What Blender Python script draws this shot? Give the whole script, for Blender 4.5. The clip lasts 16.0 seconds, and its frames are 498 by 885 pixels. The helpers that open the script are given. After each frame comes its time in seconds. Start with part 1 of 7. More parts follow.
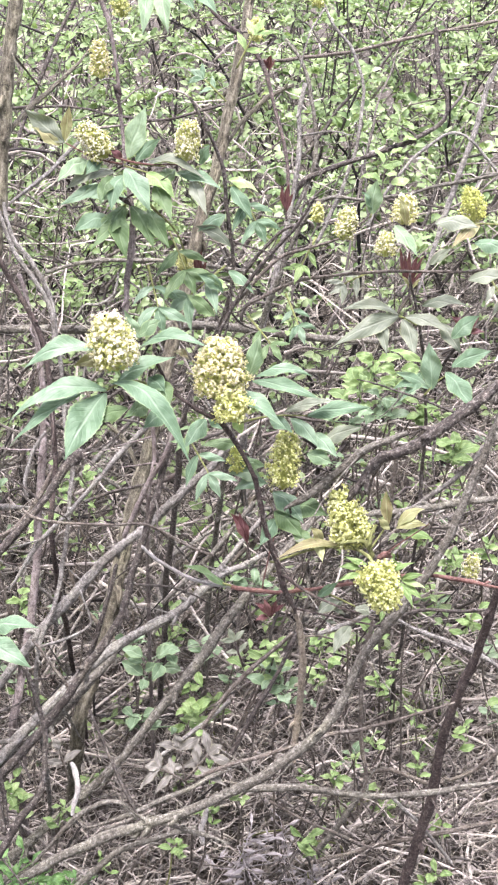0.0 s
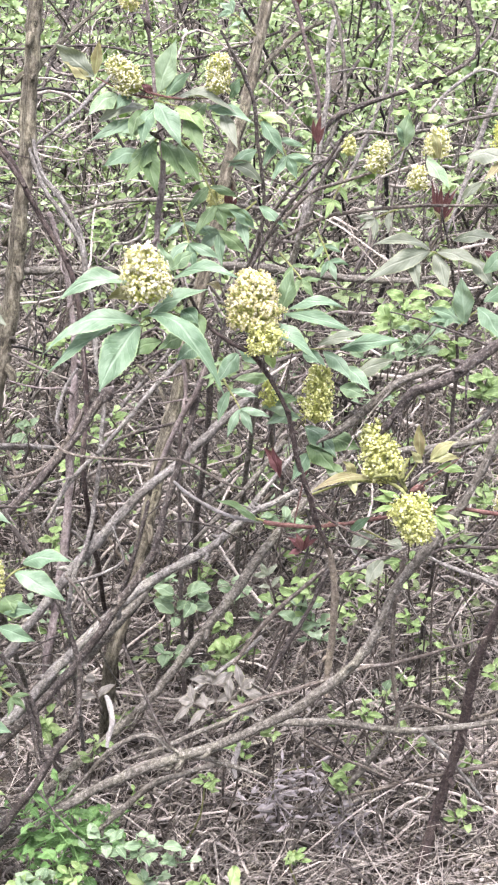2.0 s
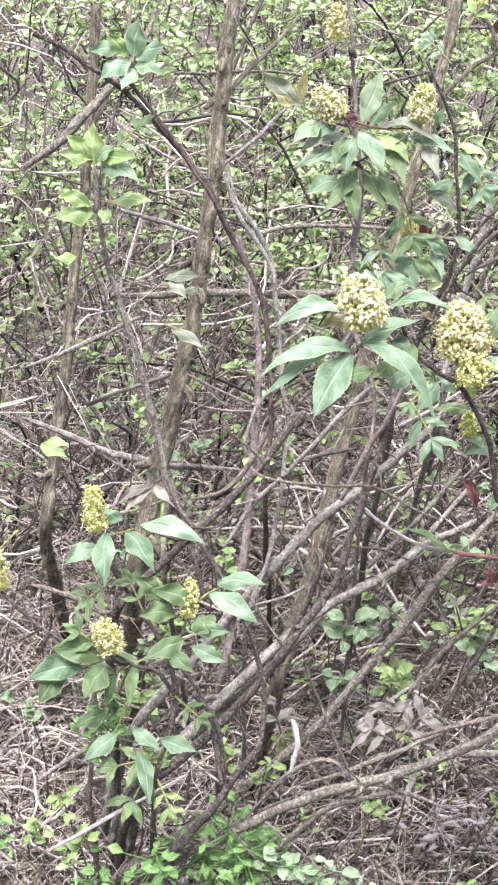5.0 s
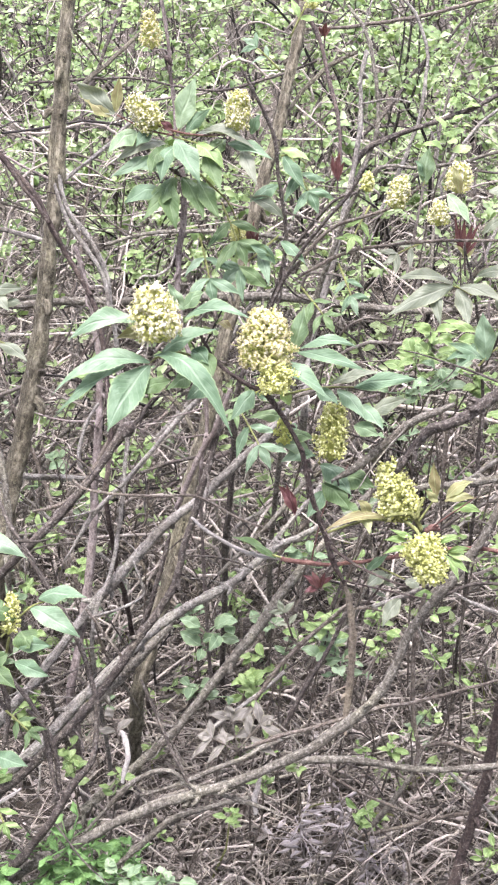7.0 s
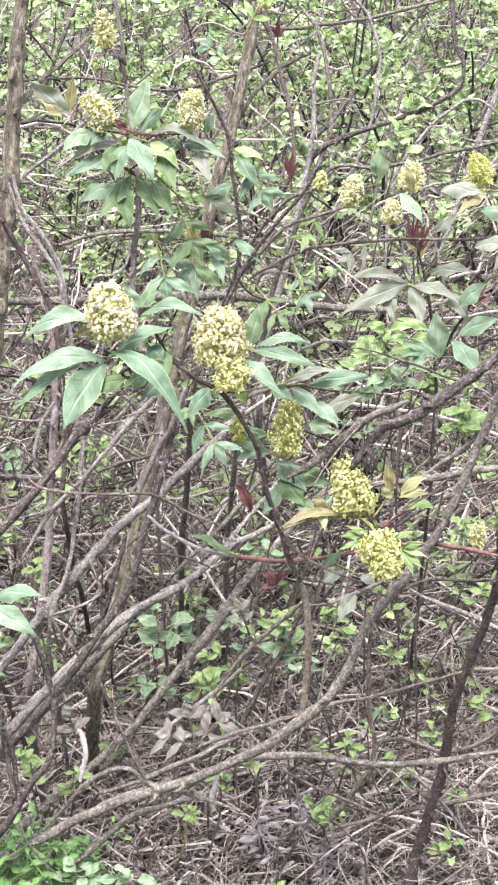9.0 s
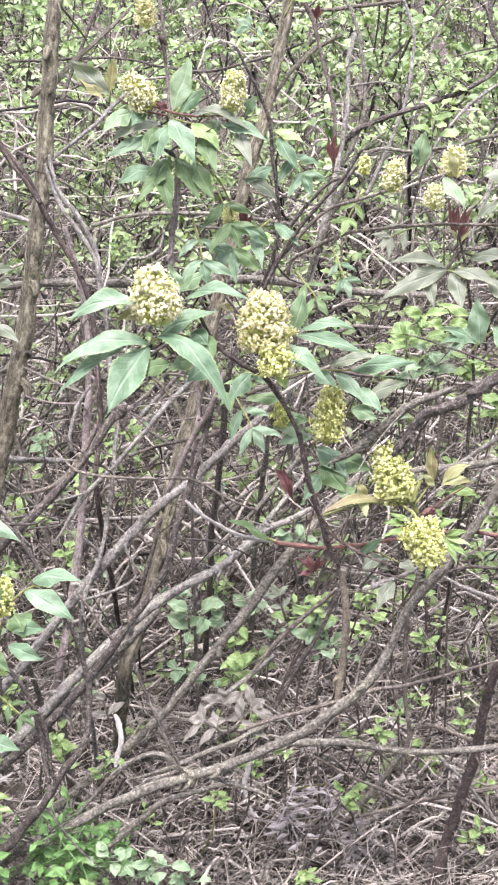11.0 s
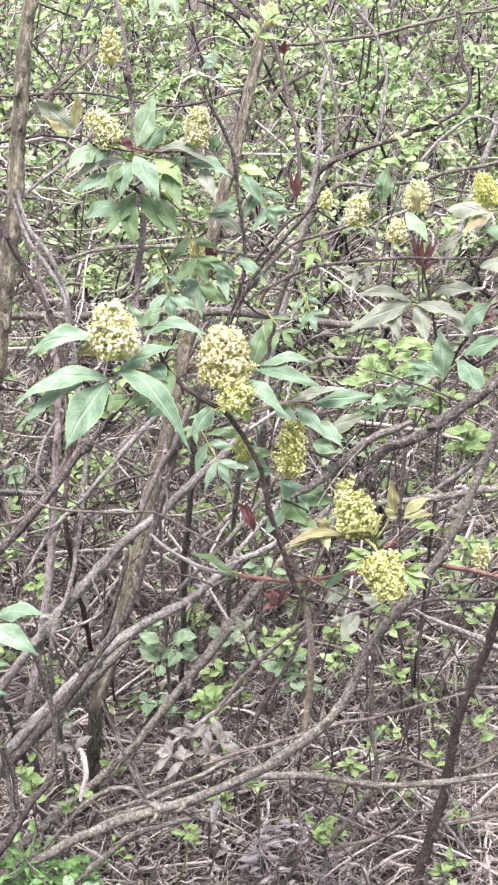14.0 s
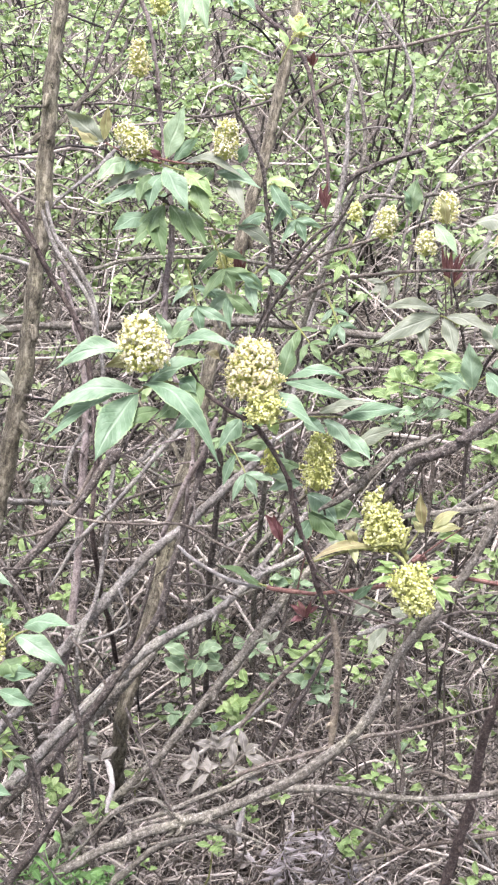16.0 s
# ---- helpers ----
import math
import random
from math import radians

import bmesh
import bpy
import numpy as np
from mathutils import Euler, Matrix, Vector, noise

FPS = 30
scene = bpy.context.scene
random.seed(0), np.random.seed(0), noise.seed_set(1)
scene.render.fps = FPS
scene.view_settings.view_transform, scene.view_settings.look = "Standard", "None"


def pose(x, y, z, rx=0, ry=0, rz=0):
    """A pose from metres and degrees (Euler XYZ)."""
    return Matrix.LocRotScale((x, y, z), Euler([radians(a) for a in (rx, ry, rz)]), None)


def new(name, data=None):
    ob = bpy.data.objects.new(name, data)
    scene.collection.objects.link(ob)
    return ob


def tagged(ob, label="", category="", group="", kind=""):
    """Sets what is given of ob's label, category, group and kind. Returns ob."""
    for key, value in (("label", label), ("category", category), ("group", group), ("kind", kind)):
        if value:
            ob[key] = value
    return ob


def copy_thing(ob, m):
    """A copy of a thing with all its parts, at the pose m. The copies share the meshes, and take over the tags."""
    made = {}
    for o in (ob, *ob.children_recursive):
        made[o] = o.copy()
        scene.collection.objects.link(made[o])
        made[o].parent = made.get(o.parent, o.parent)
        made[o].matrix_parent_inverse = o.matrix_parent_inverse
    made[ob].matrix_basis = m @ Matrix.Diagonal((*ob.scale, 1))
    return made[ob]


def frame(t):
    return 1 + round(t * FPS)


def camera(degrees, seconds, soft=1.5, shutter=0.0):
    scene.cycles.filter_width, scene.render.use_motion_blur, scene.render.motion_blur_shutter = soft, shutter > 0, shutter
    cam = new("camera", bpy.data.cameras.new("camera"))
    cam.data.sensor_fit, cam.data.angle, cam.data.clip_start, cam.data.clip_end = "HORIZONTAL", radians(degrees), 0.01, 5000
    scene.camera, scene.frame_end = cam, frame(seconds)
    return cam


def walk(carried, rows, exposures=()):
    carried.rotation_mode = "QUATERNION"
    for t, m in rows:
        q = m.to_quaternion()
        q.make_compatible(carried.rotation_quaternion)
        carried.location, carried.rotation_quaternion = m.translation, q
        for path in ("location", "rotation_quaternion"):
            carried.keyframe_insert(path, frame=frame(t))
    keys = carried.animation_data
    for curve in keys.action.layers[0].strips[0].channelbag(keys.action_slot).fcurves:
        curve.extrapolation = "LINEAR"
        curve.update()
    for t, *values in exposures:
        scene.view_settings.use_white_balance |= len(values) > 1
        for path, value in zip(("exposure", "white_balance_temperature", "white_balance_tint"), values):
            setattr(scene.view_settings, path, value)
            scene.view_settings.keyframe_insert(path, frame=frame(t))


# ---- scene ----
cam = camera(20.0, 16.0, soft=2.15)

# seconds, place in metres, turn in degrees
PATH = [
    (0.00, -0.0000, 0.0000, 1.4500, 64.000, -0.000, -0.000),
    (0.50, 0.0033, -0.0001, 1.4440, 63.955, 0.098, 0.194),
    (1.00, -0.0034, -0.0039, 1.4431, 63.731, 0.151, 0.226),
    (1.50, -0.0035, -0.0120, 1.4352, 63.236, 0.498, 0.678),
    (2.00, -0.0130, -0.0126, 1.4277, 62.291, 0.535, 0.667),
    (2.50, -0.0187, -0.0123, 1.4230, 61.572, 0.412, 0.531),
    (3.00, -0.0420, -0.0118, 1.4241, 61.363, 0.029, 0.452),
    (3.50, -0.1108, -0.0138, 1.4254, 61.556, -0.828, 0.016),
    (4.00, -0.1561, -0.0177, 1.4311, 61.965, -0.722, 1.157),
    (4.20, -0.1668, -0.0208, 1.4329, 62.271, -0.627, 1.664),
    (4.62, -0.1692, -0.0234, 1.4368, 62.757, -0.258, 2.895),
    (5.04, -0.1434, -0.0208, 1.4411, 63.074, 0.364, 4.360),
    (5.46, -0.1000, -0.0150, 1.4450, 63.244, 1.041, 5.595),
    (5.88, -0.0494, -0.0079, 1.4477, 63.268, 1.581, 6.135),
    (6.30, -0.0022, -0.0015, 1.4487, 63.141, 1.783, 5.515),
    (6.50, 0.0290, -0.0004, 1.4448, 63.209, 1.789, 4.967),
    (7.00, 0.0559, 0.0061, 1.4485, 62.858, 1.731, 3.633),
    (7.50, 0.0666, 0.0068, 1.4485, 62.820, 1.623, 2.623),
    (8.00, 0.0573, 0.0020, 1.4536, 62.850, 1.302, 1.954),
    (8.57, 0.0555, -0.0009, 1.4525, 62.877, 1.205, 1.797),
    (9.15, 0.0567, -0.0030, 1.4464, 62.887, 1.214, 1.941),
    (9.73, 0.0555, -0.0029, 1.4398, 62.826, 1.229, 2.159),
    (10.30, 0.0464, 0.0011, 1.4374, 62.640, 1.153, 2.224),
    (10.50, 0.0360, 0.0055, 1.4381, 62.454, 1.044, 2.163),
    (11.00, 0.0094, 0.0072, 1.4459, 62.193, 0.692, 2.051),
    (11.50, 0.0112, 0.0102, 1.4508, 62.149, 0.710, 1.974),
    (12.00, 0.0254, 0.0106, 1.4491, 62.186, 0.773, 2.121),
    (12.50, 0.0313, 0.0119, 1.4495, 62.261, 0.743, 2.020),
    (13.00, 0.0354, 0.0128, 1.4511, 62.562, 0.742, 1.979),
    (13.50, 0.0475, 0.0102, 1.4528, 62.933, 0.886, 2.101),
    (14.00, 0.0578, 0.0080, 1.4557, 63.239, 0.971, 2.222),
    (14.50, 0.0626, 0.0044, 1.4550, 63.579, 1.041, 2.257),
    (15.00, 0.0592, 0.0062, 1.4557, 63.656, 0.956, 2.582),
    (15.50, 0.0516, 0.0094, 1.4594, 63.613, 0.880, 2.740),
    (16.00, 0.0483, 0.0120, 1.4604, 63.521, 1.065, 3.061),
]
walk(cam, [(t, pose(*p)) for t, *p in PATH], exposures=[(0.0, 3.24, 5960, 27), (16.0, 3.24, 5960, 27)])

# ---- daylight under a bright overcast sky ----
SUN_ELEVATION, SUN_TURN = radians(72), radians(18)
world = bpy.data.worlds.new("overcast")
scene.world = world
world.use_nodes = True
sky = world.node_tree.nodes.new("ShaderNodeTexSky")
sky.sky_type, sky.sun_disc = "NISHITA", False
sky.sun_elevation, sky.sun_rotation = SUN_ELEVATION, SUN_TURN
sky.air_density, sky.dust_density, sky.ozone_density = 1.0, 4.0, 0.6
back = world.node_tree.nodes["Background"]
back.inputs["Strength"].default_value = 0.07
cloud = world.node_tree.nodes.new("ShaderNodeHueSaturation")
cloud.inputs["Saturation"].default_value = 0.4
world.node_tree.links.new(sky.outputs["Color"], cloud.inputs["Color"])
world.node_tree.links.new(cloud.outputs["Color"], back.inputs["Color"])
sun = new("sun", bpy.data.lights.new("sun", "SUN"))
sun.data.energy, sun.data.angle, sun.data.color = 1.5, radians(28), (1.0, 0.96, 0.9)
sun.matrix_basis = pose(0, 0, 6, 90 - 72, 0, -18)


# ---- materials ----
def material(name, rough=0.7):
    m = bpy.data.materials.new(name)
    m.use_nodes = True
    nodes, links = m.node_tree.nodes, m.node_tree.links
    shader = nodes["Principled BSDF"]
    shader.inputs["Roughness"].default_value = rough
    shader.inputs["Specular IOR Level"].default_value = 0.25
    return m, nodes, links, shader


def ramp(nodes, *stops):
    r = nodes.new("ShaderNodeValToRGB")
    e = r.color_ramp.elements
    while len(e) < len(stops):
        e.new(0.5)
    for el, (at, colour) in zip(e, stops):
        el.position, el.color = at, (*colour, 1)
    return r


def noise_tex(nodes, links, scale, detail=4.0, stretch=None, coords="Object", rough=0.6):
    n = nodes.new("ShaderNodeTexNoise")
    n.inputs["Scale"].default_value, n.inputs["Detail"].default_value = scale, detail
    n.inputs["Roughness"].default_value = rough
    co = nodes.new("ShaderNodeTexCoord")
    if stretch:
        mp = nodes.new("ShaderNodeMapping")
        mp.inputs["Scale"].default_value = stretch
        links.new(co.outputs[coords], mp.inputs["Vector"])
        links.new(mp.outputs["Vector"], n.inputs["Vector"])
    else:
        links.new(co.outputs[coords], n.inputs["Vector"])
    return n


def mixed(nodes, links, a, b, factor, mode="MIX"):
    m = nodes.new("ShaderNodeMix")
    m.data_type, m.blend_type = "RGBA", mode
    for sock, value in ((m.inputs["Factor"], factor), (m.inputs["A"], a), (m.inputs["B"], b)):
        if isinstance(value, (int, float)):
            sock.default_value = value
        elif isinstance(value, tuple):
            sock.default_value = (*value, 1)
        else:
            links.new(value, sock)
    return m.outputs["Result"]


def bark(name, dark, mid, pale, lichen=0.5, lichen_colour=(0.33, 0.315, 0.27), relief=0.5, per_island=False, ridged=0.35):
    """Bark: streaks along the stem (UV runs along it), coarse patches, pale lichen flecks."""
    m, n, l, s = material(name, 0.85)
    streak = noise_tex(n, l, 1.0, 5, (9, 45, 1), "UV", 0.75)
    patch = noise_tex(n, l, 210, 6, None, "Object", 0.8)
    fleck = noise_tex(n, l, 330, 3)
    tint = noise_tex(n, l, 22, 3)
    r1 = ramp(n, (0.39, dark), (0.5, mid), (0.62, pale))
    blend = n.new("ShaderNodeMath")
    blend.operation = "MULTIPLY_ADD"
    blend.inputs[1].default_value, blend.inputs[2].default_value = ridged, 0.0
    l.new(streak.outputs["Fac"], blend.inputs[0])
    add = n.new("ShaderNodeMath")
    add.operation = "MULTIPLY_ADD"
    add.inputs[1].default_value = 1 - ridged
    l.new(patch.outputs["Fac"], add.inputs[0])
    l.new(blend.outputs[0], add.inputs[2])
    l.new(add.outputs[0], r1.inputs["Fac"])
    r2 = ramp(n, (0.56, (0, 0, 0)), (0.64, (lichen, lichen, lichen)))
    l.new(fleck.outputs["Fac"], r2.inputs["Fac"])
    col = mixed(n, l, r1.outputs["Color"], lichen_colour, r2.outputs["Color"])
    r3 = ramp(n, (0.35, (0.72, 0.7, 0.66)), (0.5, (1, 1, 1)), (0.66, (1.18, 1.2, 1.1)))
    l.new(tint.outputs["Fac"], r3.inputs["Fac"])
    col = mixed(n, l, col, r3.outputs["Color"], 1.0, "MULTIPLY")
    if per_island:
        g = n.new("ShaderNodeNewGeometry")
        rr = ramp(n, (0.0, (0.07, 0.065, 0.06)), (0.3, (0.45, 0.435, 0.41)), (0.55, (0.95, 0.93, 0.9)), (0.85, (1.15, 1.13, 1.1)), (1.0, (1.3, 1.28, 1.25)))
        l.new(g.outputs["Random Per Island"], rr.inputs["Fac"])
        col = mixed(n, l, col, rr.outputs["Color"], 1.0, "MULTIPLY")
    l.new(col, s.inputs["Base Color"])
    b = n.new("ShaderNodeBump")
    b.inputs["Strength"].default_value, b.inputs["Distance"].default_value = min(1.0, relief * 1.6), 0.006
    l.new(add.outputs[0], b.inputs["Height"])
    l.new(b.outputs["Normal"], s.inputs["Normal"])
    return m


def foliage(name, dark, mid, pale, veins=True, glow=0.24, rough=0.5, island=False, sheen=False):
    """Leaf: UV u runs across the blade, v along it. Pale midrib and side veins, blotches, light through the blade."""
    m, n, l, s = material(name, rough)
    s.inputs["Specular IOR Level"].default_value = 0.3
    if sheen:
        s.inputs["Roughness"].default_value = 0.56
    if island:
        g = n.new("ShaderNodeNewGeometry")
        rnd = g.outputs["Random Per Island"]
    else:
        g = n.new("ShaderNodeObjectInfo")
        rnd = g.outputs["Random"]
    r = ramp(n, (0.0, dark), (0.55, mid), (1.0, pale))
    blot = noise_tex(n, l, 45 if veins else 9, 3)
    mix_r = n.new("ShaderNodeMath")
    mix_r.operation = "MULTIPLY_ADD"
    mix_r.inputs[1].default_value = 0.6
    sub = n.new("ShaderNodeMath")
    sub.operation = "MULTIPLY_ADD"
    sub.inputs[1].default_value, sub.inputs[2].default_value = 1.5, -0.55
    l.new(blot.outputs["Fac"], sub.inputs[0])
    l.new(rnd, mix_r.inputs[0])
    l.new(sub.outputs[0], mix_r.inputs[2])
    l.new(mix_r.outputs[0], r.inputs["Fac"])
    col = r.outputs["Color"]
    if veins:
        uv = n.new("ShaderNodeTexCoord")
        sep = n.new("ShaderNodeSeparateXYZ")
        l.new(uv.outputs["UV"], sep.inputs[0])
        off = n.new("ShaderNodeMath")
        off.operation = "SUBTRACT"
        off.inputs[1].default_value = 0.5
        l.new(sep.outputs["X"], off.inputs[0])
        side = n.new("ShaderNodeMath")
        side.operation = "ABSOLUTE"
        l.new(off.outputs[0], side.inputs[0])
        rib = ramp(n, (0.02, (1, 1, 1)), (0.06, (0, 0, 0)))
        l.new(side.outputs[0], rib.inputs["Fac"])
        slant = n.new("ShaderNodeMath")
        slant.operation = "MULTIPLY_ADD"
        slant.inputs[1].default_value = -0.55
        l.new(side.outputs[0], slant.inputs[0])
        l.new(sep.outputs["Y"], slant.inputs[2])
        freq = n.new("ShaderNodeMath")
        freq.operation = "MULTIPLY"
        freq.inputs[1].default_value = 11.0
        l.new(slant.outputs[0], freq.inputs[0])
        frac = n.new("ShaderNodeMath")
        frac.operation = "FRACT"
        l.new(freq.outputs[0], frac.inputs[0])
        vein = ramp(n, (0.0, (0.8, 0.8, 0.8)), (0.14, (0, 0, 0)), (0.86, (0, 0, 0)), (1.0, (0.8, 0.8, 0.8)))
        l.new(frac.outputs[0], vein.inputs["Fac"])
        lines = mixed(n, l, rib.outputs["Color"], vein.outputs["Color"], 0.45, "SCREEN")
        pale_rib = tuple(min(1.0, c * 1.35 + 0.03) for c in pale)
        half = mixed(n, l, (0, 0, 0), lines, 0.36)
        col = mixed(n, l, col, pale_rib, half)
        # paler edge: light coming through the thin margin, put into the colour
        lit_rim = ramp(n, (0.43, (0, 0, 0)), (0.49, (0.55, 0.55, 0.55)))
        l.new(side.outputs[0], lit_rim.inputs["Fac"])
        col = mixed(n, l, col, tuple(min(1.0, c * f) for c, f in zip(pale, (1.25, 1.25, 0.9))), lit_rim.outputs["Color"])
        b = n.new("ShaderNodeBump")
        b.inputs["Strength"].default_value, b.inputs["Distance"].default_value = 0.6, 0.0015
        b.invert = True
        l.new(lines, b.inputs["Height"])
        pucker = noise_tex(n, l, 34, 2)
        wavy = n.new("ShaderNodeBump")
        wavy.inputs["Strength"].default_value, wavy.inputs["Distance"].default_value = 0.5, 0.012
        l.new(pucker.outputs["Fac"], wavy.inputs["Height"])
        l.new(wavy.outputs["Normal"], b.inputs["Normal"])
        l.new(b.outputs["Normal"], s.inputs["Normal"])
    l.new(col, s.inputs["Base Color"])
    t = n.new("ShaderNodeBsdfTranslucent")
    warm = mixed(n, l, col, (0.95, 1.0, 0.6), 1.0, "MULTIPLY")
    l.new(warm, t.inputs["Color"])
    mx = n.new("ShaderNodeMixShader")
    mx.inputs["Fac"].default_value = glow
    l.new(s.outputs[0], mx.inputs[1])
    l.new(t.outputs[0], mx.inputs[2])
    l.new(mx.outputs[0], n["Material Output"].inputs["Surface"])
    return m


def blossom(name, a, b, c):
    m, n, l, s = material(name, 0.6)
    g = n.new("ShaderNodeNewGeometry")
    r = ramp(n, (0.0, a), (0.5, b), (1.0, c))
    l.new(g.outputs["Random Per Island"], r.inputs["Fac"])
    l.new(r.outputs["Color"], s.inputs["Base Color"])
    t = n.new("ShaderNodeBsdfTranslucent")
    l.new(r.outputs["Color"], t.inputs["Color"])
    mx = n.new("ShaderNodeMixShader")
    mx.inputs["Fac"].default_value = 0.3
    l.new(s.outputs[0], mx.inputs[1])
    l.new(t.outputs[0], mx.inputs[2])
    l.new(mx.outputs[0], n["Material Output"].inputs["Surface"])
    return m


BARK = {
    "grey": bark("grey_lichened_bark", (0.024, 0.022, 0.015), (0.098, 0.09, 0.067), (0.235, 0.222, 0.178), 0.5),
    "pale": bark("pale_grey_bark", (0.036, 0.034, 0.027), (0.142, 0.133, 0.11), (0.32, 0.308, 0.265), 0.5),
    "dark": bark("dark_brown_bark", (0.014, 0.012, 0.009), (0.05, 0.042, 0.033), (0.14, 0.12, 0.097), 0.35),
    "brown": bark("brown_bark", (0.027, 0.022, 0.015), (0.094, 0.079, 0.059), (0.215, 0.186, 0.148), 0.35),
    "purple": bark("purple_brown_bark", (0.015, 0.011, 0.009), (0.046, 0.034, 0.027), (0.12, 0.093, 0.077), 0.2),
    "mauve": bark("mauve_brown_bark", (0.058, 0.046, 0.038), (0.15, 0.125, 0.108), (0.28, 0.245, 0.218), 0.3),
    "red": bark("red_young_bark", (0.065, 0.03, 0.023), (0.125, 0.062, 0.047), (0.22, 0.135, 0.108), 0.15),
    "white": bark("bleached_dead_wood", (0.16, 0.148, 0.128), (0.28, 0.265, 0.23), (0.42, 0.40, 0.355), 0.2),
    "tan": bark("tan_bark", (0.065, 0.052, 0.034), (0.165, 0.138, 0.098), (0.29, 0.255, 0.19), 0.2),
    "mossy": bark("olive_mossy_bark", (0.018, 0.016, 0.009), (0.10, 0.089, 0.058), (0.25, 0.23, 0.165), 0.4, (0.25, 0.245, 0.15), 1.0, ridged=0.8),
    "green": bark("green_young_bark", (0.10, 0.11, 0.03), (0.17, 0.185, 0.06), (0.25, 0.265, 0.11), 0.1),
}
# twig bark darkened: the shade in the undergrowth's gaps is in its colour
shrub_wood = bark("shaded_undergrowth_twig_bark", (0.018, 0.016, 0.012), (0.085, 0.077, 0.062), (0.27, 0.25, 0.217), 0.3, per_island=True)
twig_bark = bark("dead_twig_bark", (0.08, 0.071, 0.058), (0.34, 0.312, 0.262), (0.54, 0.505, 0.445), 0.3, per_island=True)
straw = bark("dry_grass", (0.22, 0.195, 0.16), (0.38, 0.345, 0.29), (0.52, 0.48, 0.42), 0.1, per_island=True)
LEAF = {
    "elder": foliage("elder_leaf_green", (0.05, 0.094, 0.044), (0.104, 0.167, 0.09), (0.185, 0.252, 0.16), sheen=True),
    "deep": foliage("elder_leaf_deep_green", (0.042, 0.072, 0.026), (0.08, 0.13, 0.048), (0.142, 0.2, 0.09), sheen=True),
    "grey": foliage("elder_leaf_greyed", (0.09, 0.108, 0.068), (0.145, 0.165, 0.108), (0.215, 0.232, 0.165)),
    "olive": foliage("young_olive_leaf", (0.15, 0.115, 0.055), (0.21, 0.205, 0.09), (0.30, 0.32, 0.15)),
    "fresh": foliage("fresh_leaf_green", (0.085, 0.14, 0.04), (0.155, 0.235, 0.073), (0.27, 0.345, 0.15)),
    "bluish": foliage("weed_leaf_blue_green", (0.08, 0.132, 0.062), (0.145, 0.213, 0.11), (0.24, 0.31, 0.19), sheen=True),
    "red": foliage("young_red_leaf", (0.055, 0.02, 0.02), (0.10, 0.042, 0.04), (0.18, 0.095, 0.085)),
    "herb": foliage("herb_leaf_green", (0.05, 0.115, 0.03), (0.10, 0.2, 0.055), (0.18, 0.3, 0.10)),
    "ash": foliage("bleached_dead_leaf", (0.13, 0.118, 0.105), (0.215, 0.195, 0.178), (0.32, 0.30, 0.28), True, 0.1),
    "dry": foliage("dry_brown_leaf", (0.065, 0.06, 0.046), (0.115, 0.108, 0.083), (0.19, 0.178, 0.142), True, 0.1),
}
mass_leaf = foliage("undergrowth_leaf", (0.055, 0.10, 0.03), (0.205, 0.285, 0.115), (0.43, 0.50, 0.29), False, 0.35, 0.5, True)
# the palest flakes have reflected sky put into their colour
litter_leaf = foliage("leaf_litter", (0.05, 0.044, 0.035), (0.27, 0.245, 0.205), (0.52, 0.485, 0.43), False, 0.05, 0.8, True)
CREAM = blossom("cream_florets", (0.47, 0.45, 0.15), (0.64, 0.61, 0.40), (0.73, 0.71, 0.57))
IVORY = blossom("ivory_yellow_florets", (0.38, 0.35, 0.12), (0.56, 0.51, 0.28), (0.67, 0.63, 0.46))
YELLOW = blossom("yellow_green_florets", (0.40, 0.43, 0.11), (0.58, 0.59, 0.23), (0.70, 0.70, 0.40))
# green of the flower stalks, also the painted shade between the florets
STALK_AND_SHADE = foliage("flower_stalk_and_shade_green", (0.26, 0.28, 0.06), (0.38, 0.40, 0.11), (0.50, 0.50, 0.18), False, 0.2)
BUDS = blossom("green_yellow_buds", (0.38, 0.43, 0.08), (0.55, 0.58, 0.15), (0.70, 0.70, 0.28))


def soil():
    m, n, l, s = material("soil_and_litter", 0.95)
    a = noise_tex(n, l, 3.0, 6)
    b = noise_tex(n, l, 60, 5)
    r = ramp(n, (0.3, (0.016, 0.013, 0.009)), (0.5, (0.06, 0.051, 0.036)), (0.7, (0.18, 0.16, 0.12)))
    mx = mixed(n, l, a.outputs["Color"], b.outputs["Color"], 0.6)
    l.new(mx, r.inputs["Fac"])
    l.new(r.outputs["Color"], s.inputs["Base Color"])
    bp = n.new("ShaderNodeBump")
    bp.inputs["Strength"].default_value, bp.inputs["Distance"].default_value = 1.0, 0.02
    l.new(b.outputs["Fac"], bp.inputs["Height"])
    l.new(bp.outputs["Normal"], s.inputs["Normal"])
    return m


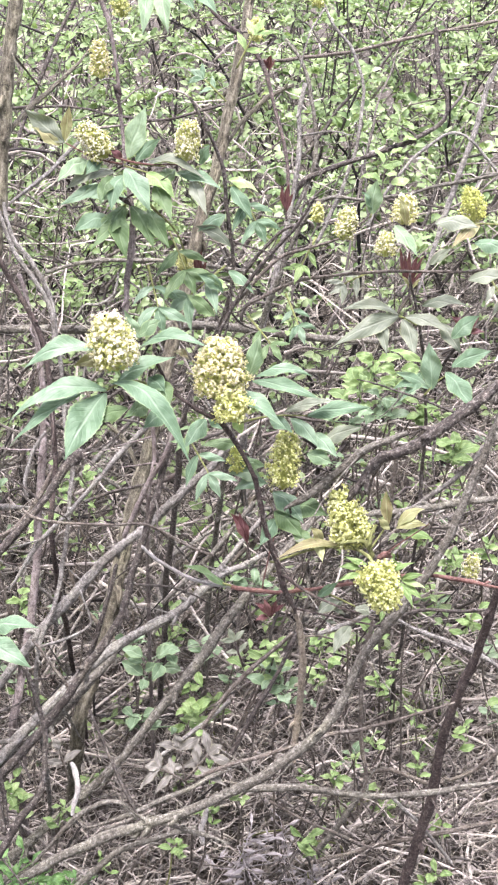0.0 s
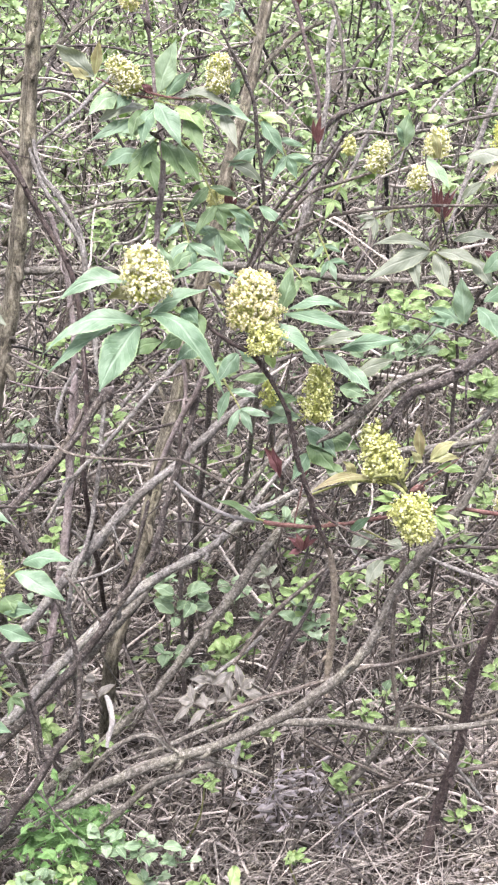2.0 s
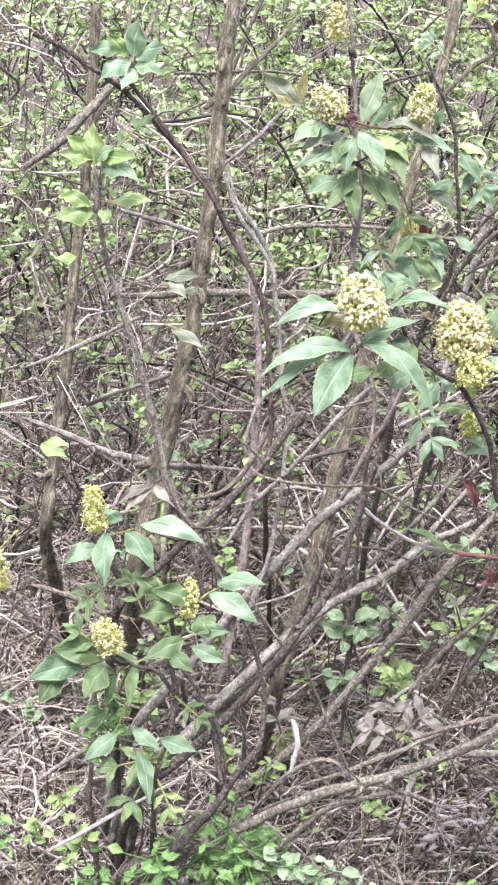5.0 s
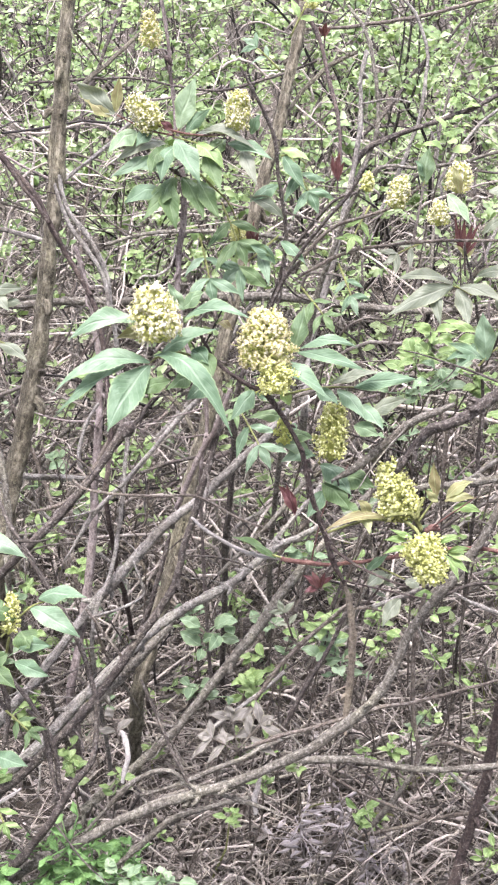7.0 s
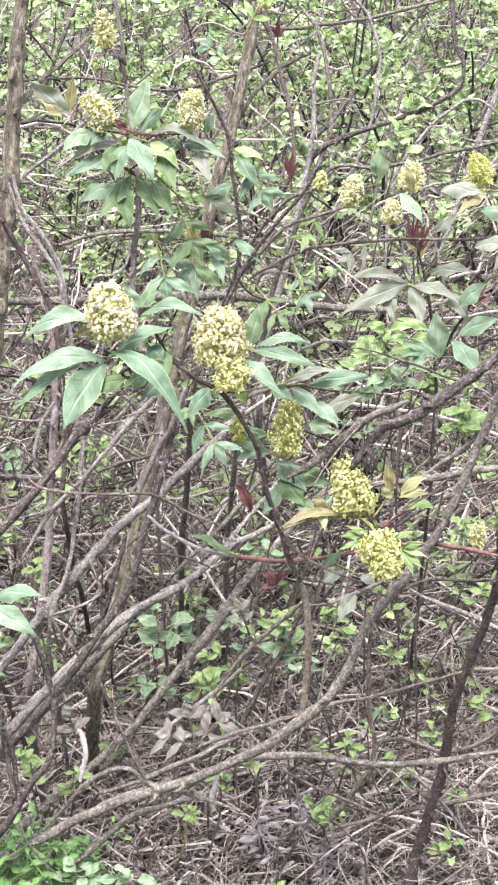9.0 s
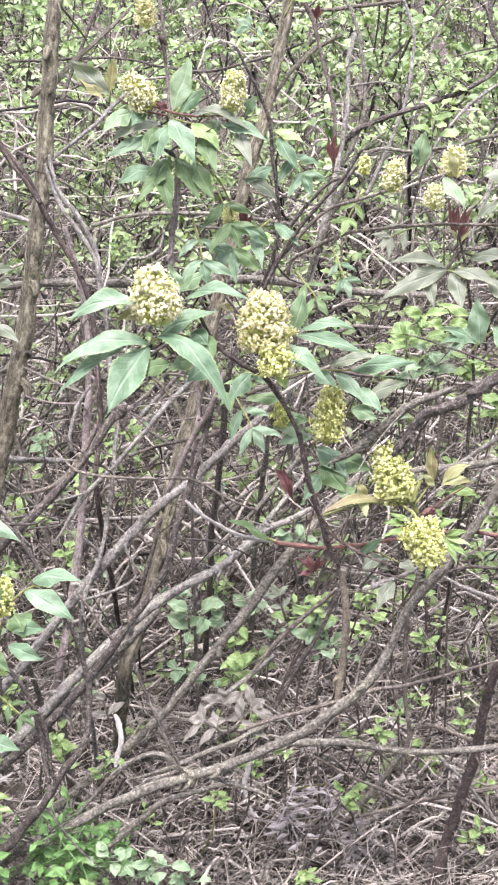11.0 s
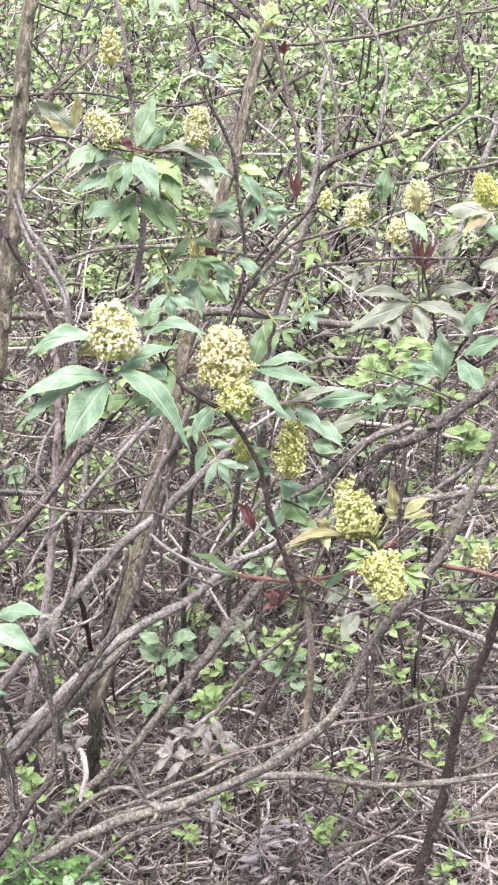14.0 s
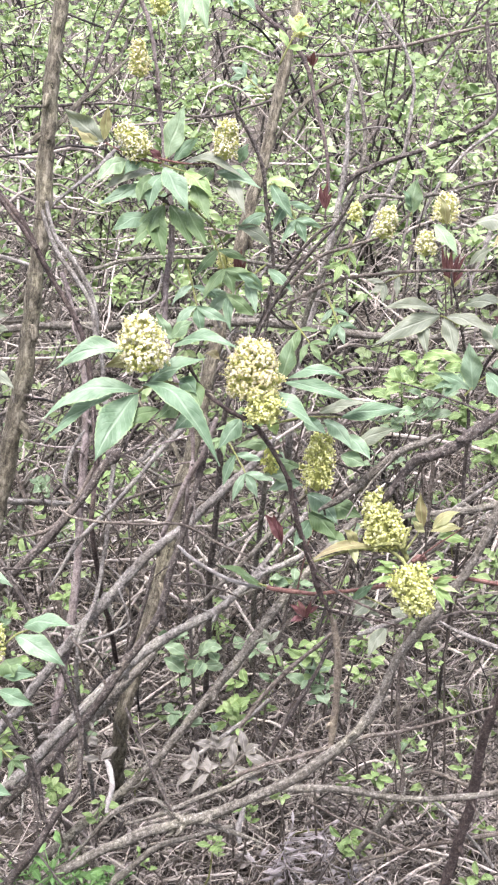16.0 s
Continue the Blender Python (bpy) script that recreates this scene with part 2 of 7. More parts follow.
# ---- mesh building ----
class Soup:
    """Vertices, faces and UVs of one mesh."""

    def __init__(self):
        self.v, self.f, self.uv = [], [], []

    def mesh(self, name):
        me = bpy.data.meshes.new(name)
        me.from_pydata(self.v, [], self.f)
        layer = me.uv_layers.new(name="UVMap")
        loops = np.empty(len(me.loops), np.int32)
        me.loops.foreach_get("vertex_index", loops)
        layer.data.foreach_set("uv", np.array(self.uv, np.float32)[loops].ravel())
        me.polygons.foreach_set("use_smooth", np.ones(len(me.polygons), bool))
        me.update()
        return me

    def tube(self, pts, radii, sides=8, steps=5, rough=0.0, seed=0.0, wander=0.0):
        """A tapered stem along a smooth line through pts; rough: uneven girth; wander: sideways bends."""
        pts = [Vector(p) for p in pts]
        line, rr = [], []
        for i in range(len(pts) - 1):
            p0, p1, p2, p3 = pts[max(i - 1, 0)], pts[i], pts[i + 1], pts[min(i + 2, len(pts) - 1)]
            for k in range(steps):
                u = k / steps
                line.append(0.5 * (2 * p1 + (p2 - p0) * u + (2 * p0 - 5 * p1 + 4 * p2 - p3) * u * u + (3 * p1 - p0 - 3 * p2 + p3) * u ** 3))
                rr.append(radii[i] + (radii[i + 1] - radii[i]) * u)
        line.append(pts[-1])
        rr.append(radii[-1])
        if wander:
            line = [p + wander * (noise.noise_vector(p * 9 + Vector((seed, 0, 0))) + 0.4 * noise.noise_vector(p * 31 + Vector((0, seed, 0)))) if 0 < i < len(line) - 1 else p for i, p in enumerate(line)]
        base, along = len(self.v), 0.0
        side = None
        for i, p in enumerate(line):
            d = (line[min(i + 1, len(line) - 1)] - line[max(i - 1, 0)])
            d = d.normalized() if d.length > 1e-9 else Vector((0, 0, 1))
            if side is None:
                side = d.orthogonal().normalized()
            side = (side - d * side.dot(d))
            side = side.normalized() if side.length > 1e-6 else d.orthogonal().normalized()
            up = d.cross(side)
            if i:
                along += (p - line[i - 1]).length
            for k in range(sides):
                a = 2 * math.pi * k / sides
                w = side * math.cos(a) + up * math.sin(a)
                r = rr[i]
                if rough:
                    r *= 1 + rough * (0.8 * noise.noise(p * 130 + w * 1.3) + 0.6 * noise.noise(p * 60 + w * 0.8) + 0.7 * noise.noise(p * 22 + w * 0.5 + Vector((seed, 0, 0))))
                self.v.append(p + w * r)
                self.uv.append((k / sides, along))
        for i in range(len(line) - 1):
            for k in range(sides):
                a, b = base + i * sides + k, base + i * sides + (k + 1) % sides
                self.f.append((a, b, b + sides, a + sides))
        self.f.append(tuple(base + k for k in reversed(range(sides))))
        self.f.append(tuple(base + (len(line) - 1) * sides + k for k in range(sides)))
        return line

    def blade(self, base, tip, face, width, sag=0.1, fold=0.25, teeth=0.0, n=8, across=1, curl=0.0, widest=0.42, bow_side=0.0, wave=0.06, oval=False, arch=0.0, twist=0.0):
        """A leaf blade from base to tip whose upper side faces 'face'; sag: bow of its length; fold: V of its halves."""
        base, tip, face = Vector(base), Vector(tip), Vector(face)
        axis = tip - base
        length = axis.length
        d = axis / length
        up = (face - d * face.dot(d))
        up = up.normalized() if up.length > 1e-5 else d.orthogonal().normalized()
        side = d.cross(up)
        start = len(self.v)
        cols = 2 * across + 1
        for i in range(n + 1):
            v = i / n
            bow = 4 * v * (1 - v)
            mid = base + axis * v + up * (sag * length * bow) + side * (bow_side * length * bow) + Vector((0, 0, arch * length * bow))
            turn = twist * (v - 0.3)
            across_v, up_v = side * math.cos(turn) + up * math.sin(turn), up * math.cos(turn) - side * math.sin(turn)
            w = 0.5 * width * min(1.0, (v / widest) ** 0.62 if v < widest else 1.0) * (1.0 if v < widest else (1 - (v - widest) / (1 - widest)) ** 1.2 * (1 + 0.8 * (v - widest) / (1 - widest)))
            if oval:
                w = 0.5 * width * max(0.0, math.sin(math.pi * v ** 0.85)) ** 0.7
            if i in (0, n):
                w = 0.03 * width
            elif teeth:
                w *= 1 + teeth * (1 if i % 2 else -1)
            for k in range(cols):
                s = (k - across) / across
                lift = fold * abs(s) * w - curl * w * s * s + wave * w * math.sin(9 * v + 3 * s + length * 90)
                self.v.append(mid + across_v * (w * s) + up_v * lift)
                self.uv.append((0.5 + 0.5 * s, v))
        for i in range(n):
            for k in range(cols - 1):
                a = start + i * cols + k
                self.f.append((a, a + 1, a + cols + 1, a + cols))


def part(name, soup, mat, parent=None, label="", kind=""):
    ob = new(name, soup if isinstance(soup, bpy.types.Mesh) else soup.mesh(name))
    if not ob.data.materials:
        ob.data.materials.append(mat)
    if parent:
        ob.parent = parent
        ob.matrix_parent_inverse = Matrix.Translation(-parent.location) if parent.parent is None else Matrix()
    return tagged(ob, label=label, kind=kind)


def thing(name, at, label, category, group="", kind=""):
    ob = new(name)
    ob.empty_display_size = 0.05
    ob.matrix_basis = Matrix.Translation(at)
    return tagged(ob, label, category, group, kind)


STEPS = 11


def branch(plant, name, tone, rows, label="", knots=0, rough=0.3, wander=0.0035, shoots=0.05):
    """One stem of a plant: rows of x, y, z and radius; knots: number of bud scars and stubs along it."""
    s = Soup()
    pts, radii = [r[:3] for r in rows], [r[3] for r in rows]
    seed = rows[0][0] * 37
    line = s.tube(pts, radii, 10 if max(radii) > 0.004 else 7, STEPS, rough, seed, wander)
    rnd = random.Random(int(abs(seed) * 1000) + len(rows))
    for _ in range(knots + len(rows) // 3):
        i = rnd.randrange(2, len(line) - 2)
        d = (line[i + 1] - line[i]).normalized()
        out = Matrix.Rotation(rnd.random() * 6.28, 3, d) @ d.orthogonal().normalized()
        r = radii[min(i // STEPS, len(radii) - 1)]
        p = line[i] + out * r * 0.5
        s.tube([p, p + out * r * 1.0 + d * r * 0.5, p + out * r * rnd.uniform(1.2, 2.2) + d * r * rnd.uniform(0.8, 2)], [r * 0.75, r * 0.55, r * 0.28], 6, 3)
    for _ in range(int(len(line) * (shoots if max(radii) > 0.0035 else 0.4 * shoots))):
        i = rnd.randrange(2, len(line) - 1)
        d = (line[i + 1] - line[i - 1]).normalized()
        out = Matrix.Rotation(rnd.random() * 6.28, 3, d) @ d.orthogonal().normalized()
        q = rnd.uniform(0.02, 0.13)
        o = (d * rnd.uniform(0.2, 1.2) + out + Vector((0, 0.3, 0.25))).normalized() * q
        r = rnd.uniform(0.0007, 0.0016)
        s.tube([line[i], line[i] + o * 0.5 + Vector((rnd.gauss(0, 0.06), rnd.gauss(0, 0.06), rnd.gauss(0, 0.06))) * q, line[i] + o], [r * 1.2, r, r * 0.5], 5, 4, 0, 0, 0.003)
    return part(name, s, BARK[tone], plant, label)


def leaflet(leaf, tone, base, tip, width, sag=0.08, turn=0.0, teeth=0.032, fold=0.46, label=""):
    """One leaflet with a saw-toothed edge."""
    base, tip = Vector(base), Vector(tip)
    d = (tip - base).normalized()
    face = Matrix.Rotation(radians(turn), 3, d) @ Vector((0.0, -0.62, 0.78))
    s = Soup()
    k = math.sin(base.x * 173 + tip.z * 91)
    s.blade(base, tip, face, width, 0.35 * sag + 0.03 * k, fold * (0.8 + 0.5 * k), teeth, 34, 2, 0.3, 0.42 + 0.05 * k, 0.05 * k, 0.26, False, 0.5 * sag, 0.9 * math.sin(k * 9))
    return part("leaflet", s, LEAF[tone], leaf, label)


def leaf_stalk(plant, rows, tone="green", radius=0.0011, label=""):
    s = Soup()
    s.tube(rows, [radius * 1.3] + [radius] * (len(rows) - 2) + [radius * 0.7], 6, 4)
    return part("leaf", s, BARK[tone], plant, label)


def leaf_fan(plant, tone, base, tip, pairs=2, size=1.0, turn=0.0, stalk="green", droop=0.15, seed=1, width=0.34, label=""):
    """A pinnate leaf: stalk from base to tip, pairs of leaflets and one at the end."""
    rnd = random.Random(seed)
    base, tip = Vector(base), Vector(tip)
    d = tip - base
    length = d.length
    d = d / length
    face = Matrix.Rotation(radians(turn), 3, d) @ Vector((0.0, -0.55, 0.83))
    side = d.cross(face).normalized()
    up = side.cross(d)
    knee = base + d * length * 0.55 + up * length * 0.05
    leaf = leaf_stalk(plant, [base, knee, tip - d * length * 0.35], stalk, label=label)
    blade_l = length * 0.48 * size
    for k in range(pairs):
        at = base + d * length * (0.34 + 0.3 * k / max(pairs - 1, 1)) + up * length * 0.04
        for sgn in (-1, 1):
            q = blade_l * rnd.uniform(0.8, 1.05)
            out = (side * sgn * rnd.uniform(0.75, 0.95) + d * rnd.uniform(0.45, 0.75)).normalized()
            leaflet(leaf, tone, at, at + out * q - Vector((0, 0, droop * q * rnd.uniform(0.4, 1.4))), q * width, rnd.uniform(0.04, 0.14), turn + rnd.uniform(-22, 22))
    end = base + d * length * 0.65 + up * length * 0.03
    leaflet(leaf, tone, end, tip - Vector((0, 0, droop * blade_l * 0.5)), blade_l * width * 1.1, 0.1, turn + rnd.uniform(-15, 15))
    return leaf


def floret(s, at, out, r, rnd, opened):
    """A tiny flower: five bent petals round a button, or a round bud."""
    side = out.orthogonal().normalized()
    side = Matrix.Rotation(rnd.random() * 6.28, 3, out) @ side
    up = out.cross(side)
    b = len(s.v)
    if opened:
        s.v.append(at + out * r * 0.15)
        s.uv.append((0, 0))
        for k in range(10):
            a = 2 * math.pi * k / 10
            q = r * (1.0 if k % 2 == 0 else 0.42)
            s.v.append(at + (side * math.cos(a) + up * math.sin(a)) * q + out * (-0.25 * r if k % 2 == 0 else 0.12 * r))
            s.uv.append((k / 10, 1))
        for k in range(10):
            s.f.append((b, b + 1 + k, b + 1 + (k + 1) % 10))
        c = len(s.v)
        for dv in ((0.3, 0, 0.2), (-0.15, 0.26, 0.2), (-0.15, -0.26, 0.2), (0, 0, 0.65)):
            s.v.append(at + (side * dv[0] + up * dv[1] + out * dv[2]) * r)
            s.uv.append((0.5, 0.5))
        s.f += [(c, c + 1, c + 3), (c + 1, c + 2, c + 3), (c + 2, c, c + 3)]
    else:
        q = r * 0.62
        for h, w in ((-0.7, 0.55), (0.1, 1.0), (0.75, 0.6)):
            for k in range(6):
                a = 2 * math.pi * k / 6
                s.v.append(at + (side * math.cos(a) + up * math.sin(a)) * q * w + out * q * h)
                s.uv.append((k / 6, h))
        for j in range(2):
            for k in range(6):
                s.f.append((b + j * 6 + k, b + j * 6 + (k + 1) % 6, b + j * 6 + 6 + (k + 1) % 6, b + j * 6 + 6 + k))
        s.f.append(tuple(b + 12 + k for k in range(6)))


def flower_cluster(plant, base, tip, width, tone, opened=0.7, seed=1, count=170, label=""):
    """An egg-shaped panicle from base to tip: a branched stalk, an added core and buds in the colour of the shade
    inside, and small flowers on its outside.
    """
    rnd = random.Random(seed)
    base, tip = Vector(base), Vector(tip)
    d = tip - base
    length = d.length
    d = d / length
    side = d.orthogonal().normalized()
    up = d.cross(side)
    st = Soup()
    st.tube([base, base + d * length * 0.5, base + d * length * 0.92], [0.0013, 0.001, 0.0006], 6, 3)
    fl = Soup()
    small = max(0.62, min(1.0, width / 0.055))
    ga = math.pi * (3 - math.sqrt(5))
    count = int(count * 2.6)
    bunches = max(10, count // 7)
    # added core: its yellow-green is the shade seen between florets
    core = len(st.v)
    for i in range(8):
        v = 0.06 + 0.76 * i / 7
        rr = 0.11 * width * math.sin(math.pi * min(1, v ** 0.75 * 0.9 + 0.06)) ** 0.7
        for k in range(9):
            a = 2 * math.pi * (k + 0.5 * (i % 2)) / 9
            st.v.append(base + d * length * v + (side * math.cos(a) + up * math.sin(a)) * rr * rnd.uniform(0.8, 1.1))
            st.uv.append((k / 9, v))
    for i in range(7):
        for k in range(9):
            a, b = core + i * 9 + k, core + i * 9 + (k + 1) % 9
            st.f.append((a, b, b + 9, a + 9))
    st.f.append(tuple(core + 63 + k for k in range(9)))
    for i in range(bunches):
        v = 0.08 + 0.82 * (i + 0.5) / bunches
        rr = 0.45 * width * math.sin(math.pi * min(1, v ** 0.75 * 0.9 + 0.06)) ** 0.65 * rnd.uniform(0.75, 1.12) * (1.14 - 0.36 * v)
        a = i * ga + rnd.uniform(-0.3, 0.3)
        out = side * math.cos(a) + up * math.sin(a)
        hub = base + d * length * v + out * rr * rnd.uniform(0.66, 0.86)
        st.tube([base + d * length * max(0.0, v - 0.12), hub], [0.0007, 0.0004], 5, 2)
        lobe = width * rnd.uniform(0.11, 0.19)
        # inner buds, most in the same shade colour as the core
        for j in range(8):
            w = Vector((rnd.gauss(0, 1), rnd.gauss(0, 1), rnd.gauss(0, 1))).normalized()
            floret(st if j < 5 else fl, hub - out * rr * rnd.uniform(0.0, 0.35) + w * lobe * 0.55, w, small * rnd.uniform(0.0024, 0.0034), rnd, False)
        for _ in range(count // bunches + rnd.randrange(3)):
            w = Vector((rnd.gauss(0, 1), rnd.gauss(0, 1), rnd.gauss(0, 1))).normalized()
            w = (w + out * 0.9 + d * 0.25).normalized()
            at = hub + w * lobe * rnd.uniform(0.7, 1.1)
            st.tube([hub, at], [0.0004, 0.0003], 3, 1)
            floret(fl, at, w, small * rnd.uniform(0.0018, 0.003), rnd, rnd.random() < opened + 0.12)
    ob = part("panicle", st, STALK_AND_SHADE, plant, label)
    part("blossom", fl, tone, ob, kind="stuff")
    return ob


# ---- ground: one sheet to the horizon, uneven near the shrubs ----
def ground_height(x, y):
    near = max(0.0, 1 - (abs(x) + abs(y - 3)) / 30)
    return near * (0.05 * noise.noise(Vector((x * 0.9, y * 0.9, 0))) + 0.02 * noise.noise(Vector((x * 4, y * 4, 3)))) - 0.02


def ground_sheet():
    s = Soup()
    xs = [-400, -120, -40, -15, -8] + [-5 + 0.125 * i for i in range(81)] + [8, 15, 40, 120, 400]
    ys = [-400, -120, -40, -12, -4, -1] + [0 + 0.125 * i for i in range(97)] + [16, 25, 60, 150, 500]
    for y in ys:
        for x in xs:
            s.v.append((x, y, ground_height(x, y)))
            s.uv.append((x, y))
    w = len(xs)
    for j in range(len(ys) - 1):
        for i in range(w - 1):
            a = j * w + i
            s.f.append((a, a + 1, a + w + 1, a + w))
    return s


tagged(part("ground", ground_sheet(), soil()), "brown woodland soil under twigs and leaf litter", "ground", kind="structure")


# ---- litter and dead twigs on the ground ----
def litter():
    rnd, s = random.Random(5), Soup()
    for _ in range(21000):
        y = 1.1 + 6.5 * rnd.random() ** 1.5 - 0.9 * rnd.random() ** 5
        x = rnd.uniform(-0.95, 0.75) * (0.25 + 0.3 * y)
        if rnd.random() < 0.2:
            x, y = rnd.uniform(-5, 5), rnd.uniform(-4, 9)
        at = Vector((x, y, ground_height(x, y) + rnd.uniform(0.004, 0.03)))
        a, q = rnd.random() * 6.28, rnd.uniform(0.007, 0.022)
        d = Vector((math.cos(a), math.sin(a), rnd.uniform(-0.3, 0.4))) * q
        s.blade(at, at + d, Vector((rnd.gauss(0, 0.4), rnd.gauss(0, 0.4), 1)), q * rnd.uniform(0.35, 0.8), rnd.uniform(-0.2, 0.3), rnd.uniform(0, 0.6), 0, 3)
    return s


tagged(part("leaf_litter", litter(), litter_leaf), "dry brown and grey leaf litter on the soil", "leaf litter", kind="stuff")


def twig_tangle(count, seed, y0, y1, z1, thick, lean, heap=None, single=0):
    """Dead twigs lying and leaning at random, many with side twigs; the first ones, which lie nearest, are single parts of the heap."""
    rnd, rest = random.Random(seed), Soup()
    for k in range(count):
        s = Soup() if k < single else rest
        y = y0 + (y1 - y0) * rnd.random() ** 1.3 * (0.45 if k < single else 1.0)
        y -= 0.6 * rnd.random() ** 5 if k > single and z1 < 0.5 else 0.0
        x = rnd.uniform(-1.3 if k > single else -0.95, 0.9) * (0.2 + 0.25 * y)
        if k > single and z1 < 0.15 and rnd.random() < 0.25:
            x, y = rnd.uniform(-5, 5), rnd.uniform(-4, 8)
        z = ground_height(x, y) + z1 * rnd.random() ** 1.8 * min(1.6 if z1 < 0.5 else 1.0, max(0.3, 0.3 + 1.2 * (y - 1.45)))
        a = rnd.gauss(0.5, 1.2)
        q = 0.03 + (0.24 if z1 < 0.5 else 0.36) * rnd.random() ** 2
        d = Vector((math.cos(a), math.sin(a) * rnd.choice((-0.6, 0.6)), rnd.gauss(lean, 0.35))).normalized() * q
        p0 = Vector((x, y, z)) - d * 0.5
        p0.z = max(p0.z, ground_height(p0.x, p0.y) + 0.002)
        bend = Vector((rnd.gauss(0, 0.12), rnd.gauss(0, 0.12), rnd.gauss(0.05, 0.14))) * q
        bend2 = Vector((rnd.gauss(0, 0.12), rnd.gauss(0, 0.12), rnd.gauss(0.03, 0.14))) * q
        r = thick * rnd.uniform(0.45 if k < single else 0.2, 1.0) ** 3 + 0.0006
        pts = [p0, p0 + d * 0.35 + bend, p0 + d * 0.7 + bend2, p0 + d]
        line = s.tube(pts, [r, r * 0.85, r * 0.65, r * 0.35], 5 if r > 0.002 else 3, 3, 0, x * 7, 0.009)
        for _ in range(rnd.randrange(3)):
            i = rnd.randrange(2, len(line) - 1)
            o = (d.normalized() + Vector((rnd.gauss(0, 0.7), rnd.gauss(0, 0.7), rnd.gauss(0.2, 0.6)))).normalized() * q * rnd.uniform(0.15, 0.4)
            s.tube([line[i], line[i] + o * 0.5 + Vector((0, 0, 0.01 * rnd.gauss(0, 1))), line[i] + o], [r * 0.6, r * 0.45, r * 0.2], 3, 2)
        if k < single:
            part("twig", s, BARK[rnd.choice(("grey", "brown", "grey", "dark", "mauve"))], heap)
    return rest


brush = thing("brushwood", (0, 1.9, 0), "grey-brown dead twigs fallen on the woodland floor", "dead twigs")
tagged(part("fallen_twigs", twig_tangle(15500, 11, 1.32, 4.2, 0.2, 0.0023, 0.1, brush, 290), twig_bark), "thin grey-brown dead twigs lying thickly over the ground", "twigs", kind="stuff")
brush = thing("brushwood", (0, 2.6, 0), "bare dead twigs leaning between the shrubs", "dead twigs")
tagged(part("twig_thicket", twig_tangle(3600, 12, 1.75, 4.6, 0.95, 0.0027, 0.4, brush, 220), twig_bark), "tangle of bare thin twigs leaning between the shrubs", "twigs", kind="stuff")


def dry_grass():
    rnd, s = random.Random(8), Soup()
    for _ in range(1500):
        y = rnd.uniform(1.4, 3.2)
        x = rnd.uniform(-0.7, 0.6) * (0.45 + 0.45 * y)
        z = ground_height(x, y)
        a, q = rnd.random() * 6.28, rnd.uniform(0.05, 0.22)
        d = Vector((math.cos(a) * 0.8, math.sin(a) * 0.8, rnd.uniform(0.05, 0.6))) * q
        s.tube([Vector((x, y, z)), Vector((x, y, z)) + d * 0.6 + Vector((0, 0, 0.15 * q)), Vector((x, y, z)) + d], [0.0011, 0.0009, 0.0004], 3, 3)
    return s


tagged(part("dry_grass", dry_grass(), straw), "dry straw-coloured grass stalks on the ground", "dry grass", kind="stuff")


# ---- undergrowth: young leafy shrubs behind ----
def small_leaf(k):
    s = Soup()
    s.blade((0, 0, 0), (0, 1, 0), (0, 0, 1), 0.46 + 0.05 * k, 0.16 - 0.09 * k, 0.25 + 0.15 * k, 0.08, 12, 1, 0.2, 0.42, 0.05 * k - 0.07, 0.22, k % 2 == 0)
    return s.mesh("small_leaf")


near_leaf = foliage("young_shrub_leaf", (0.085, 0.14, 0.045), (0.18, 0.25, 0.10), (0.34, 0.41, 0.22), True, 0.35)
SMALL_LEAVES = [small_leaf(k) for k in range(4)]


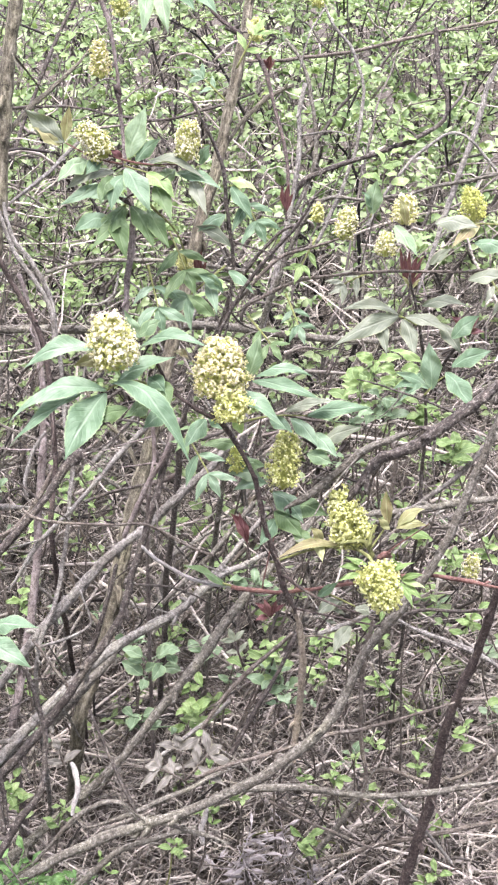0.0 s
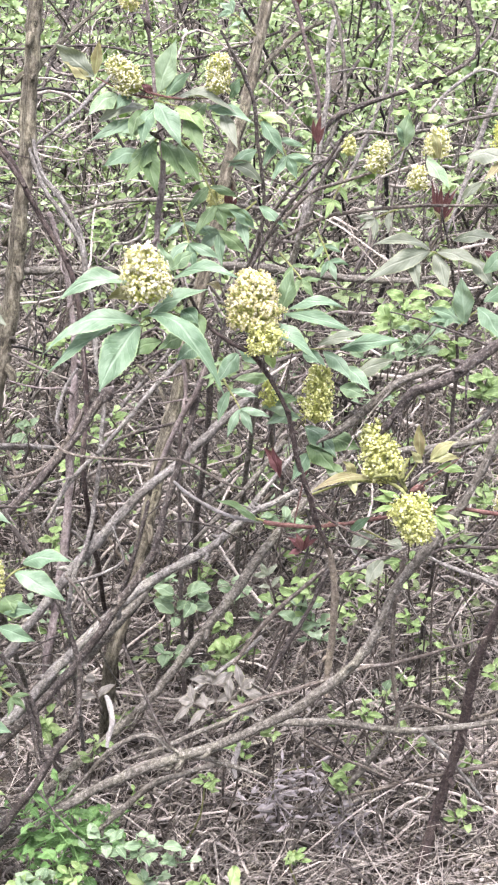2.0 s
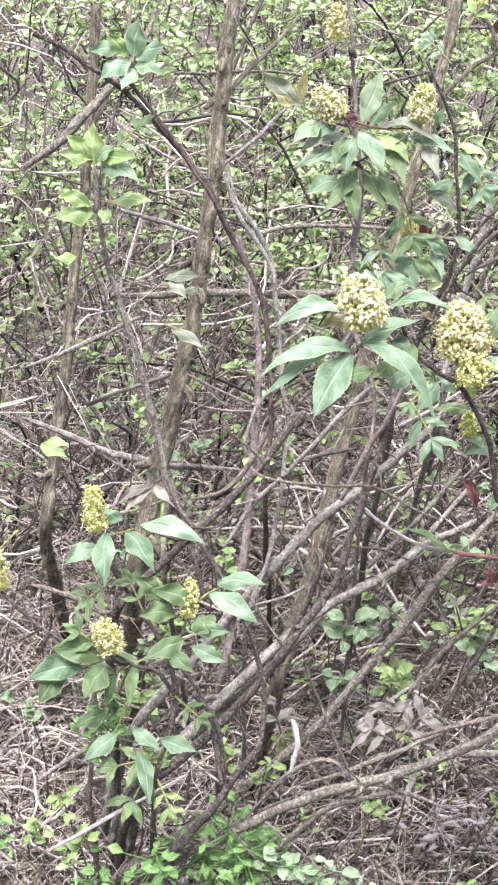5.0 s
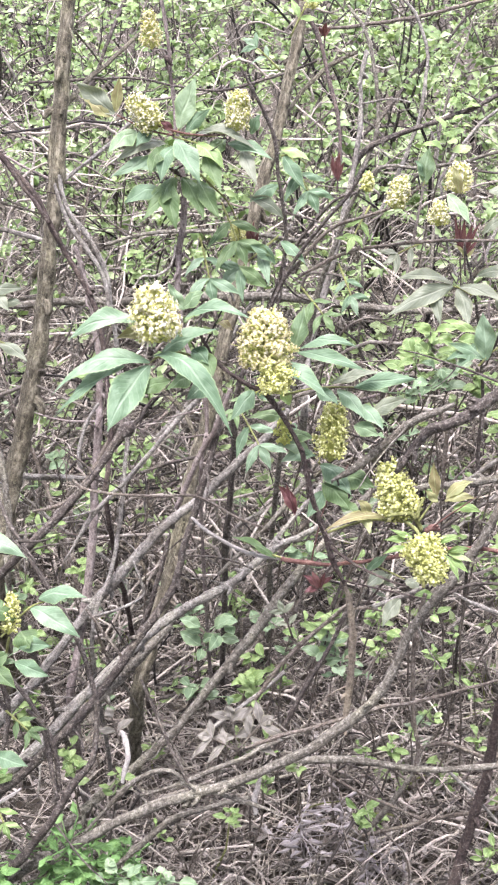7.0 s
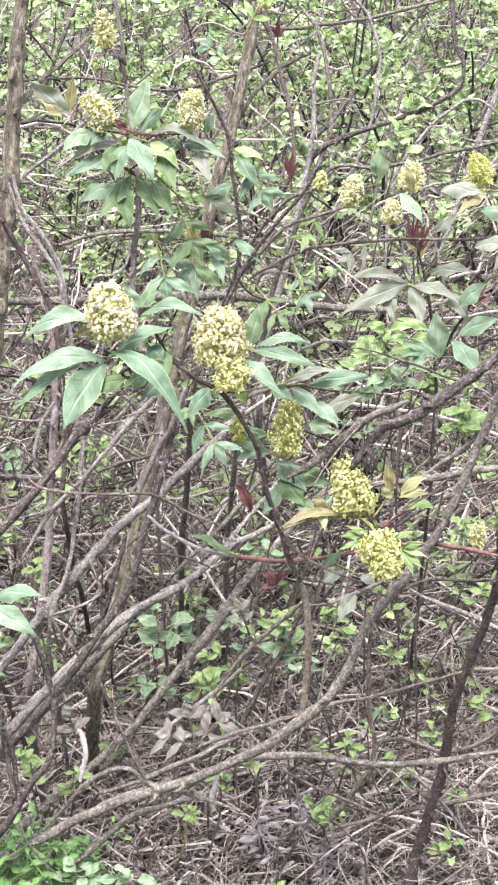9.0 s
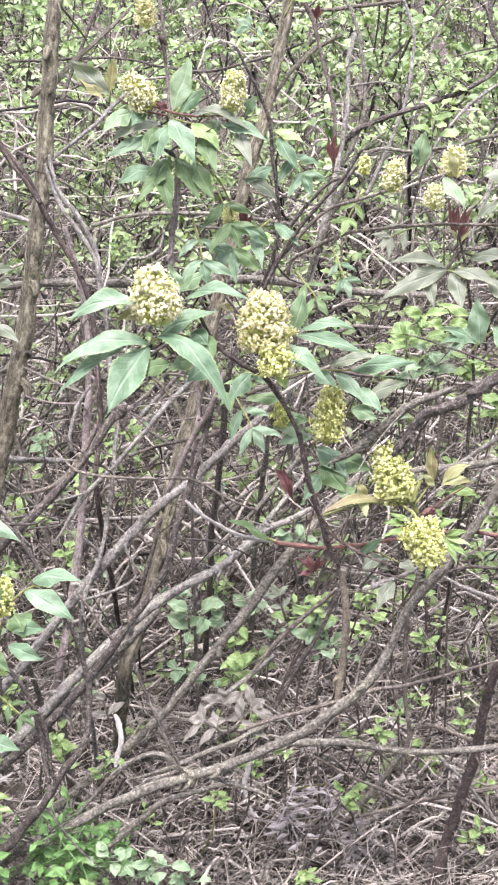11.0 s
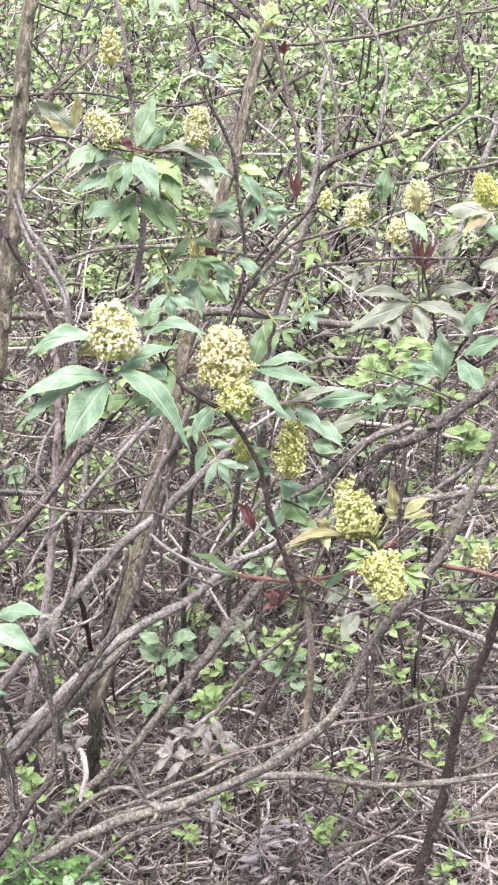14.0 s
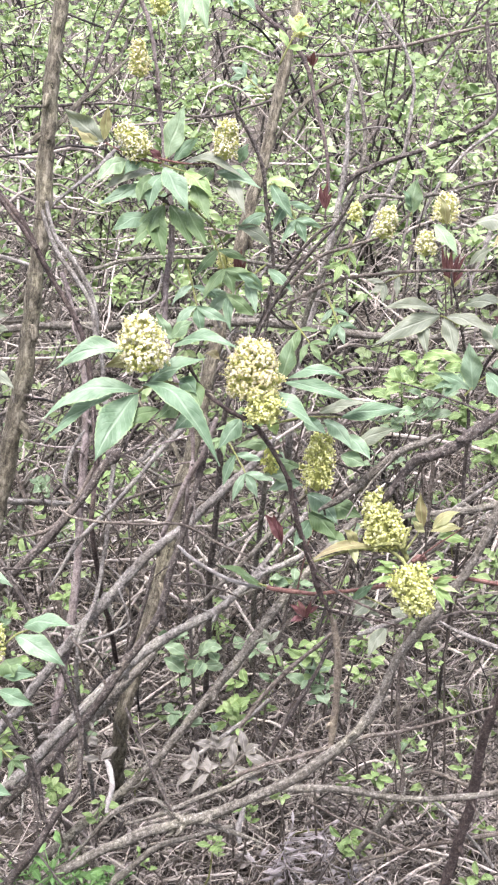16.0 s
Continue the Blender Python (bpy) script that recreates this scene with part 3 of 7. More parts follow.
def undergrowth(name, at, height, spread, stems, leaves, seed, size, single=False):
    rnd = random.Random(seed)
    at = Vector((at[0], at[1], ground_height(at[0], at[1])))
    plant = thing(name, at, "young leafy shrub with small fresh green leaves", "shrub", "undergrowth shrubs")
    wood, green = Soup(), Soup()
    for _ in range(stems):
        a = rnd.random() * 6.28
        out = Vector((math.cos(a), math.sin(a), 0)) * spread * rnd.uniform(0.2, 1)
        h = height * rnd.uniform(0.55, 1.1)
        foot = at - out * 0.4
        foot.z = -0.03
        pts = [foot, at + out * 0.45 + Vector((0, 0, h * 0.45)) + Vector((rnd.gauss(0, 0.05), rnd.gauss(0, 0.05), 0)), at + out * 0.8 + Vector((0, 0, h * 0.8)), at + out * 1.25 + Vector((rnd.gauss(0, 0.06), rnd.gauss(0, 0.06), h * rnd.uniform(0.85, 1.05)))]
        r = rnd.uniform(0.002, 0.006)
        line = wood.tube(pts, [r, r * 0.8, r * 0.55, r * 0.25], 5, 5, 0, rnd.random() * 9, 0.02)
        for _ in range(rnd.randrange(2, 5)):
            i = rnd.randrange(3, len(line))
            d = (line[i] - line[i - 1]).normalized()
            o = (d * 0.6 + Vector((rnd.gauss(0, 0.7), rnd.gauss(0, 0.7), rnd.gauss(0.1, 0.5)))).normalized() * rnd.uniform(0.12, 0.4)
            tw = wood.tube([line[i], line[i] + o * 0.5 + Vector((0, 0, 0.03)), line[i] + o], [r * 0.5, r * 0.4, r * 0.2], 4, 3, 0, 0, 0.01)
            for j in range(leaves):
                if j % 4 == 0:
                    node, bud = tw[rnd.randrange(1, len(tw))], size * rnd.uniform(0.45, 1.2)
                    rise = rnd.gauss(0.25, 0.45)
                    if j % 8 == 4:
                        node = node + Vector((rnd.gauss(0, 0.014), rnd.gauss(0, 0.014), rnd.gauss(0, 0.014)))
                a = j * 1.65 + rnd.uniform(-0.5, 0.5)
                q = bud * rnd.uniform(0.7, 1.2)
                d2 = Vector((math.cos(a), math.sin(a), rise + rnd.gauss(0, 0.3))).normalized() * q
                p = node + d2 * 0.2
                if single:
                    up = Vector((rnd.gauss(0, 0.7), rnd.gauss(-0.5, 0.7), 0.8))
                    ob = part("leaf", rnd.choice(SMALL_LEAVES), near_leaf)
                    z = (up - d2.normalized() * up.dot(d2.normalized())).normalized()
                    x = d2.normalized().cross(z)
                    m = Matrix((x * q * rnd.uniform(0.8, 1.2), d2, z * q)).transposed().to_4x4()
                    ob.parent = plant
                    ob.matrix_basis = Matrix.Translation(p - at) @ m
                    continue
                green.blade(p, p + d2, Vector((rnd.gauss(0, 0.7), rnd.gauss(-0.5, 0.7), 0.8)), q * rnd.uniform(0.42, 0.72), rnd.uniform(-0.1, 0.25), rnd.uniform(0.1, 0.9), 0.14, 4 if at.y < 3.7 else 3, 1, rnd.uniform(-0.2, 0.5), 0.4, rnd.uniform(-0.1, 0.1), 0.25, j % 2 == 0)
    part("wood", wood, shrub_wood, plant, kind="stuff")
    if green.v:
        part("foliage", green, mass_leaf, plant, kind="stuff")


rnd = random.Random(21)
rows = [(2.15, 7, 0.42, 8), (2.5, 8, 0.62, 11), (2.9, 8, 0.8, 34), (3.4, 9, 0.9, 42), (4.1, 9, 1.0, 40), (5.0, 9, 1.2, 32), (6.2, 10, 1.5, 24), (7.6, 11, 2.0, 20)]
for n, (y, count, h, leaves) in enumerate(rows):
    half = 0.2 + 0.22 * y
    for k in range(count):
        x = -half * 1.25 + 2.2 * half * (k + 0.5 + rnd.uniform(-0.35, 0.35)) / count
        thin = 0.55 if x < -0.15 * y - 0.05 and n > 1 else 1.0
        undergrowth("undergrowth_shrub", (x, y + rnd.uniform(-0.25, 0.25)), h * rnd.uniform(0.8, 1.15), 0.22 + 0.06 * y, 7 + n if n > 1 else 6, int(leaves * 1.4 * thin) if n > 1 else leaves, 100 + n * 20 + k, 0.0175 + 0.0012 * n, n < 2)


# ---- the wood goes on to the sides and behind ----
far = random.Random(31)
kinds = [o for o in scene.objects if o.name.startswith("undergrowth_shrub") and o.parent is None]
for k in range(200):
    x, y = far.uniform(-6, 6), far.uniform(-6, 11)
    if (abs(x + 0.1) < 0.4 + 0.29 * y and y > 0) or x * x + y * y < 2.6:
        continue
    one = kinds[-1 - far.randrange(40)]
    copy_thing(one, Matrix.Translation((x, y, ground_height(x, y))) @ Matrix.Rotation(far.random() * 6.28, 4, "Z"))


# ---- loose thickets of leaning bare stems ----
def leaning_bush(name, at, reach, count, tones, seed, label, z0=0.0):
    """Bare stems that fan up and to one side from a stool, each bent and forked."""
    r = random.Random(seed)
    plant = thing(name, (at[0], at[1], 0), label, "bush", "bare bushes")
    for _ in range(count):
        x, y = at[0] + r.uniform(-0.35, 0.35) * reach, at[1] + r.uniform(-0.15, 0.25)
        a = r.uniform(0.55, 1.15)
        q = reach * r.uniform(0.6, 1.2)
        d = Vector((math.cos(a), r.uniform(-0.1, 0.35), math.sin(a)))
        if r.random() < 0.25:
            d.x = -d.x * 0.6
        p = Vector((x, y, -0.03))
        rad = r.uniform(0.0025, 0.0065)
        pts = [p, p + d * q * 0.33 + Vector((r.gauss(0, 0.03), r.gauss(0, 0.03), 0)), p + d * q * 0.66 + Vector((r.gauss(0, 0.04), r.gauss(0, 0.03), 0.02)), p + d * q + Vector((r.gauss(0, 0.06), 0, r.gauss(0, 0.05)))]
        branch(plant, "branch", r.choice(tones), [(*v, rad * k) for v, k in zip(pts, (1.1, 0.85, 0.65, 0.3))], knots=3, wander=0.009, shoots=0.35)


leaning_bush("bare_bush", (-0.42, 1.95), 0.75, 11, ("grey", "mossy", "brown", "pale"), 3, "bare bush with leaning grey stems and side twigs")
leaning_bush("bare_bush", (-0.62, 2.3), 0.9, 10, ("grey", "brown", "mauve"), 4, "bare bush with brown leaning stems")
leaning_bush("bare_bush", (0.05, 2.15), 0.7, 10, ("grey", "dark", "brown"), 5, "bare bush with forked grey-brown stems")
leaning_bush("bare_bush", (0.3, 2.3), 0.85, 8, ("grey", "pale", "mauve"), 6, "bare bush with thin grey and pale stems")
leaning_bush("bare_bush", (-0.15, 2.7), 1.1, 10, ("pale", "grey", "dark"), 7, "tall bare bush with pale winding stems")
leaning_bush("bare_bush", (-0.12, 1.95), 0.5, 10, ("grey", "pale", "brown", "tan"), 13, "low bare bush with thin grey-brown slanting stems")
leaning_bush("bare_bush", (0.5, 2.9), 1.1, 8, ("pale", "dark", "brown"), 9, "tall bare bush with thin winding stems")


# ---- small weeds ----
def weed(at, spread, tone, leaves, seed, label):
    """A sprig: a thin stem up from the ground, rounded toothed leaves in pairs round its tip."""
    r = random.Random(seed)
    at = Vector(at)
    foot = Vector((at.x + r.uniform(-0.45, 0.45) * at.z, at.y + r.uniform(-0.05, 0.4) * at.z, -0.03))
    plant = thing("weed", (foot.x, foot.y, 0), label, "weed", "weeds")
    s = Soup()
    h = at.z - foot.z
    s.tube([foot, foot.lerp(at, 0.5) + Vector((r.uniform(-0.04, 0.04), 0.01, r.uniform(0, 0.03))), at], [0.0018, 0.0014, 0.0009], 6, 5, 0, at.x * 9, 0.006)
    part("stem", s, BARK["green"] if h < 0.2 else BARK["brown"], plant)
    broad = tone == "bluish"
    leaves = leaves if tone in ("herb", "ash") or broad else int(leaves * 1.4)
    for k in range(leaves):
        a = k * 2.4 + r.uniform(-0.4, 0.4)
        v = k / max(1, leaves - 1)
        q = spread * (r.uniform(0.2, 0.42) if tone == "ash" else r.uniform(0.22, 0.42) if tone == "herb" else r.uniform(0.3, 0.62) if broad else r.uniform(0.3, 0.68))
        b = at - Vector((r.gauss(0, 0.28 if broad else 0.15), r.gauss(0, 0.2), (0.5 if broad else 0.8) * (1 - v) + r.uniform(-0.1, 0.1))) * spread
        if tone in ("herb", "ash"):
            b += Vector((r.gauss(0, 0.35), r.gauss(0, 0.3), r.gauss(0, 0.2))) * spread
        d = Vector((math.cos(a), math.sin(a) * 0.8, r.uniform(-0.15, 0.55))).normalized()
        one = Soup()
        start = b + d * q * 0.12
        one.tube([at - Vector((0, 0, spread * 0.6 * (1 - v))), b, start], [0.0009, 0.0008, 0.0006], 4, 2)
        one.blade(start, start + d * q, Vector((r.gauss(0, 0.25), -0.5 + r.gauss(0, 0.25), 0.9)), q * (r.uniform(0.5, 0.7) if broad else r.uniform(0.18, 0.32) if tone == "ash" else r.uniform(0.4, 0.6)), r.uniform(0.0, 0.2), r.uniform(0.3, 0.7), 0.17 if tone == "herb" else 0.07, 14, 2, r.uniform(0.0, 0.4) if tone != "ash" else r.uniform(0.8, 1.6), 0.45, r.uniform(-0.1, 0.1), 0.24, tone != "herb")
        part("leaf", one, LEAF[tone], plant)



# trees behind: two leaning trunks

tree = thing("tree", (-0.444, 1.528, 0.000), "leaning tree trunk with grey-brown furrowed bark", "tree")
branch(tree, "trunk", "mossy", [(-0.287, 1.946, 1.304, 0.0086), (-0.304, 1.894, 1.154, 0.0094), (-0.314, 1.868, 1.080, 0.0096), (-0.325, 1.832, 0.978, 0.0107), (-0.334, 1.798, 0.882, 0.0107), (-0.347, 1.768, 0.798, 0.0115), (-0.362, 1.732, 0.699, 0.0123), (-0.383, 1.698, 0.606, 0.0126), (-0.406, 1.661, 0.504, 0.0134), (-0.429, 1.625, 0.408, 0.0141), (-0.459, 1.725, 0.189, 0.0153), (-0.479, 1.825, -0.030, 0.0163)], knots=5)
branch(tree, "branch", "mossy", [(-0.319, 1.822, 0.996, 0.0025), (-0.302, 1.898, 1.016, 0.0041), (-0.269, 1.988, 1.036, 0.0032), (-0.233, 2.090, 1.064, 0.0013)])

tree = thing("tree", (-0.241, 1.567, 0.000), "slender leaning tree trunk with olive-grey mossy bark", "tree")
branch(tree, "trunk", "mossy", [(0.036, 2.222, 1.350, 0.0069), (0.009, 2.115, 1.177, 0.0071), (-0.006, 2.062, 1.092, 0.0077), (-0.023, 2.014, 1.014, 0.0084), (-0.041, 1.970, 0.945, 0.0084), (-0.072, 1.905, 0.841, 0.0089), (-0.097, 1.850, 0.753, 0.0091), (-0.122, 1.790, 0.659, 0.0096), (-0.145, 1.732, 0.566, 0.0100), (-0.169, 1.678, 0.480, 0.0102), (-0.189, 1.632, 0.409, 0.0107), (-0.211, 1.587, 0.339, 0.0114), (-0.229, 1.547, 0.275, 0.0104), (-0.253, 1.607, 0.123, 0.0090), (-0.269, 1.667, -0.030, 0.0086)], knots=6)
branch(tree, "branch", "mossy", [(-0.045, 1.978, 0.926, 0.0022), (-0.017, 2.040, 0.960, 0.0033), (0.024, 2.101, 0.987, 0.0038), (0.067, 2.147, 1.002, 0.0027)])
branch(tree, "branch", "mossy", [(-0.148, 1.720, 0.554, 0.0018), (-0.169, 1.762, 0.586, 0.0036), (-0.207, 1.801, 0.611, 0.0029), (-0.234, 1.837, 0.638, 0.0022)])

tree = thing("tree", (-0.591, 1.730, 0.000), "thin dark tree trunk half hidden by leaves", "tree")
branch(tree, "trunk", "mossy", [(-0.512, 2.001, 1.090, 0.0066), (-0.520, 1.949, 0.954, 0.0075), (-0.531, 1.898, 0.824, 0.0081), (-0.543, 1.855, 0.713, 0.0082), (-0.554, 1.814, 0.608, 0.0085), (-0.567, 1.773, 0.503, 0.0091), (-0.579, 1.731, 0.395, 0.0094), (-0.597, 1.856, 0.183, 0.0101), (-0.609, 1.981, -0.030, 0.0108)], knots=4)
branch(tree, "branch", "mossy", [(-0.526, 1.930, 0.919, 0.0019), (-0.505, 2.015, 0.963, 0.0041), (-0.493, 2.117, 1.023, 0.0035), (-0.491, 2.179, 1.061, 0.0031)])

# the flowering elder and its old stems

elder = thing("elder_shrub", (-0.424, 1.282, 0.000), "red elder shrub with cream flower clusters and grey lichened stems", "shrub")
branch(elder, "branch", "grey", [(0.279, 1.378, 0.841, 0.0043), (0.267, 1.369, 0.807, 0.0045), (0.249, 1.356, 0.758, 0.0048), (0.224, 1.341, 0.703, 0.0048), (0.204, 1.330, 0.660, 0.0048), (0.180, 1.321, 0.624, 0.0051), (0.150, 1.312, 0.585, 0.0053), (0.125, 1.304, 0.552, 0.0051), (0.106, 1.291, 0.506, 0.0051), (0.083, 1.282, 0.470, 0.0054), (0.050, 1.275, 0.437, 0.0056), (0.007, 1.269, 0.404, 0.0057), (-0.039, 1.270, 0.377, 0.0055), (-0.111, 1.268, 0.346, 0.0057), (-0.171, 1.266, 0.324, 0.0058), (-0.212, 1.265, 0.303, 0.0060), (-0.260, 1.263, 0.269, 0.0062), (-0.296, 1.262, 0.241, 0.0064), (-0.307, 1.260, 0.245, 0.0066), (-0.355, 1.258, 0.207, 0.0068), (-0.413, 1.257, 0.148, 0.0071), (-0.459, 1.258, 0.068, 0.0074), (-0.470, 1.270, -0.030, 0.0078)], knots=12)
branch(elder, "branch", "grey", [(-0.031, 1.345, 0.327, 0.0023), (0.020, 1.345, 0.333, 0.0046), (0.067, 1.342, 0.334, 0.0044), (0.135, 1.336, 0.327, 0.0039), (0.215, 1.333, 0.332, 0.0037), (0.262, 1.335, 0.341, 0.0034), (0.309, 1.338, 0.351, 0.0011)], knots=6)
branch(elder, "branch", "dark", [(0.277, 1.363, 0.870, 0.0026), (0.249, 1.359, 0.841, 0.0057), (0.218, 1.356, 0.816, 0.0061), (0.192, 1.354, 0.796, 0.0061), (0.165, 1.353, 0.779, 0.0057), (0.139, 1.354, 0.769, 0.0054), (0.121, 1.350, 0.747, 0.0046), (0.108, 1.346, 0.728, 0.0037), (0.091, 1.343, 0.712, 0.0010)], knots=5)
branch(elder, "branch", "grey", [(0.165, 1.335, 0.811, 0.0016), (0.148, 1.337, 0.802, 0.0036), (0.125, 1.341, 0.789, 0.0041), (0.102, 1.342, 0.768, 0.0047), (0.078, 1.341, 0.743, 0.0047), (0.057, 1.342, 0.725, 0.0041), (0.039, 1.343, 0.712, 0.0010)], knots=3)
branch(elder, "branch", "grey", [(0.306, 1.471, 0.663, 0.0023), (0.262, 1.482, 0.650, 0.0050), (0.223, 1.490, 0.637, 0.0046), (0.184, 1.499, 0.625, 0.0042), (0.144, 1.509, 0.614, 0.0037), (0.110, 1.512, 0.592, 0.0010)], knots=2)
branch(elder, "branch", "pale", [(0.316, 1.528, 0.741, 0.0028), (0.278, 1.524, 0.694, 0.0031), (0.246, 1.522, 0.657, 0.0032), (0.220, 1.521, 0.634, 0.0032), (0.194, 1.521, 0.611, 0.0029)])
branch(elder, "stem", "purple", [(-0.040, 1.324, 0.836, 0.0021), (-0.024, 1.328, 0.815, 0.0030), (-0.005, 1.332, 0.782, 0.0026), (0.008, 1.335, 0.747, 0.0031), (0.016, 1.336, 0.706, 0.0031), (0.027, 1.337, 0.660, 0.0034), (0.037, 1.337, 0.619, 0.0036), (0.051, 1.338, 0.585, 0.0013)], "dark purple young stem", knots=5)
branch(elder, "stem", "tan", [(0.049, 1.340, 0.589, 0.0018), (0.060, 1.342, 0.561, 0.0039), (0.063, 1.342, 0.518, 0.0042), (0.060, 1.342, 0.471, 0.0042), (0.055, 1.342, 0.423, 0.0047), (0.050, 1.341, 0.378, 0.0019)], knots=2)
branch(elder, "stem", "purple", [(-0.095, 1.320, 0.898, 0.0018), (-0.081, 1.318, 0.868, 0.0021), (-0.059, 1.319, 0.849, 0.0021), (-0.033, 1.322, 0.831, 0.0024)], "thin dark side stem")
branch(elder, "twig", "white", [(-0.122, 1.393, 0.639, 0.0015), (-0.107, 1.388, 0.627, 0.0021), (-0.078, 1.381, 0.612, 0.0021), (-0.046, 1.376, 0.600, 0.0024), (-0.019, 1.375, 0.595, 0.0027)], "pale bleached tip of a red arching twig")
branch(elder, "twig", "red", [(-0.020, 1.375, 0.596, 0.0027), (0.006, 1.368, 0.596, 0.0025), (0.038, 1.361, 0.598, 0.0025), (0.075, 1.354, 0.607, 0.0023), (0.113, 1.349, 0.618, 0.0023), (0.156, 1.342, 0.631, 0.0023), (0.198, 1.333, 0.638, 0.0023), (0.240, 1.320, 0.637, 0.0026), (0.284, 1.306, 0.635, 0.0010)], "red arching twig", knots=4)
branch(elder, "branch", "pale", [(-0.019, 1.574, 0.689, 0.0038), (-0.049, 1.561, 0.655, 0.0048), (-0.092, 1.548, 0.619, 0.0055), (-0.134, 1.533, 0.580, 0.0060), (-0.172, 1.523, 0.552, 0.0060), (-0.213, 1.507, 0.509, 0.0063), (-0.257, 1.490, 0.464, 0.0063), (-0.301, 1.470, 0.413, 0.0063), (-0.347, 1.449, 0.357, 0.0066), (-0.406, 1.422, 0.288, 0.0069), (-0.454, 1.472, 0.129, 0.0074), (-0.486, 1.522, -0.030, 0.0079)], knots=7)
branch(elder, "branch", "dark", [(-0.088, 1.504, 0.741, 0.0027), (-0.096, 1.490, 0.711, 0.0036), (-0.105, 1.474, 0.674, 0.0041), (-0.121, 1.455, 0.631, 0.0043), (-0.137, 1.434, 0.582, 0.0043), (-0.151, 1.412, 0.532, 0.0046), (-0.183, 1.391, 0.484, 0.0050), (-0.224, 1.369, 0.432, 0.0053), (-0.265, 1.349, 0.387, 0.0055), (-0.328, 1.325, 0.330, 0.0060), (-0.390, 1.301, 0.274, 0.0065), (-0.426, 1.351, 0.122, 0.0070), (-0.450, 1.401, -0.030, 0.0074)], knots=6)
branch(elder, "branch", "pale", [(0.020, 1.554, 0.535, 0.0030), (-0.003, 1.546, 0.525, 0.0034), (-0.031, 1.539, 0.515, 0.0044), (-0.063, 1.524, 0.493, 0.0051), (-0.102, 1.508, 0.469, 0.0056), (-0.142, 1.496, 0.452, 0.0061), (-0.172, 1.484, 0.435, 0.0063), (-0.209, 1.468, 0.411, 0.0063), (-0.257, 1.442, 0.371, 0.0065), (-0.315, 1.408, 0.318, 0.0068), (-0.384, 1.370, 0.259, 0.0072), (-0.420, 1.420, 0.115, 0.0078), (-0.444, 1.470, -0.030, 0.0083)], knots=6)
branch(elder, "branch", "grey", [(0.118, 1.648, 0.567, 0.0034), (0.058, 1.612, 0.519, 0.0040), (0.013, 1.582, 0.477, 0.0055), (-0.030, 1.551, 0.434, 0.0065), (-0.067, 1.522, 0.393, 0.0068), (-0.103, 1.496, 0.356, 0.0062), (-0.140, 1.467, 0.316, 0.0055), (-0.183, 1.437, 0.275, 0.0054), (-0.255, 1.399, 0.226, 0.0059), (-0.333, 1.359, 0.176, 0.0063), (-0.403, 1.328, 0.139, 0.0068), (-0.439, 1.368, 0.055, 0.0073), (-0.463, 1.408, -0.030, 0.0078)], knots=5)
branch(elder, "branch", "grey", [(-0.171, 1.525, 0.409, 0.0045), (-0.220, 1.482, 0.368, 0.0064), (-0.275, 1.438, 0.328, 0.0068), (-0.343, 1.391, 0.288, 0.0072), (-0.402, 1.347, 0.252, 0.0071), (-0.438, 1.397, 0.111, 0.0077), (-0.462, 1.447, -0.030, 0.0082)], knots=4)
branch(elder, "branch", "grey", [(-0.259, 1.281, 0.267, 0.0016), (-0.210, 1.298, 0.320, 0.0032), (-0.182, 1.304, 0.339, 0.0030), (-0.151, 1.303, 0.344, 0.0029), (-0.129, 1.293, 0.332, 0.0032), (-0.099, 1.288, 0.329, 0.0032), (-0.052, 1.277, 0.320, 0.0027), (-0.022, 1.269, 0.312, 0.0011)], knots=4)
branch(elder, "branch", "grey", [(-0.064, 1.335, 0.279, 0.0026), (-0.116, 1.330, 0.266, 0.0034), (-0.151, 1.322, 0.259, 0.0038), (-0.176, 1.313, 0.242, 0.0038), (-0.198, 1.304, 0.222, 0.0038), (-0.219, 1.297, 0.205, 0.0036), (-0.234, 1.292, 0.186, 0.0036), (-0.247, 1.288, 0.161, 0.0036), (-0.266, 1.284, 0.132, 0.0038), (-0.290, 1.280, 0.098, 0.0038), (-0.308, 1.280, 0.036, 0.0040), (-0.288, 1.285, -0.030, 0.0042)], knots=5)
branch(elder, "twig", "brown", [(-0.061, 1.277, 0.404, 0.0021), (-0.022, 1.288, 0.414, 0.0024), (0.011, 1.295, 0.420, 0.0024), (0.050, 1.305, 0.427, 0.0024), (0.102, 1.317, 0.437, 0.0024), (0.135, 1.322, 0.438, 0.0021), (0.182, 1.333, 0.446, 0.0018), (0.239, 1.346, 0.457, 0.0015)], knots=3)
branch(elder, "twig", "grey", [(-0.189, 1.289, 0.319, 0.0015), (-0.123, 1.305, 0.336, 0.0031), (-0.070, 1.318, 0.351, 0.0028), (-0.029, 1.331, 0.369, 0.0025), (0.025, 1.345, 0.384, 0.0022)], knots=2)
branch(elder, "knob", "dark", [(-0.206, 1.471, 0.703, 0.0020), (-0.202, 1.473, 0.707, 0.0068), (-0.198, 1.476, 0.713, 0.0077), (-0.194, 1.479, 0.718, 0.0016)], "rounded knobbly end of a dark branch")
branch(elder, "branch", "dark", [(-0.199, 1.477, 0.711, 0.0054), (-0.211, 1.473, 0.701, 0.0050), (-0.234, 1.461, 0.672, 0.0047), (-0.268, 1.447, 0.634, 0.0048), (-0.309, 1.430, 0.593, 0.0048), (-0.364, 1.410, 0.542, 0.0050), (-0.420, 1.385, 0.478, 0.0055), (-0.438, 1.435, 0.224, 0.0059), (-0.450, 1.485, -0.030, 0.0063)], knots=2)
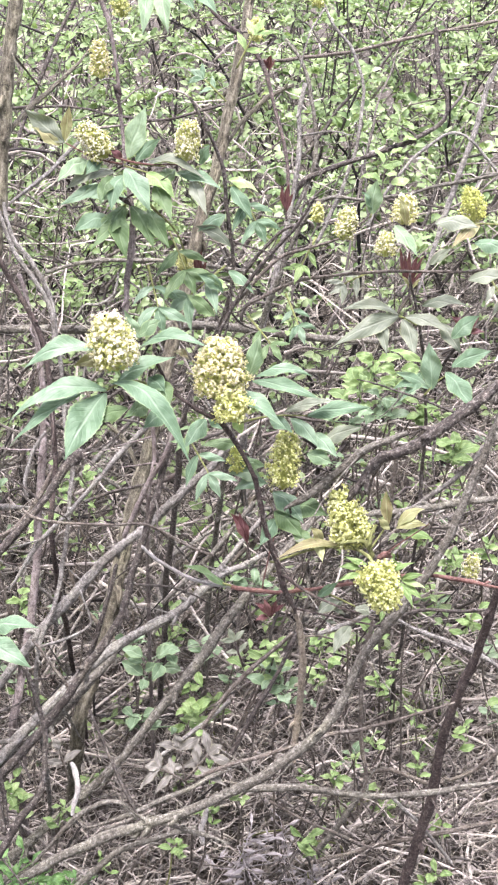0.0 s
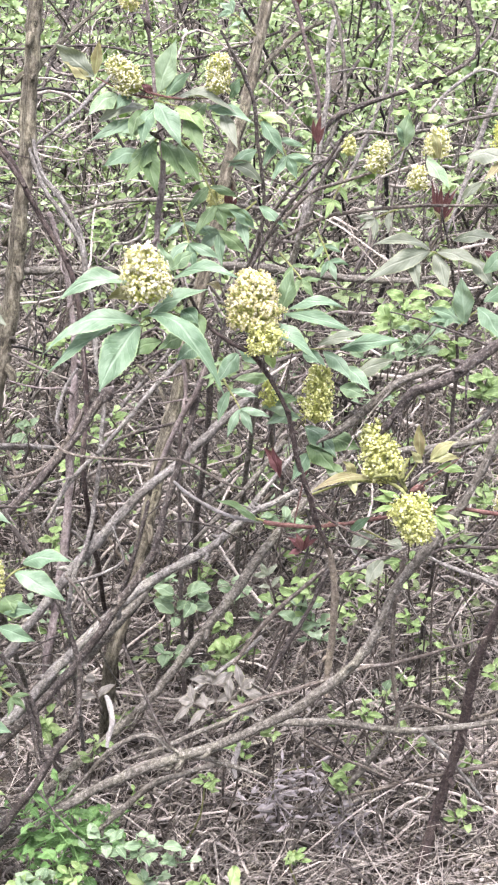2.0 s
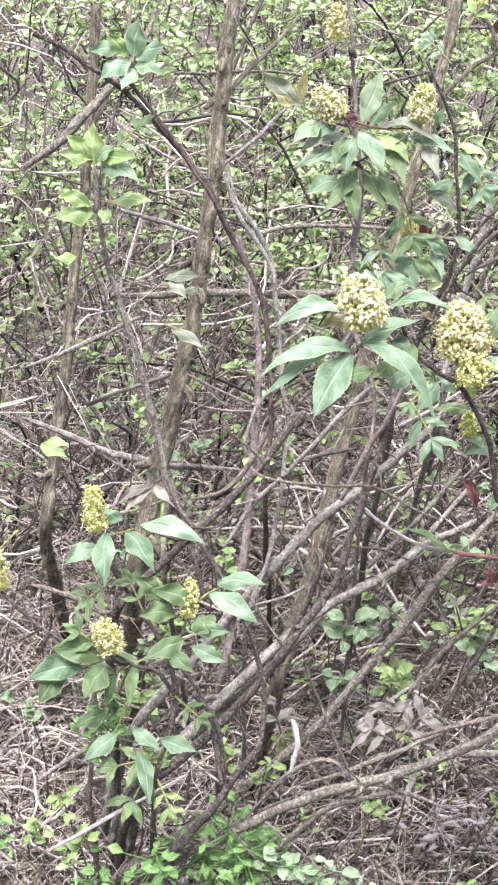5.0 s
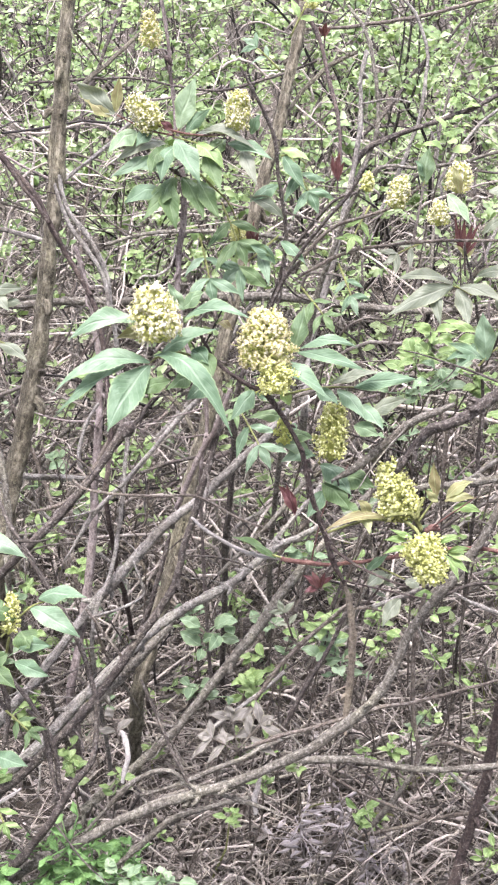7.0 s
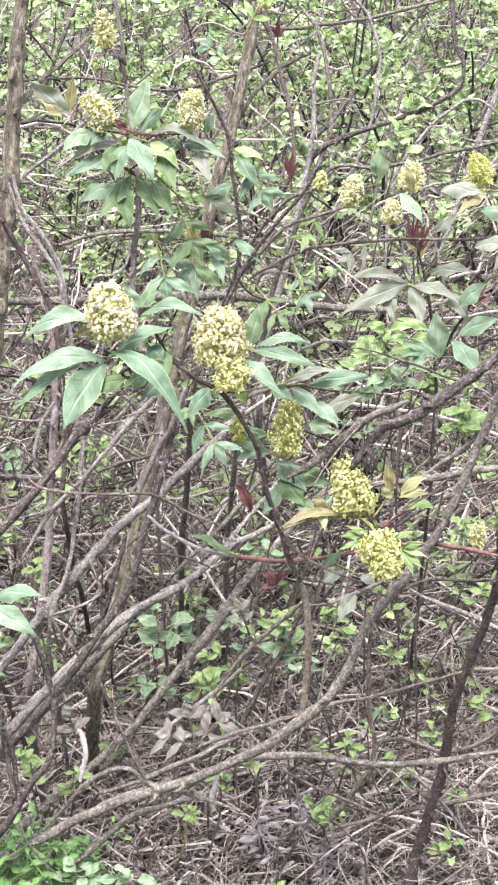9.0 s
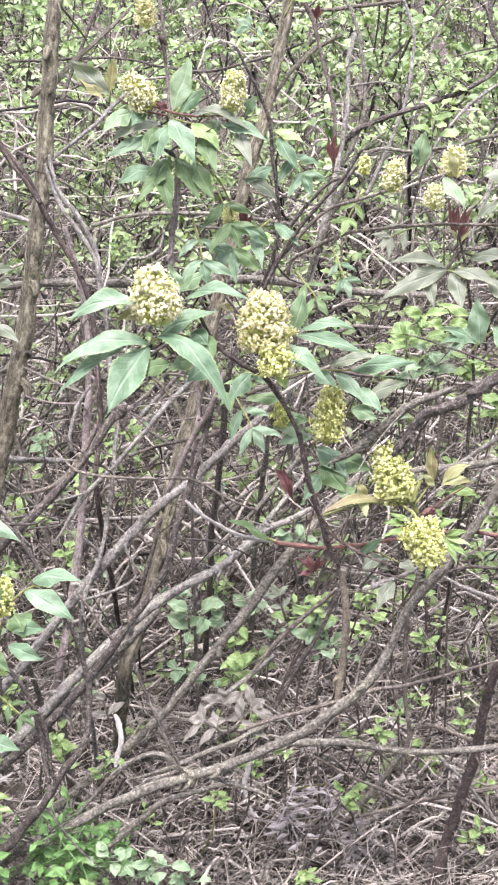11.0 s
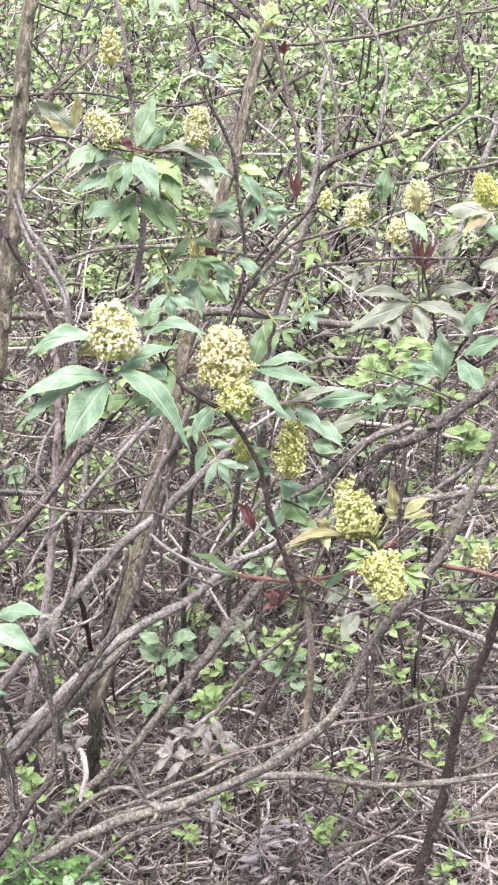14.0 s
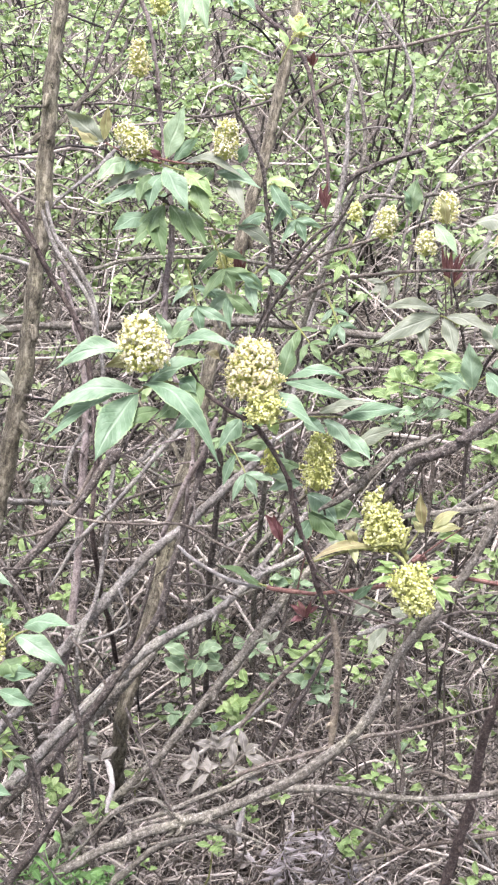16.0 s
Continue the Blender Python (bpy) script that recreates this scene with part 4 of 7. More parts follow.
branch(elder, "branch", "mauve", [(-0.290, 1.693, 0.859, 0.0030), (-0.275, 1.672, 0.814, 0.0029), (-0.266, 1.654, 0.775, 0.0034), (-0.260, 1.630, 0.723, 0.0044), (-0.259, 1.606, 0.671, 0.0049), (-0.263, 1.582, 0.619, 0.0051), (-0.267, 1.551, 0.554, 0.0054), (-0.275, 1.517, 0.482, 0.0054), (-0.286, 1.484, 0.411, 0.0054), (-0.298, 1.450, 0.339, 0.0054), (-0.310, 1.510, 0.154, 0.0058), (-0.318, 1.570, -0.030, 0.0062)], knots=5)
branch(elder, "branch", "pale", [(-0.303, 1.701, 0.951, 0.0023), (-0.291, 1.684, 0.913, 0.0029), (-0.267, 1.670, 0.882, 0.0035), (-0.247, 1.652, 0.843, 0.0031), (-0.239, 1.631, 0.799, 0.0031), (-0.233, 1.617, 0.767, 0.0029), (-0.229, 1.590, 0.710, 0.0029), (-0.220, 1.566, 0.659, 0.0029), (-0.227, 1.530, 0.582, 0.0029), (-0.242, 1.494, 0.505, 0.0029), (-0.264, 1.457, 0.429, 0.0029), (-0.276, 1.532, 0.199, 0.0031), (-0.284, 1.607, -0.030, 0.0033)], knots=4)
branch(elder, "branch", "pale", [(-0.120, 1.534, 0.727, 0.0028), (-0.152, 1.526, 0.692, 0.0035), (-0.184, 1.518, 0.658, 0.0028), (-0.223, 1.509, 0.617, 0.0028), (-0.259, 1.500, 0.579, 0.0035), (-0.296, 1.485, 0.523, 0.0011)], knots=2)
branch(elder, "stem", "mauve", [(-0.080, 1.476, 0.761, 0.0027), (-0.097, 1.475, 0.714, 0.0033), (-0.118, 1.475, 0.677, 0.0034), (-0.137, 1.474, 0.636, 0.0031), (-0.150, 1.473, 0.606, 0.0028)])
branch(elder, "twig", "brown", [(-0.252, 1.382, 0.694, 0.0015), (-0.239, 1.378, 0.686, 0.0017), (-0.211, 1.376, 0.680, 0.0017), (-0.166, 1.375, 0.677, 0.0017), (-0.122, 1.375, 0.677, 0.0017), (-0.100, 1.373, 0.670, 0.0017), (-0.071, 1.365, 0.655, 0.0015), (-0.040, 1.361, 0.645, 0.0012)], "thin reddish twig lying across the stems")
branch(elder, "twig", "white", [(-0.198, 1.262, 0.435, 0.0020), (-0.194, 1.258, 0.428, 0.0032), (-0.191, 1.249, 0.411, 0.0032), (-0.195, 1.242, 0.396, 0.0029), (-0.198, 1.236, 0.384, 0.0020)], "bleached white broken twig end")
branch(elder, "twig", "white", [(-0.052, 1.347, 0.298, 0.0022), (-0.055, 1.344, 0.286, 0.0035), (-0.059, 1.340, 0.272, 0.0035), (-0.057, 1.335, 0.254, 0.0026)], "bleached white broken twig end")
branch(elder, "twig", "pale", [(-0.242, 1.513, 0.726, 0.0015), (-0.258, 1.506, 0.700, 0.0025), (-0.267, 1.498, 0.670, 0.0025), (-0.265, 1.493, 0.649, 0.0022)])
branch(elder, "twig", "pale", [(-0.202, 1.443, 0.549, 0.0013), (-0.192, 1.431, 0.524, 0.0016), (-0.192, 1.425, 0.512, 0.0016), (-0.216, 1.418, 0.500, 0.0019), (-0.255, 1.411, 0.487, 0.0019)])
branch(elder, "twig", "brown", [(-0.257, 1.402, 0.507, 0.0015), (-0.235, 1.396, 0.478, 0.0019), (-0.212, 1.389, 0.441, 0.0019)])
branch(elder, "twig", "dark", [(-0.185, 1.337, 0.452, 0.0015), (-0.164, 1.315, 0.407, 0.0021), (-0.146, 1.297, 0.371, 0.0021), (-0.125, 1.278, 0.333, 0.0018)])
branch(elder, "branch", "pale", [(-0.024, 1.455, 0.378, 0.0030), (-0.059, 1.441, 0.352, 0.0029), (-0.095, 1.428, 0.327, 0.0029), (-0.124, 1.419, 0.309, 0.0030)])
branch(elder, "branch", "dark", [(0.062, 1.453, 0.485, 0.0026), (0.033, 1.433, 0.436, 0.0028), (0.005, 1.415, 0.391, 0.0031), (-0.020, 1.396, 0.345, 0.0031), (-0.041, 1.378, 0.302, 0.0010)], knots=3)
branch(elder, "branch", "brown", [(0.054, 1.466, 0.473, 0.0023), (0.012, 1.450, 0.442, 0.0029), (-0.027, 1.432, 0.408, 0.0029), (-0.058, 1.411, 0.368, 0.0026)])
branch(elder, "branch", "pale", [(0.157, 1.494, 0.487, 0.0023), (0.125, 1.486, 0.472, 0.0036), (0.086, 1.480, 0.462, 0.0029)])
branch(elder, "twig", "pale", [(-0.106, 1.604, 0.865, 0.0013), (-0.089, 1.596, 0.848, 0.0016), (-0.080, 1.585, 0.828, 0.0016)])
branch(elder, "twig", "pale", [(-0.173, 1.777, 0.832, 0.0014), (-0.180, 1.764, 0.807, 0.0017), (-0.200, 1.758, 0.795, 0.0021), (-0.218, 1.756, 0.793, 0.0017), (-0.233, 1.748, 0.776, 0.0017)])
branch(elder, "twig", "brown", [(0.026, 1.413, 0.255, 0.0017), (0.085, 1.413, 0.219, 0.0020), (0.159, 1.413, 0.176, 0.0017)])
branch(elder, "branch", "brown", [(-0.341, 1.527, 0.568, 0.0014), (-0.299, 1.533, 0.580, 0.0029), (-0.263, 1.553, 0.618, 0.0036), (-0.235, 1.579, 0.668, 0.0026)], knots=1)
branch(elder, "twig", "dark", [(-0.214, 1.611, 0.579, 0.0020), (-0.178, 1.616, 0.589, 0.0024), (-0.134, 1.621, 0.598, 0.0020)])
branch(elder, "branch", "pale", [(-0.081, 1.524, 0.478, 0.0015), (-0.045, 1.550, 0.504, 0.0032), (-0.009, 1.581, 0.537, 0.0030), (0.020, 1.607, 0.564, 0.0030)], knots=2)
branch(elder, "branch", "grey", [(-0.113, 1.567, 0.451, 0.0027), (-0.069, 1.592, 0.488, 0.0034), (-0.031, 1.618, 0.525, 0.0034), (0.006, 1.643, 0.562, 0.0028)], knots=2)
branch(elder, "branch", "dark", [(-0.158, 1.457, 0.576, 0.0022), (-0.170, 1.444, 0.528, 0.0028), (-0.192, 1.430, 0.472, 0.0032), (-0.217, 1.417, 0.423, 0.0029)])
branch(elder, "stem", "dark", [(-0.329, 1.370, 0.623, 0.0015), (-0.310, 1.362, 0.604, 0.0026), (-0.285, 1.348, 0.571, 0.0028), (-0.263, 1.335, 0.539, 0.0028), (-0.249, 1.321, 0.506, 0.0031), (-0.237, 1.306, 0.470, 0.0033), (-0.232, 1.294, 0.444, 0.0033), (-0.235, 1.271, 0.393, 0.0035), (-0.259, 1.258, 0.361, 0.0042), (-0.277, 1.250, 0.329, 0.0046), (-0.304, 1.248, 0.293, 0.0050), (-0.333, 1.247, 0.254, 0.0053), (-0.382, 1.250, 0.193, 0.0056), (-0.422, 1.256, 0.091, 0.0058), (-0.420, 1.27, -0.030, 0.006)], knots=4)
branch(elder, "stem", "dark", [(-0.312, 1.292, 0.442, 0.0027), (-0.297, 1.288, 0.424, 0.0027), (-0.287, 1.283, 0.408, 0.0030), (-0.281, 1.274, 0.379, 0.0030), (-0.278, 1.263, 0.346, 0.0027)])
branch(elder, "stem", "brown", [(0.145, 1.384, 0.544, 0.0027), (0.138, 1.377, 0.510, 0.0033), (0.133, 1.370, 0.475, 0.0027), (0.131, 1.358, 0.418, 0.0027), (0.134, 1.350, 0.383, 0.0027), (0.140, 1.344, 0.351, 0.0028), (0.135, 1.333, 0.303, 0.0011)], knots=2)
branch(elder, "stem", "brown", [(0.157, 1.423, 0.759, 0.0026), (0.164, 1.424, 0.737, 0.0026), (0.165, 1.425, 0.701, 0.0026), (0.163, 1.426, 0.649, 0.0012)], knots=2)

elder2 = thing("elder_shrub", (0.152, 1.426, 0.000), "dark reddish elder stems rising from leaf litter", "shrub")
branch(elder2, "branch", "purple", [(0.293, 1.366, 0.642, 0.0043), (0.285, 1.376, 0.589, 0.0048), (0.273, 1.388, 0.510, 0.0052), (0.260, 1.396, 0.456, 0.0055), (0.247, 1.404, 0.401, 0.0059), (0.238, 1.411, 0.335, 0.0060), (0.232, 1.416, 0.269, 0.0063), (0.220, 1.422, 0.190, 0.0067), (0.203, 1.420, 0.106, 0.0071), (0.184, 1.398, 0.048, 0.0074), (0.163, 1.374, -0.030, 0.0078)], knots=8)
branch(elder2, "branch", "pale", [(0.316, 1.406, 0.453, 0.0016), (0.283, 1.439, 0.455, 0.0035), (0.252, 1.466, 0.456, 0.0033), (0.216, 1.495, 0.455, 0.0029), (0.187, 1.521, 0.456, 0.0012)], knots=2)
branch(elder2, "twig", "dark", [(0.312, 1.499, 0.488, 0.0023), (0.256, 1.509, 0.477, 0.0023), (0.214, 1.517, 0.470, 0.0023), (0.179, 1.519, 0.452, 0.0020)])
branch(elder2, "twig", "brown", [(0.330, 1.462, 0.179, 0.0031), (0.270, 1.463, 0.163, 0.0031), (0.196, 1.464, 0.143, 0.0031), (0.121, 1.463, 0.119, 0.0028), (0.075, 1.463, 0.104, 0.0025)], knots=2)
branch(elder2, "twig", "brown", [(0.324, 1.475, 0.284, 0.0030), (0.281, 1.478, 0.245, 0.0027), (0.239, 1.486, 0.225, 0.0031), (0.188, 1.508, 0.226, 0.0028), (0.152, 1.515, 0.210, 0.0025)], knots=2)
branch(elder2, "twig", "pale", [(0.183, 1.449, 0.231, 0.0020), (0.214, 1.446, 0.197, 0.0024), (0.249, 1.441, 0.154, 0.0024), (0.269, 1.437, 0.128, 0.0021)])
branch(elder2, "branch", "grey", [(0.149, 1.480, 0.216, 0.0018), (0.121, 1.480, 0.158, 0.0041), (0.099, 1.480, 0.118, 0.0042), (0.061, 1.482, 0.066, 0.0015)], knots=2)

# stems of the shrub behind, with budding and flowering tips

elder3 = thing("elder_shrub", (-0.107, 1.523, 0.000), "red elder shrub with purple young stems and half-open flowers", "shrub")
branch(elder3, "stem", "mauve", [(-0.177, 1.697, 1.225, 0.0022), (-0.170, 1.687, 1.195, 0.0024), (-0.162, 1.679, 1.171, 0.0026), (-0.156, 1.667, 1.135, 0.0022), (-0.151, 1.649, 1.080, 0.0023), (-0.145, 1.628, 1.019, 0.0025), (-0.139, 1.612, 0.973, 0.0033), (-0.138, 1.596, 0.926, 0.0038), (-0.146, 1.573, 0.861, 0.0036), (-0.142, 1.552, 0.801, 0.0030), (-0.121, 1.532, 0.743, 0.0026), (-0.114, 1.515, 0.692, 0.0024), (-0.122, 1.494, 0.633, 0.0024), (-0.134, 1.594, 0.302, 0.0026), (-0.142, 1.694, -0.030, 0.0028)], "mauve-brown stem with swollen nodes", knots=3)
branch(elder3, "node", "purple", [(-0.155, 1.644, 1.107, 0.0010), (-0.150, 1.642, 1.104, 0.0042), (-0.146, 1.639, 1.098, 0.0007)], "dark red swollen node")
branch(elder3, "node", "purple", [(-0.149, 1.584, 0.992, 0.0010), (-0.142, 1.582, 0.988, 0.0039), (-0.136, 1.580, 0.983, 0.0009)], "dark red swollen node")
branch(elder3, "stem", "dark", [(-0.067, 1.617, 1.099, 0.0014), (-0.052, 1.619, 1.071, 0.0019), (-0.037, 1.620, 1.040, 0.0022), (-0.028, 1.620, 1.014, 0.0024), (-0.026, 1.619, 0.981, 0.0025), (-0.023, 1.618, 0.940, 0.0022), (-0.019, 1.617, 0.898, 0.0024), (-0.027, 1.615, 0.849, 0.0028), (-0.042, 1.613, 0.805, 0.0030), (-0.063, 1.611, 0.746, 0.0034), (-0.086, 1.606, 0.670, 0.0039), (-0.122, 1.706, 0.320, 0.0042), (-0.146, 1.806, -0.030, 0.0045)], knots=6)
branch(elder3, "stem", "purple", [(-0.069, 1.878, 1.187, 0.0024), (-0.040, 1.835, 1.155, 0.0029), (-0.011, 1.803, 1.135, 0.0023), (0.015, 1.765, 1.108, 0.0028), (0.027, 1.725, 1.077, 0.0026), (0.038, 1.678, 1.040, 0.0025), (0.044, 1.639, 1.009, 0.0022), (0.045, 1.610, 0.987, 0.0019)], knots=3)
branch(elder3, "node", "dark", [(-0.030, 1.861, 1.132, 0.0014), (-0.020, 1.859, 1.129, 0.0043), (-0.009, 1.857, 1.125, 0.0010)], "dark swollen bud scar")
branch(elder3, "stem", "dark", [(0.077, 1.580, 0.992, 0.0014), (0.058, 1.580, 0.962, 0.0022), (0.026, 1.581, 0.926, 0.0024), (-0.007, 1.580, 0.879, 0.0022), (-0.031, 1.577, 0.834, 0.0026), (-0.047, 1.575, 0.799, 0.0009)], knots=3)
branch(elder3, "stem", "brown", [(0.140, 1.584, 0.972, 0.0014), (0.111, 1.585, 0.947, 0.0017), (0.079, 1.590, 0.932, 0.0019), (0.039, 1.597, 0.915, 0.0022), (0.003, 1.598, 0.880, 0.0025), (-0.028, 1.596, 0.841, 0.0010)], knots=2)
branch(elder3, "stem", "brown", [(0.305, 1.565, 0.915, 0.0012), (0.257, 1.572, 0.909, 0.0017), (0.186, 1.584, 0.902, 0.0019), (0.120, 1.593, 0.893, 0.0020), (0.060, 1.601, 0.885, 0.0022), (0.020, 1.601, 0.868, 0.0025), (-0.011, 1.599, 0.847, 0.0010)], knots=2)
branch(elder3, "twig", "dark", [(0.065, 1.595, 0.957, 0.0014), (0.039, 1.604, 0.944, 0.0019), (0.009, 1.609, 0.908, 0.0022), (-0.014, 1.613, 0.878, 0.0022)])

elder4 = thing("elder_shrub", (0.239, 1.503, 0.000), "slender elder shrub with dark red young shoots", "shrub")
branch(elder4, "stem", "dark", [(0.191, 1.594, 0.896, 0.0012), (0.199, 1.595, 0.863, 0.0015), (0.207, 1.596, 0.819, 0.0018), (0.213, 1.597, 0.774, 0.0020), (0.218, 1.597, 0.729, 0.0021), (0.222, 1.597, 0.690, 0.0023), (0.219, 1.597, 0.618, 0.0024), (0.218, 1.594, 0.529, 0.0024), (0.218, 1.719, 0.249, 0.0026), (0.218, 1.844, -0.030, 0.0028)], knots=2)
branch(elder4, "stem", "dark", [(0.262, 1.577, 0.841, 0.0015), (0.251, 1.579, 0.811, 0.0018), (0.233, 1.583, 0.777, 0.0022), (0.221, 1.585, 0.742, 0.0009)])
branch(elder4, "branch", "grey", [(0.306, 1.623, 1.014, 0.0022), (0.272, 1.633, 1.000, 0.0022), (0.235, 1.646, 0.989, 0.0022), (0.190, 1.659, 0.973, 0.0022), (0.144, 1.675, 0.963, 0.0022), (0.107, 1.690, 0.961, 0.0022), (0.083, 1.694, 0.946, 0.0026), (0.056, 1.694, 0.901, 0.0027), (0.021, 1.688, 0.806, 0.0035), (-0.001, 1.680, 0.715, 0.0036), (-0.031, 1.670, 0.606, 0.0037), (-0.061, 1.795, 0.288, 0.0039), (-0.081, 1.920, -0.030, 0.0042)], knots=4)
branch(elder4, "twig", "dark", [(0.312, 1.558, 0.804, 0.0015), (0.276, 1.557, 0.787, 0.0018), (0.243, 1.554, 0.767, 0.0018), (0.224, 1.549, 0.747, 0.0018)])

# bare thin-stemmed bushes further back

bush = thing("bare_bush", (0.070, 1.787, 0.000), "bare thin-stemmed bush with winding brown twigs", "bush")
branch(bush, "branch", "dark", [(0.268, 2.097, 1.094, 0.0030), (0.271, 2.083, 1.056, 0.0034), (0.276, 2.071, 1.026, 0.0034), (0.288, 2.062, 1.002, 0.0034), (0.281, 2.051, 0.972, 0.0034), (0.247, 2.044, 0.951, 0.0034), (0.205, 2.040, 0.933, 0.0038), (0.164, 2.037, 0.919, 0.0038), (0.115, 2.034, 0.903, 0.0038), (0.078, 2.029, 0.884, 0.0042), (0.057, 2.016, 0.849, 0.0012)], knots=3)
branch(bush, "branch", "pale", [(0.081, 2.061, 1.020, 0.0041), (0.075, 2.046, 0.983, 0.0033), (0.073, 2.028, 0.938, 0.0036), (0.066, 2.006, 0.886, 0.0039), (0.054, 1.984, 0.833, 0.0042), (0.036, 1.953, 0.757, 0.0048), (0.016, 1.925, 0.689, 0.0051), (-0.001, 1.897, 0.620, 0.0051), (-0.009, 1.859, 0.528, 0.0051), (-0.009, 2.159, 0.249, 0.0055), (-0.009, 2.459, -0.030, 0.0058)], knots=3)
branch(bush, "branch", "grey", [(0.053, 2.125, 1.073, 0.0023), (0.074, 2.112, 1.047, 0.0027), (0.089, 2.096, 1.013, 0.0031), (0.097, 2.074, 0.968, 0.0031), (0.099, 2.052, 0.924, 0.0031), (0.089, 2.034, 0.886, 0.0031), (0.066, 2.012, 0.842, 0.0034)])
branch(bush, "branch", "pale", [(0.100, 2.197, 1.142, 0.0019), (0.126, 2.171, 1.089, 0.0023), (0.153, 2.154, 1.055, 0.0027), (0.168, 2.134, 1.014, 0.0027), (0.168, 2.112, 0.968, 0.0027), (0.162, 2.089, 0.923, 0.0027), (0.147, 2.071, 0.885, 0.0027), (0.134, 2.056, 0.854, 0.0031), (0.100, 2.027, 0.794, 0.0031)])
branch(bush, "branch", "pale", [(0.406, 2.260, 1.040, 0.0033), (0.375, 2.233, 0.984, 0.0041), (0.357, 2.206, 0.929, 0.0045), (0.331, 2.175, 0.865, 0.0045), (0.300, 2.136, 0.786, 0.0045), (0.264, 2.090, 0.690, 0.0013)])
branch(bush, "branch", "brown", [(-0.009, 2.179, 1.030, 0.0024), (0.068, 2.185, 1.033, 0.0028), (0.137, 2.191, 1.040, 0.0028), (0.223, 2.202, 1.055, 0.0028), (0.310, 2.214, 1.070, 0.0024), (0.401, 2.226, 1.087, 0.0024)])
branch(bush, "branch", "pale", [(0.393, 2.097, 0.860, 0.0024), (0.325, 2.131, 0.929, 0.0024), (0.273, 2.123, 0.914, 0.0024), (0.222, 2.101, 0.868, 0.0024), (0.179, 2.070, 0.806, 0.0024)])
branch(bush, "branch", "dark", [(-0.416, 2.079, 0.980, 0.0019), (-0.350, 2.086, 0.981, 0.0023), (-0.268, 2.094, 0.983, 0.0019), (-0.202, 2.093, 0.968, 0.0019), (-0.135, 2.094, 0.959, 0.0023), (-0.076, 2.105, 0.970, 0.0023), (0.008, 2.124, 0.995, 0.0019)])
branch(bush, "branch", "dark", [(-0.257, 2.303, 1.128, 0.0033), (-0.309, 2.256, 1.032, 0.0033), (-0.346, 2.214, 0.945, 0.0033), (-0.372, 2.175, 0.865, 0.0028)])
branch(bush, "branch", "pale", [(-0.337, 1.900, 0.884, 0.0022), (-0.302, 1.942, 0.904, 0.0029), (-0.267, 1.990, 0.931, 0.0030), (-0.237, 2.029, 0.954, 0.0023)])
branch(bush, "branch", "grey", [(-0.295, 1.943, 0.777, 0.0030), (-0.237, 1.949, 0.789, 0.0030), (-0.172, 1.950, 0.791, 0.0030), (-0.091, 1.949, 0.789, 0.0030), (0.007, 1.943, 0.777, 0.0030)])

log = thing("fallen_branch", (-0.134, 2.175, 0.000), "dark fallen branch lying across the undergrowth", "branch")
branch(log, "limb", "grey", [(-0.507, 1.967, 0.671, 0.0026), (-0.423, 1.971, 0.671, 0.0057), (-0.323, 1.977, 0.674, 0.0063), (-0.221, 1.983, 0.675, 0.0066), (-0.103, 1.989, 0.677, 0.0069), (-0.001, 1.991, 0.670, 0.0067), (0.102, 1.988, 0.655, 0.0058), (0.205, 1.993, 0.653, 0.0041), (0.273, 1.999, 0.660, 0.0014)], knots=4)

log = thing("fallen_branch", (-0.445, 1.754, 0.000), "pale grey fallen branch among leaves", "branch")
branch(log, "limb", "pale", [(-0.600, 1.729, 0.577, 0.0021), (-0.532, 1.730, 0.550, 0.0048), (-0.477, 1.729, 0.525, 0.0051), (-0.415, 1.734, 0.509, 0.0049), (-0.352, 1.741, 0.499, 0.0046), (-0.293, 1.750, 0.493, 0.0013)], knots=2)

bush = thing("bare_bush", (-0.595, 1.620, 0.000), "bush with reddish-brown paired stems at the wood edge", "bush")
branch(bush, "branch", "purple", [(-0.534, 1.686, 1.113, 0.0031), (-0.495, 1.686, 1.095, 0.0034), (-0.455, 1.682, 1.066, 0.0030), (-0.422, 1.679, 1.043, 0.0032), (-0.382, 1.671, 1.006, 0.0035), (-0.351, 1.663, 0.971, 0.0037), (-0.324, 1.654, 0.936, 0.0037), (-0.303, 1.643, 0.898, 0.0035), (-0.282, 1.631, 0.855, 0.0035), (-0.261, 1.619, 0.816, 0.0035), (-0.249, 1.605, 0.770, 0.0036), (-0.245, 1.592, 0.730, 0.0033), (-0.240, 1.565, 0.649, 0.0034), (-0.246, 1.533, 0.553, 0.0034), (-0.246, 1.658, 0.262, 0.0037), (-0.246, 1.783, -0.030, 0.0039)], knots=5)
branch(bush, "branch", "purple", [(-0.417, 1.670, 1.060, 0.0025), (-0.387, 1.659, 1.023, 0.0025), (-0.356, 1.648, 0.986, 0.0025), (-0.326, 1.635, 0.945, 0.0025), (-0.305, 1.625, 0.914, 0.0025)], "reddish side stem")
branch(bush, "branch", "grey", [(-0.562, 1.693, 0.945, 0.0029), (-0.523, 1.717, 0.968, 0.0062), (-0.490, 1.744, 0.997, 0.0063), (-0.461, 1.768, 1.024, 0.0058), (-0.438, 1.791, 1.051, 0.0049), (-0.418, 1.821, 1.087, 0.0039), (-0.406, 1.845, 1.118, 0.0012)], knots=2)
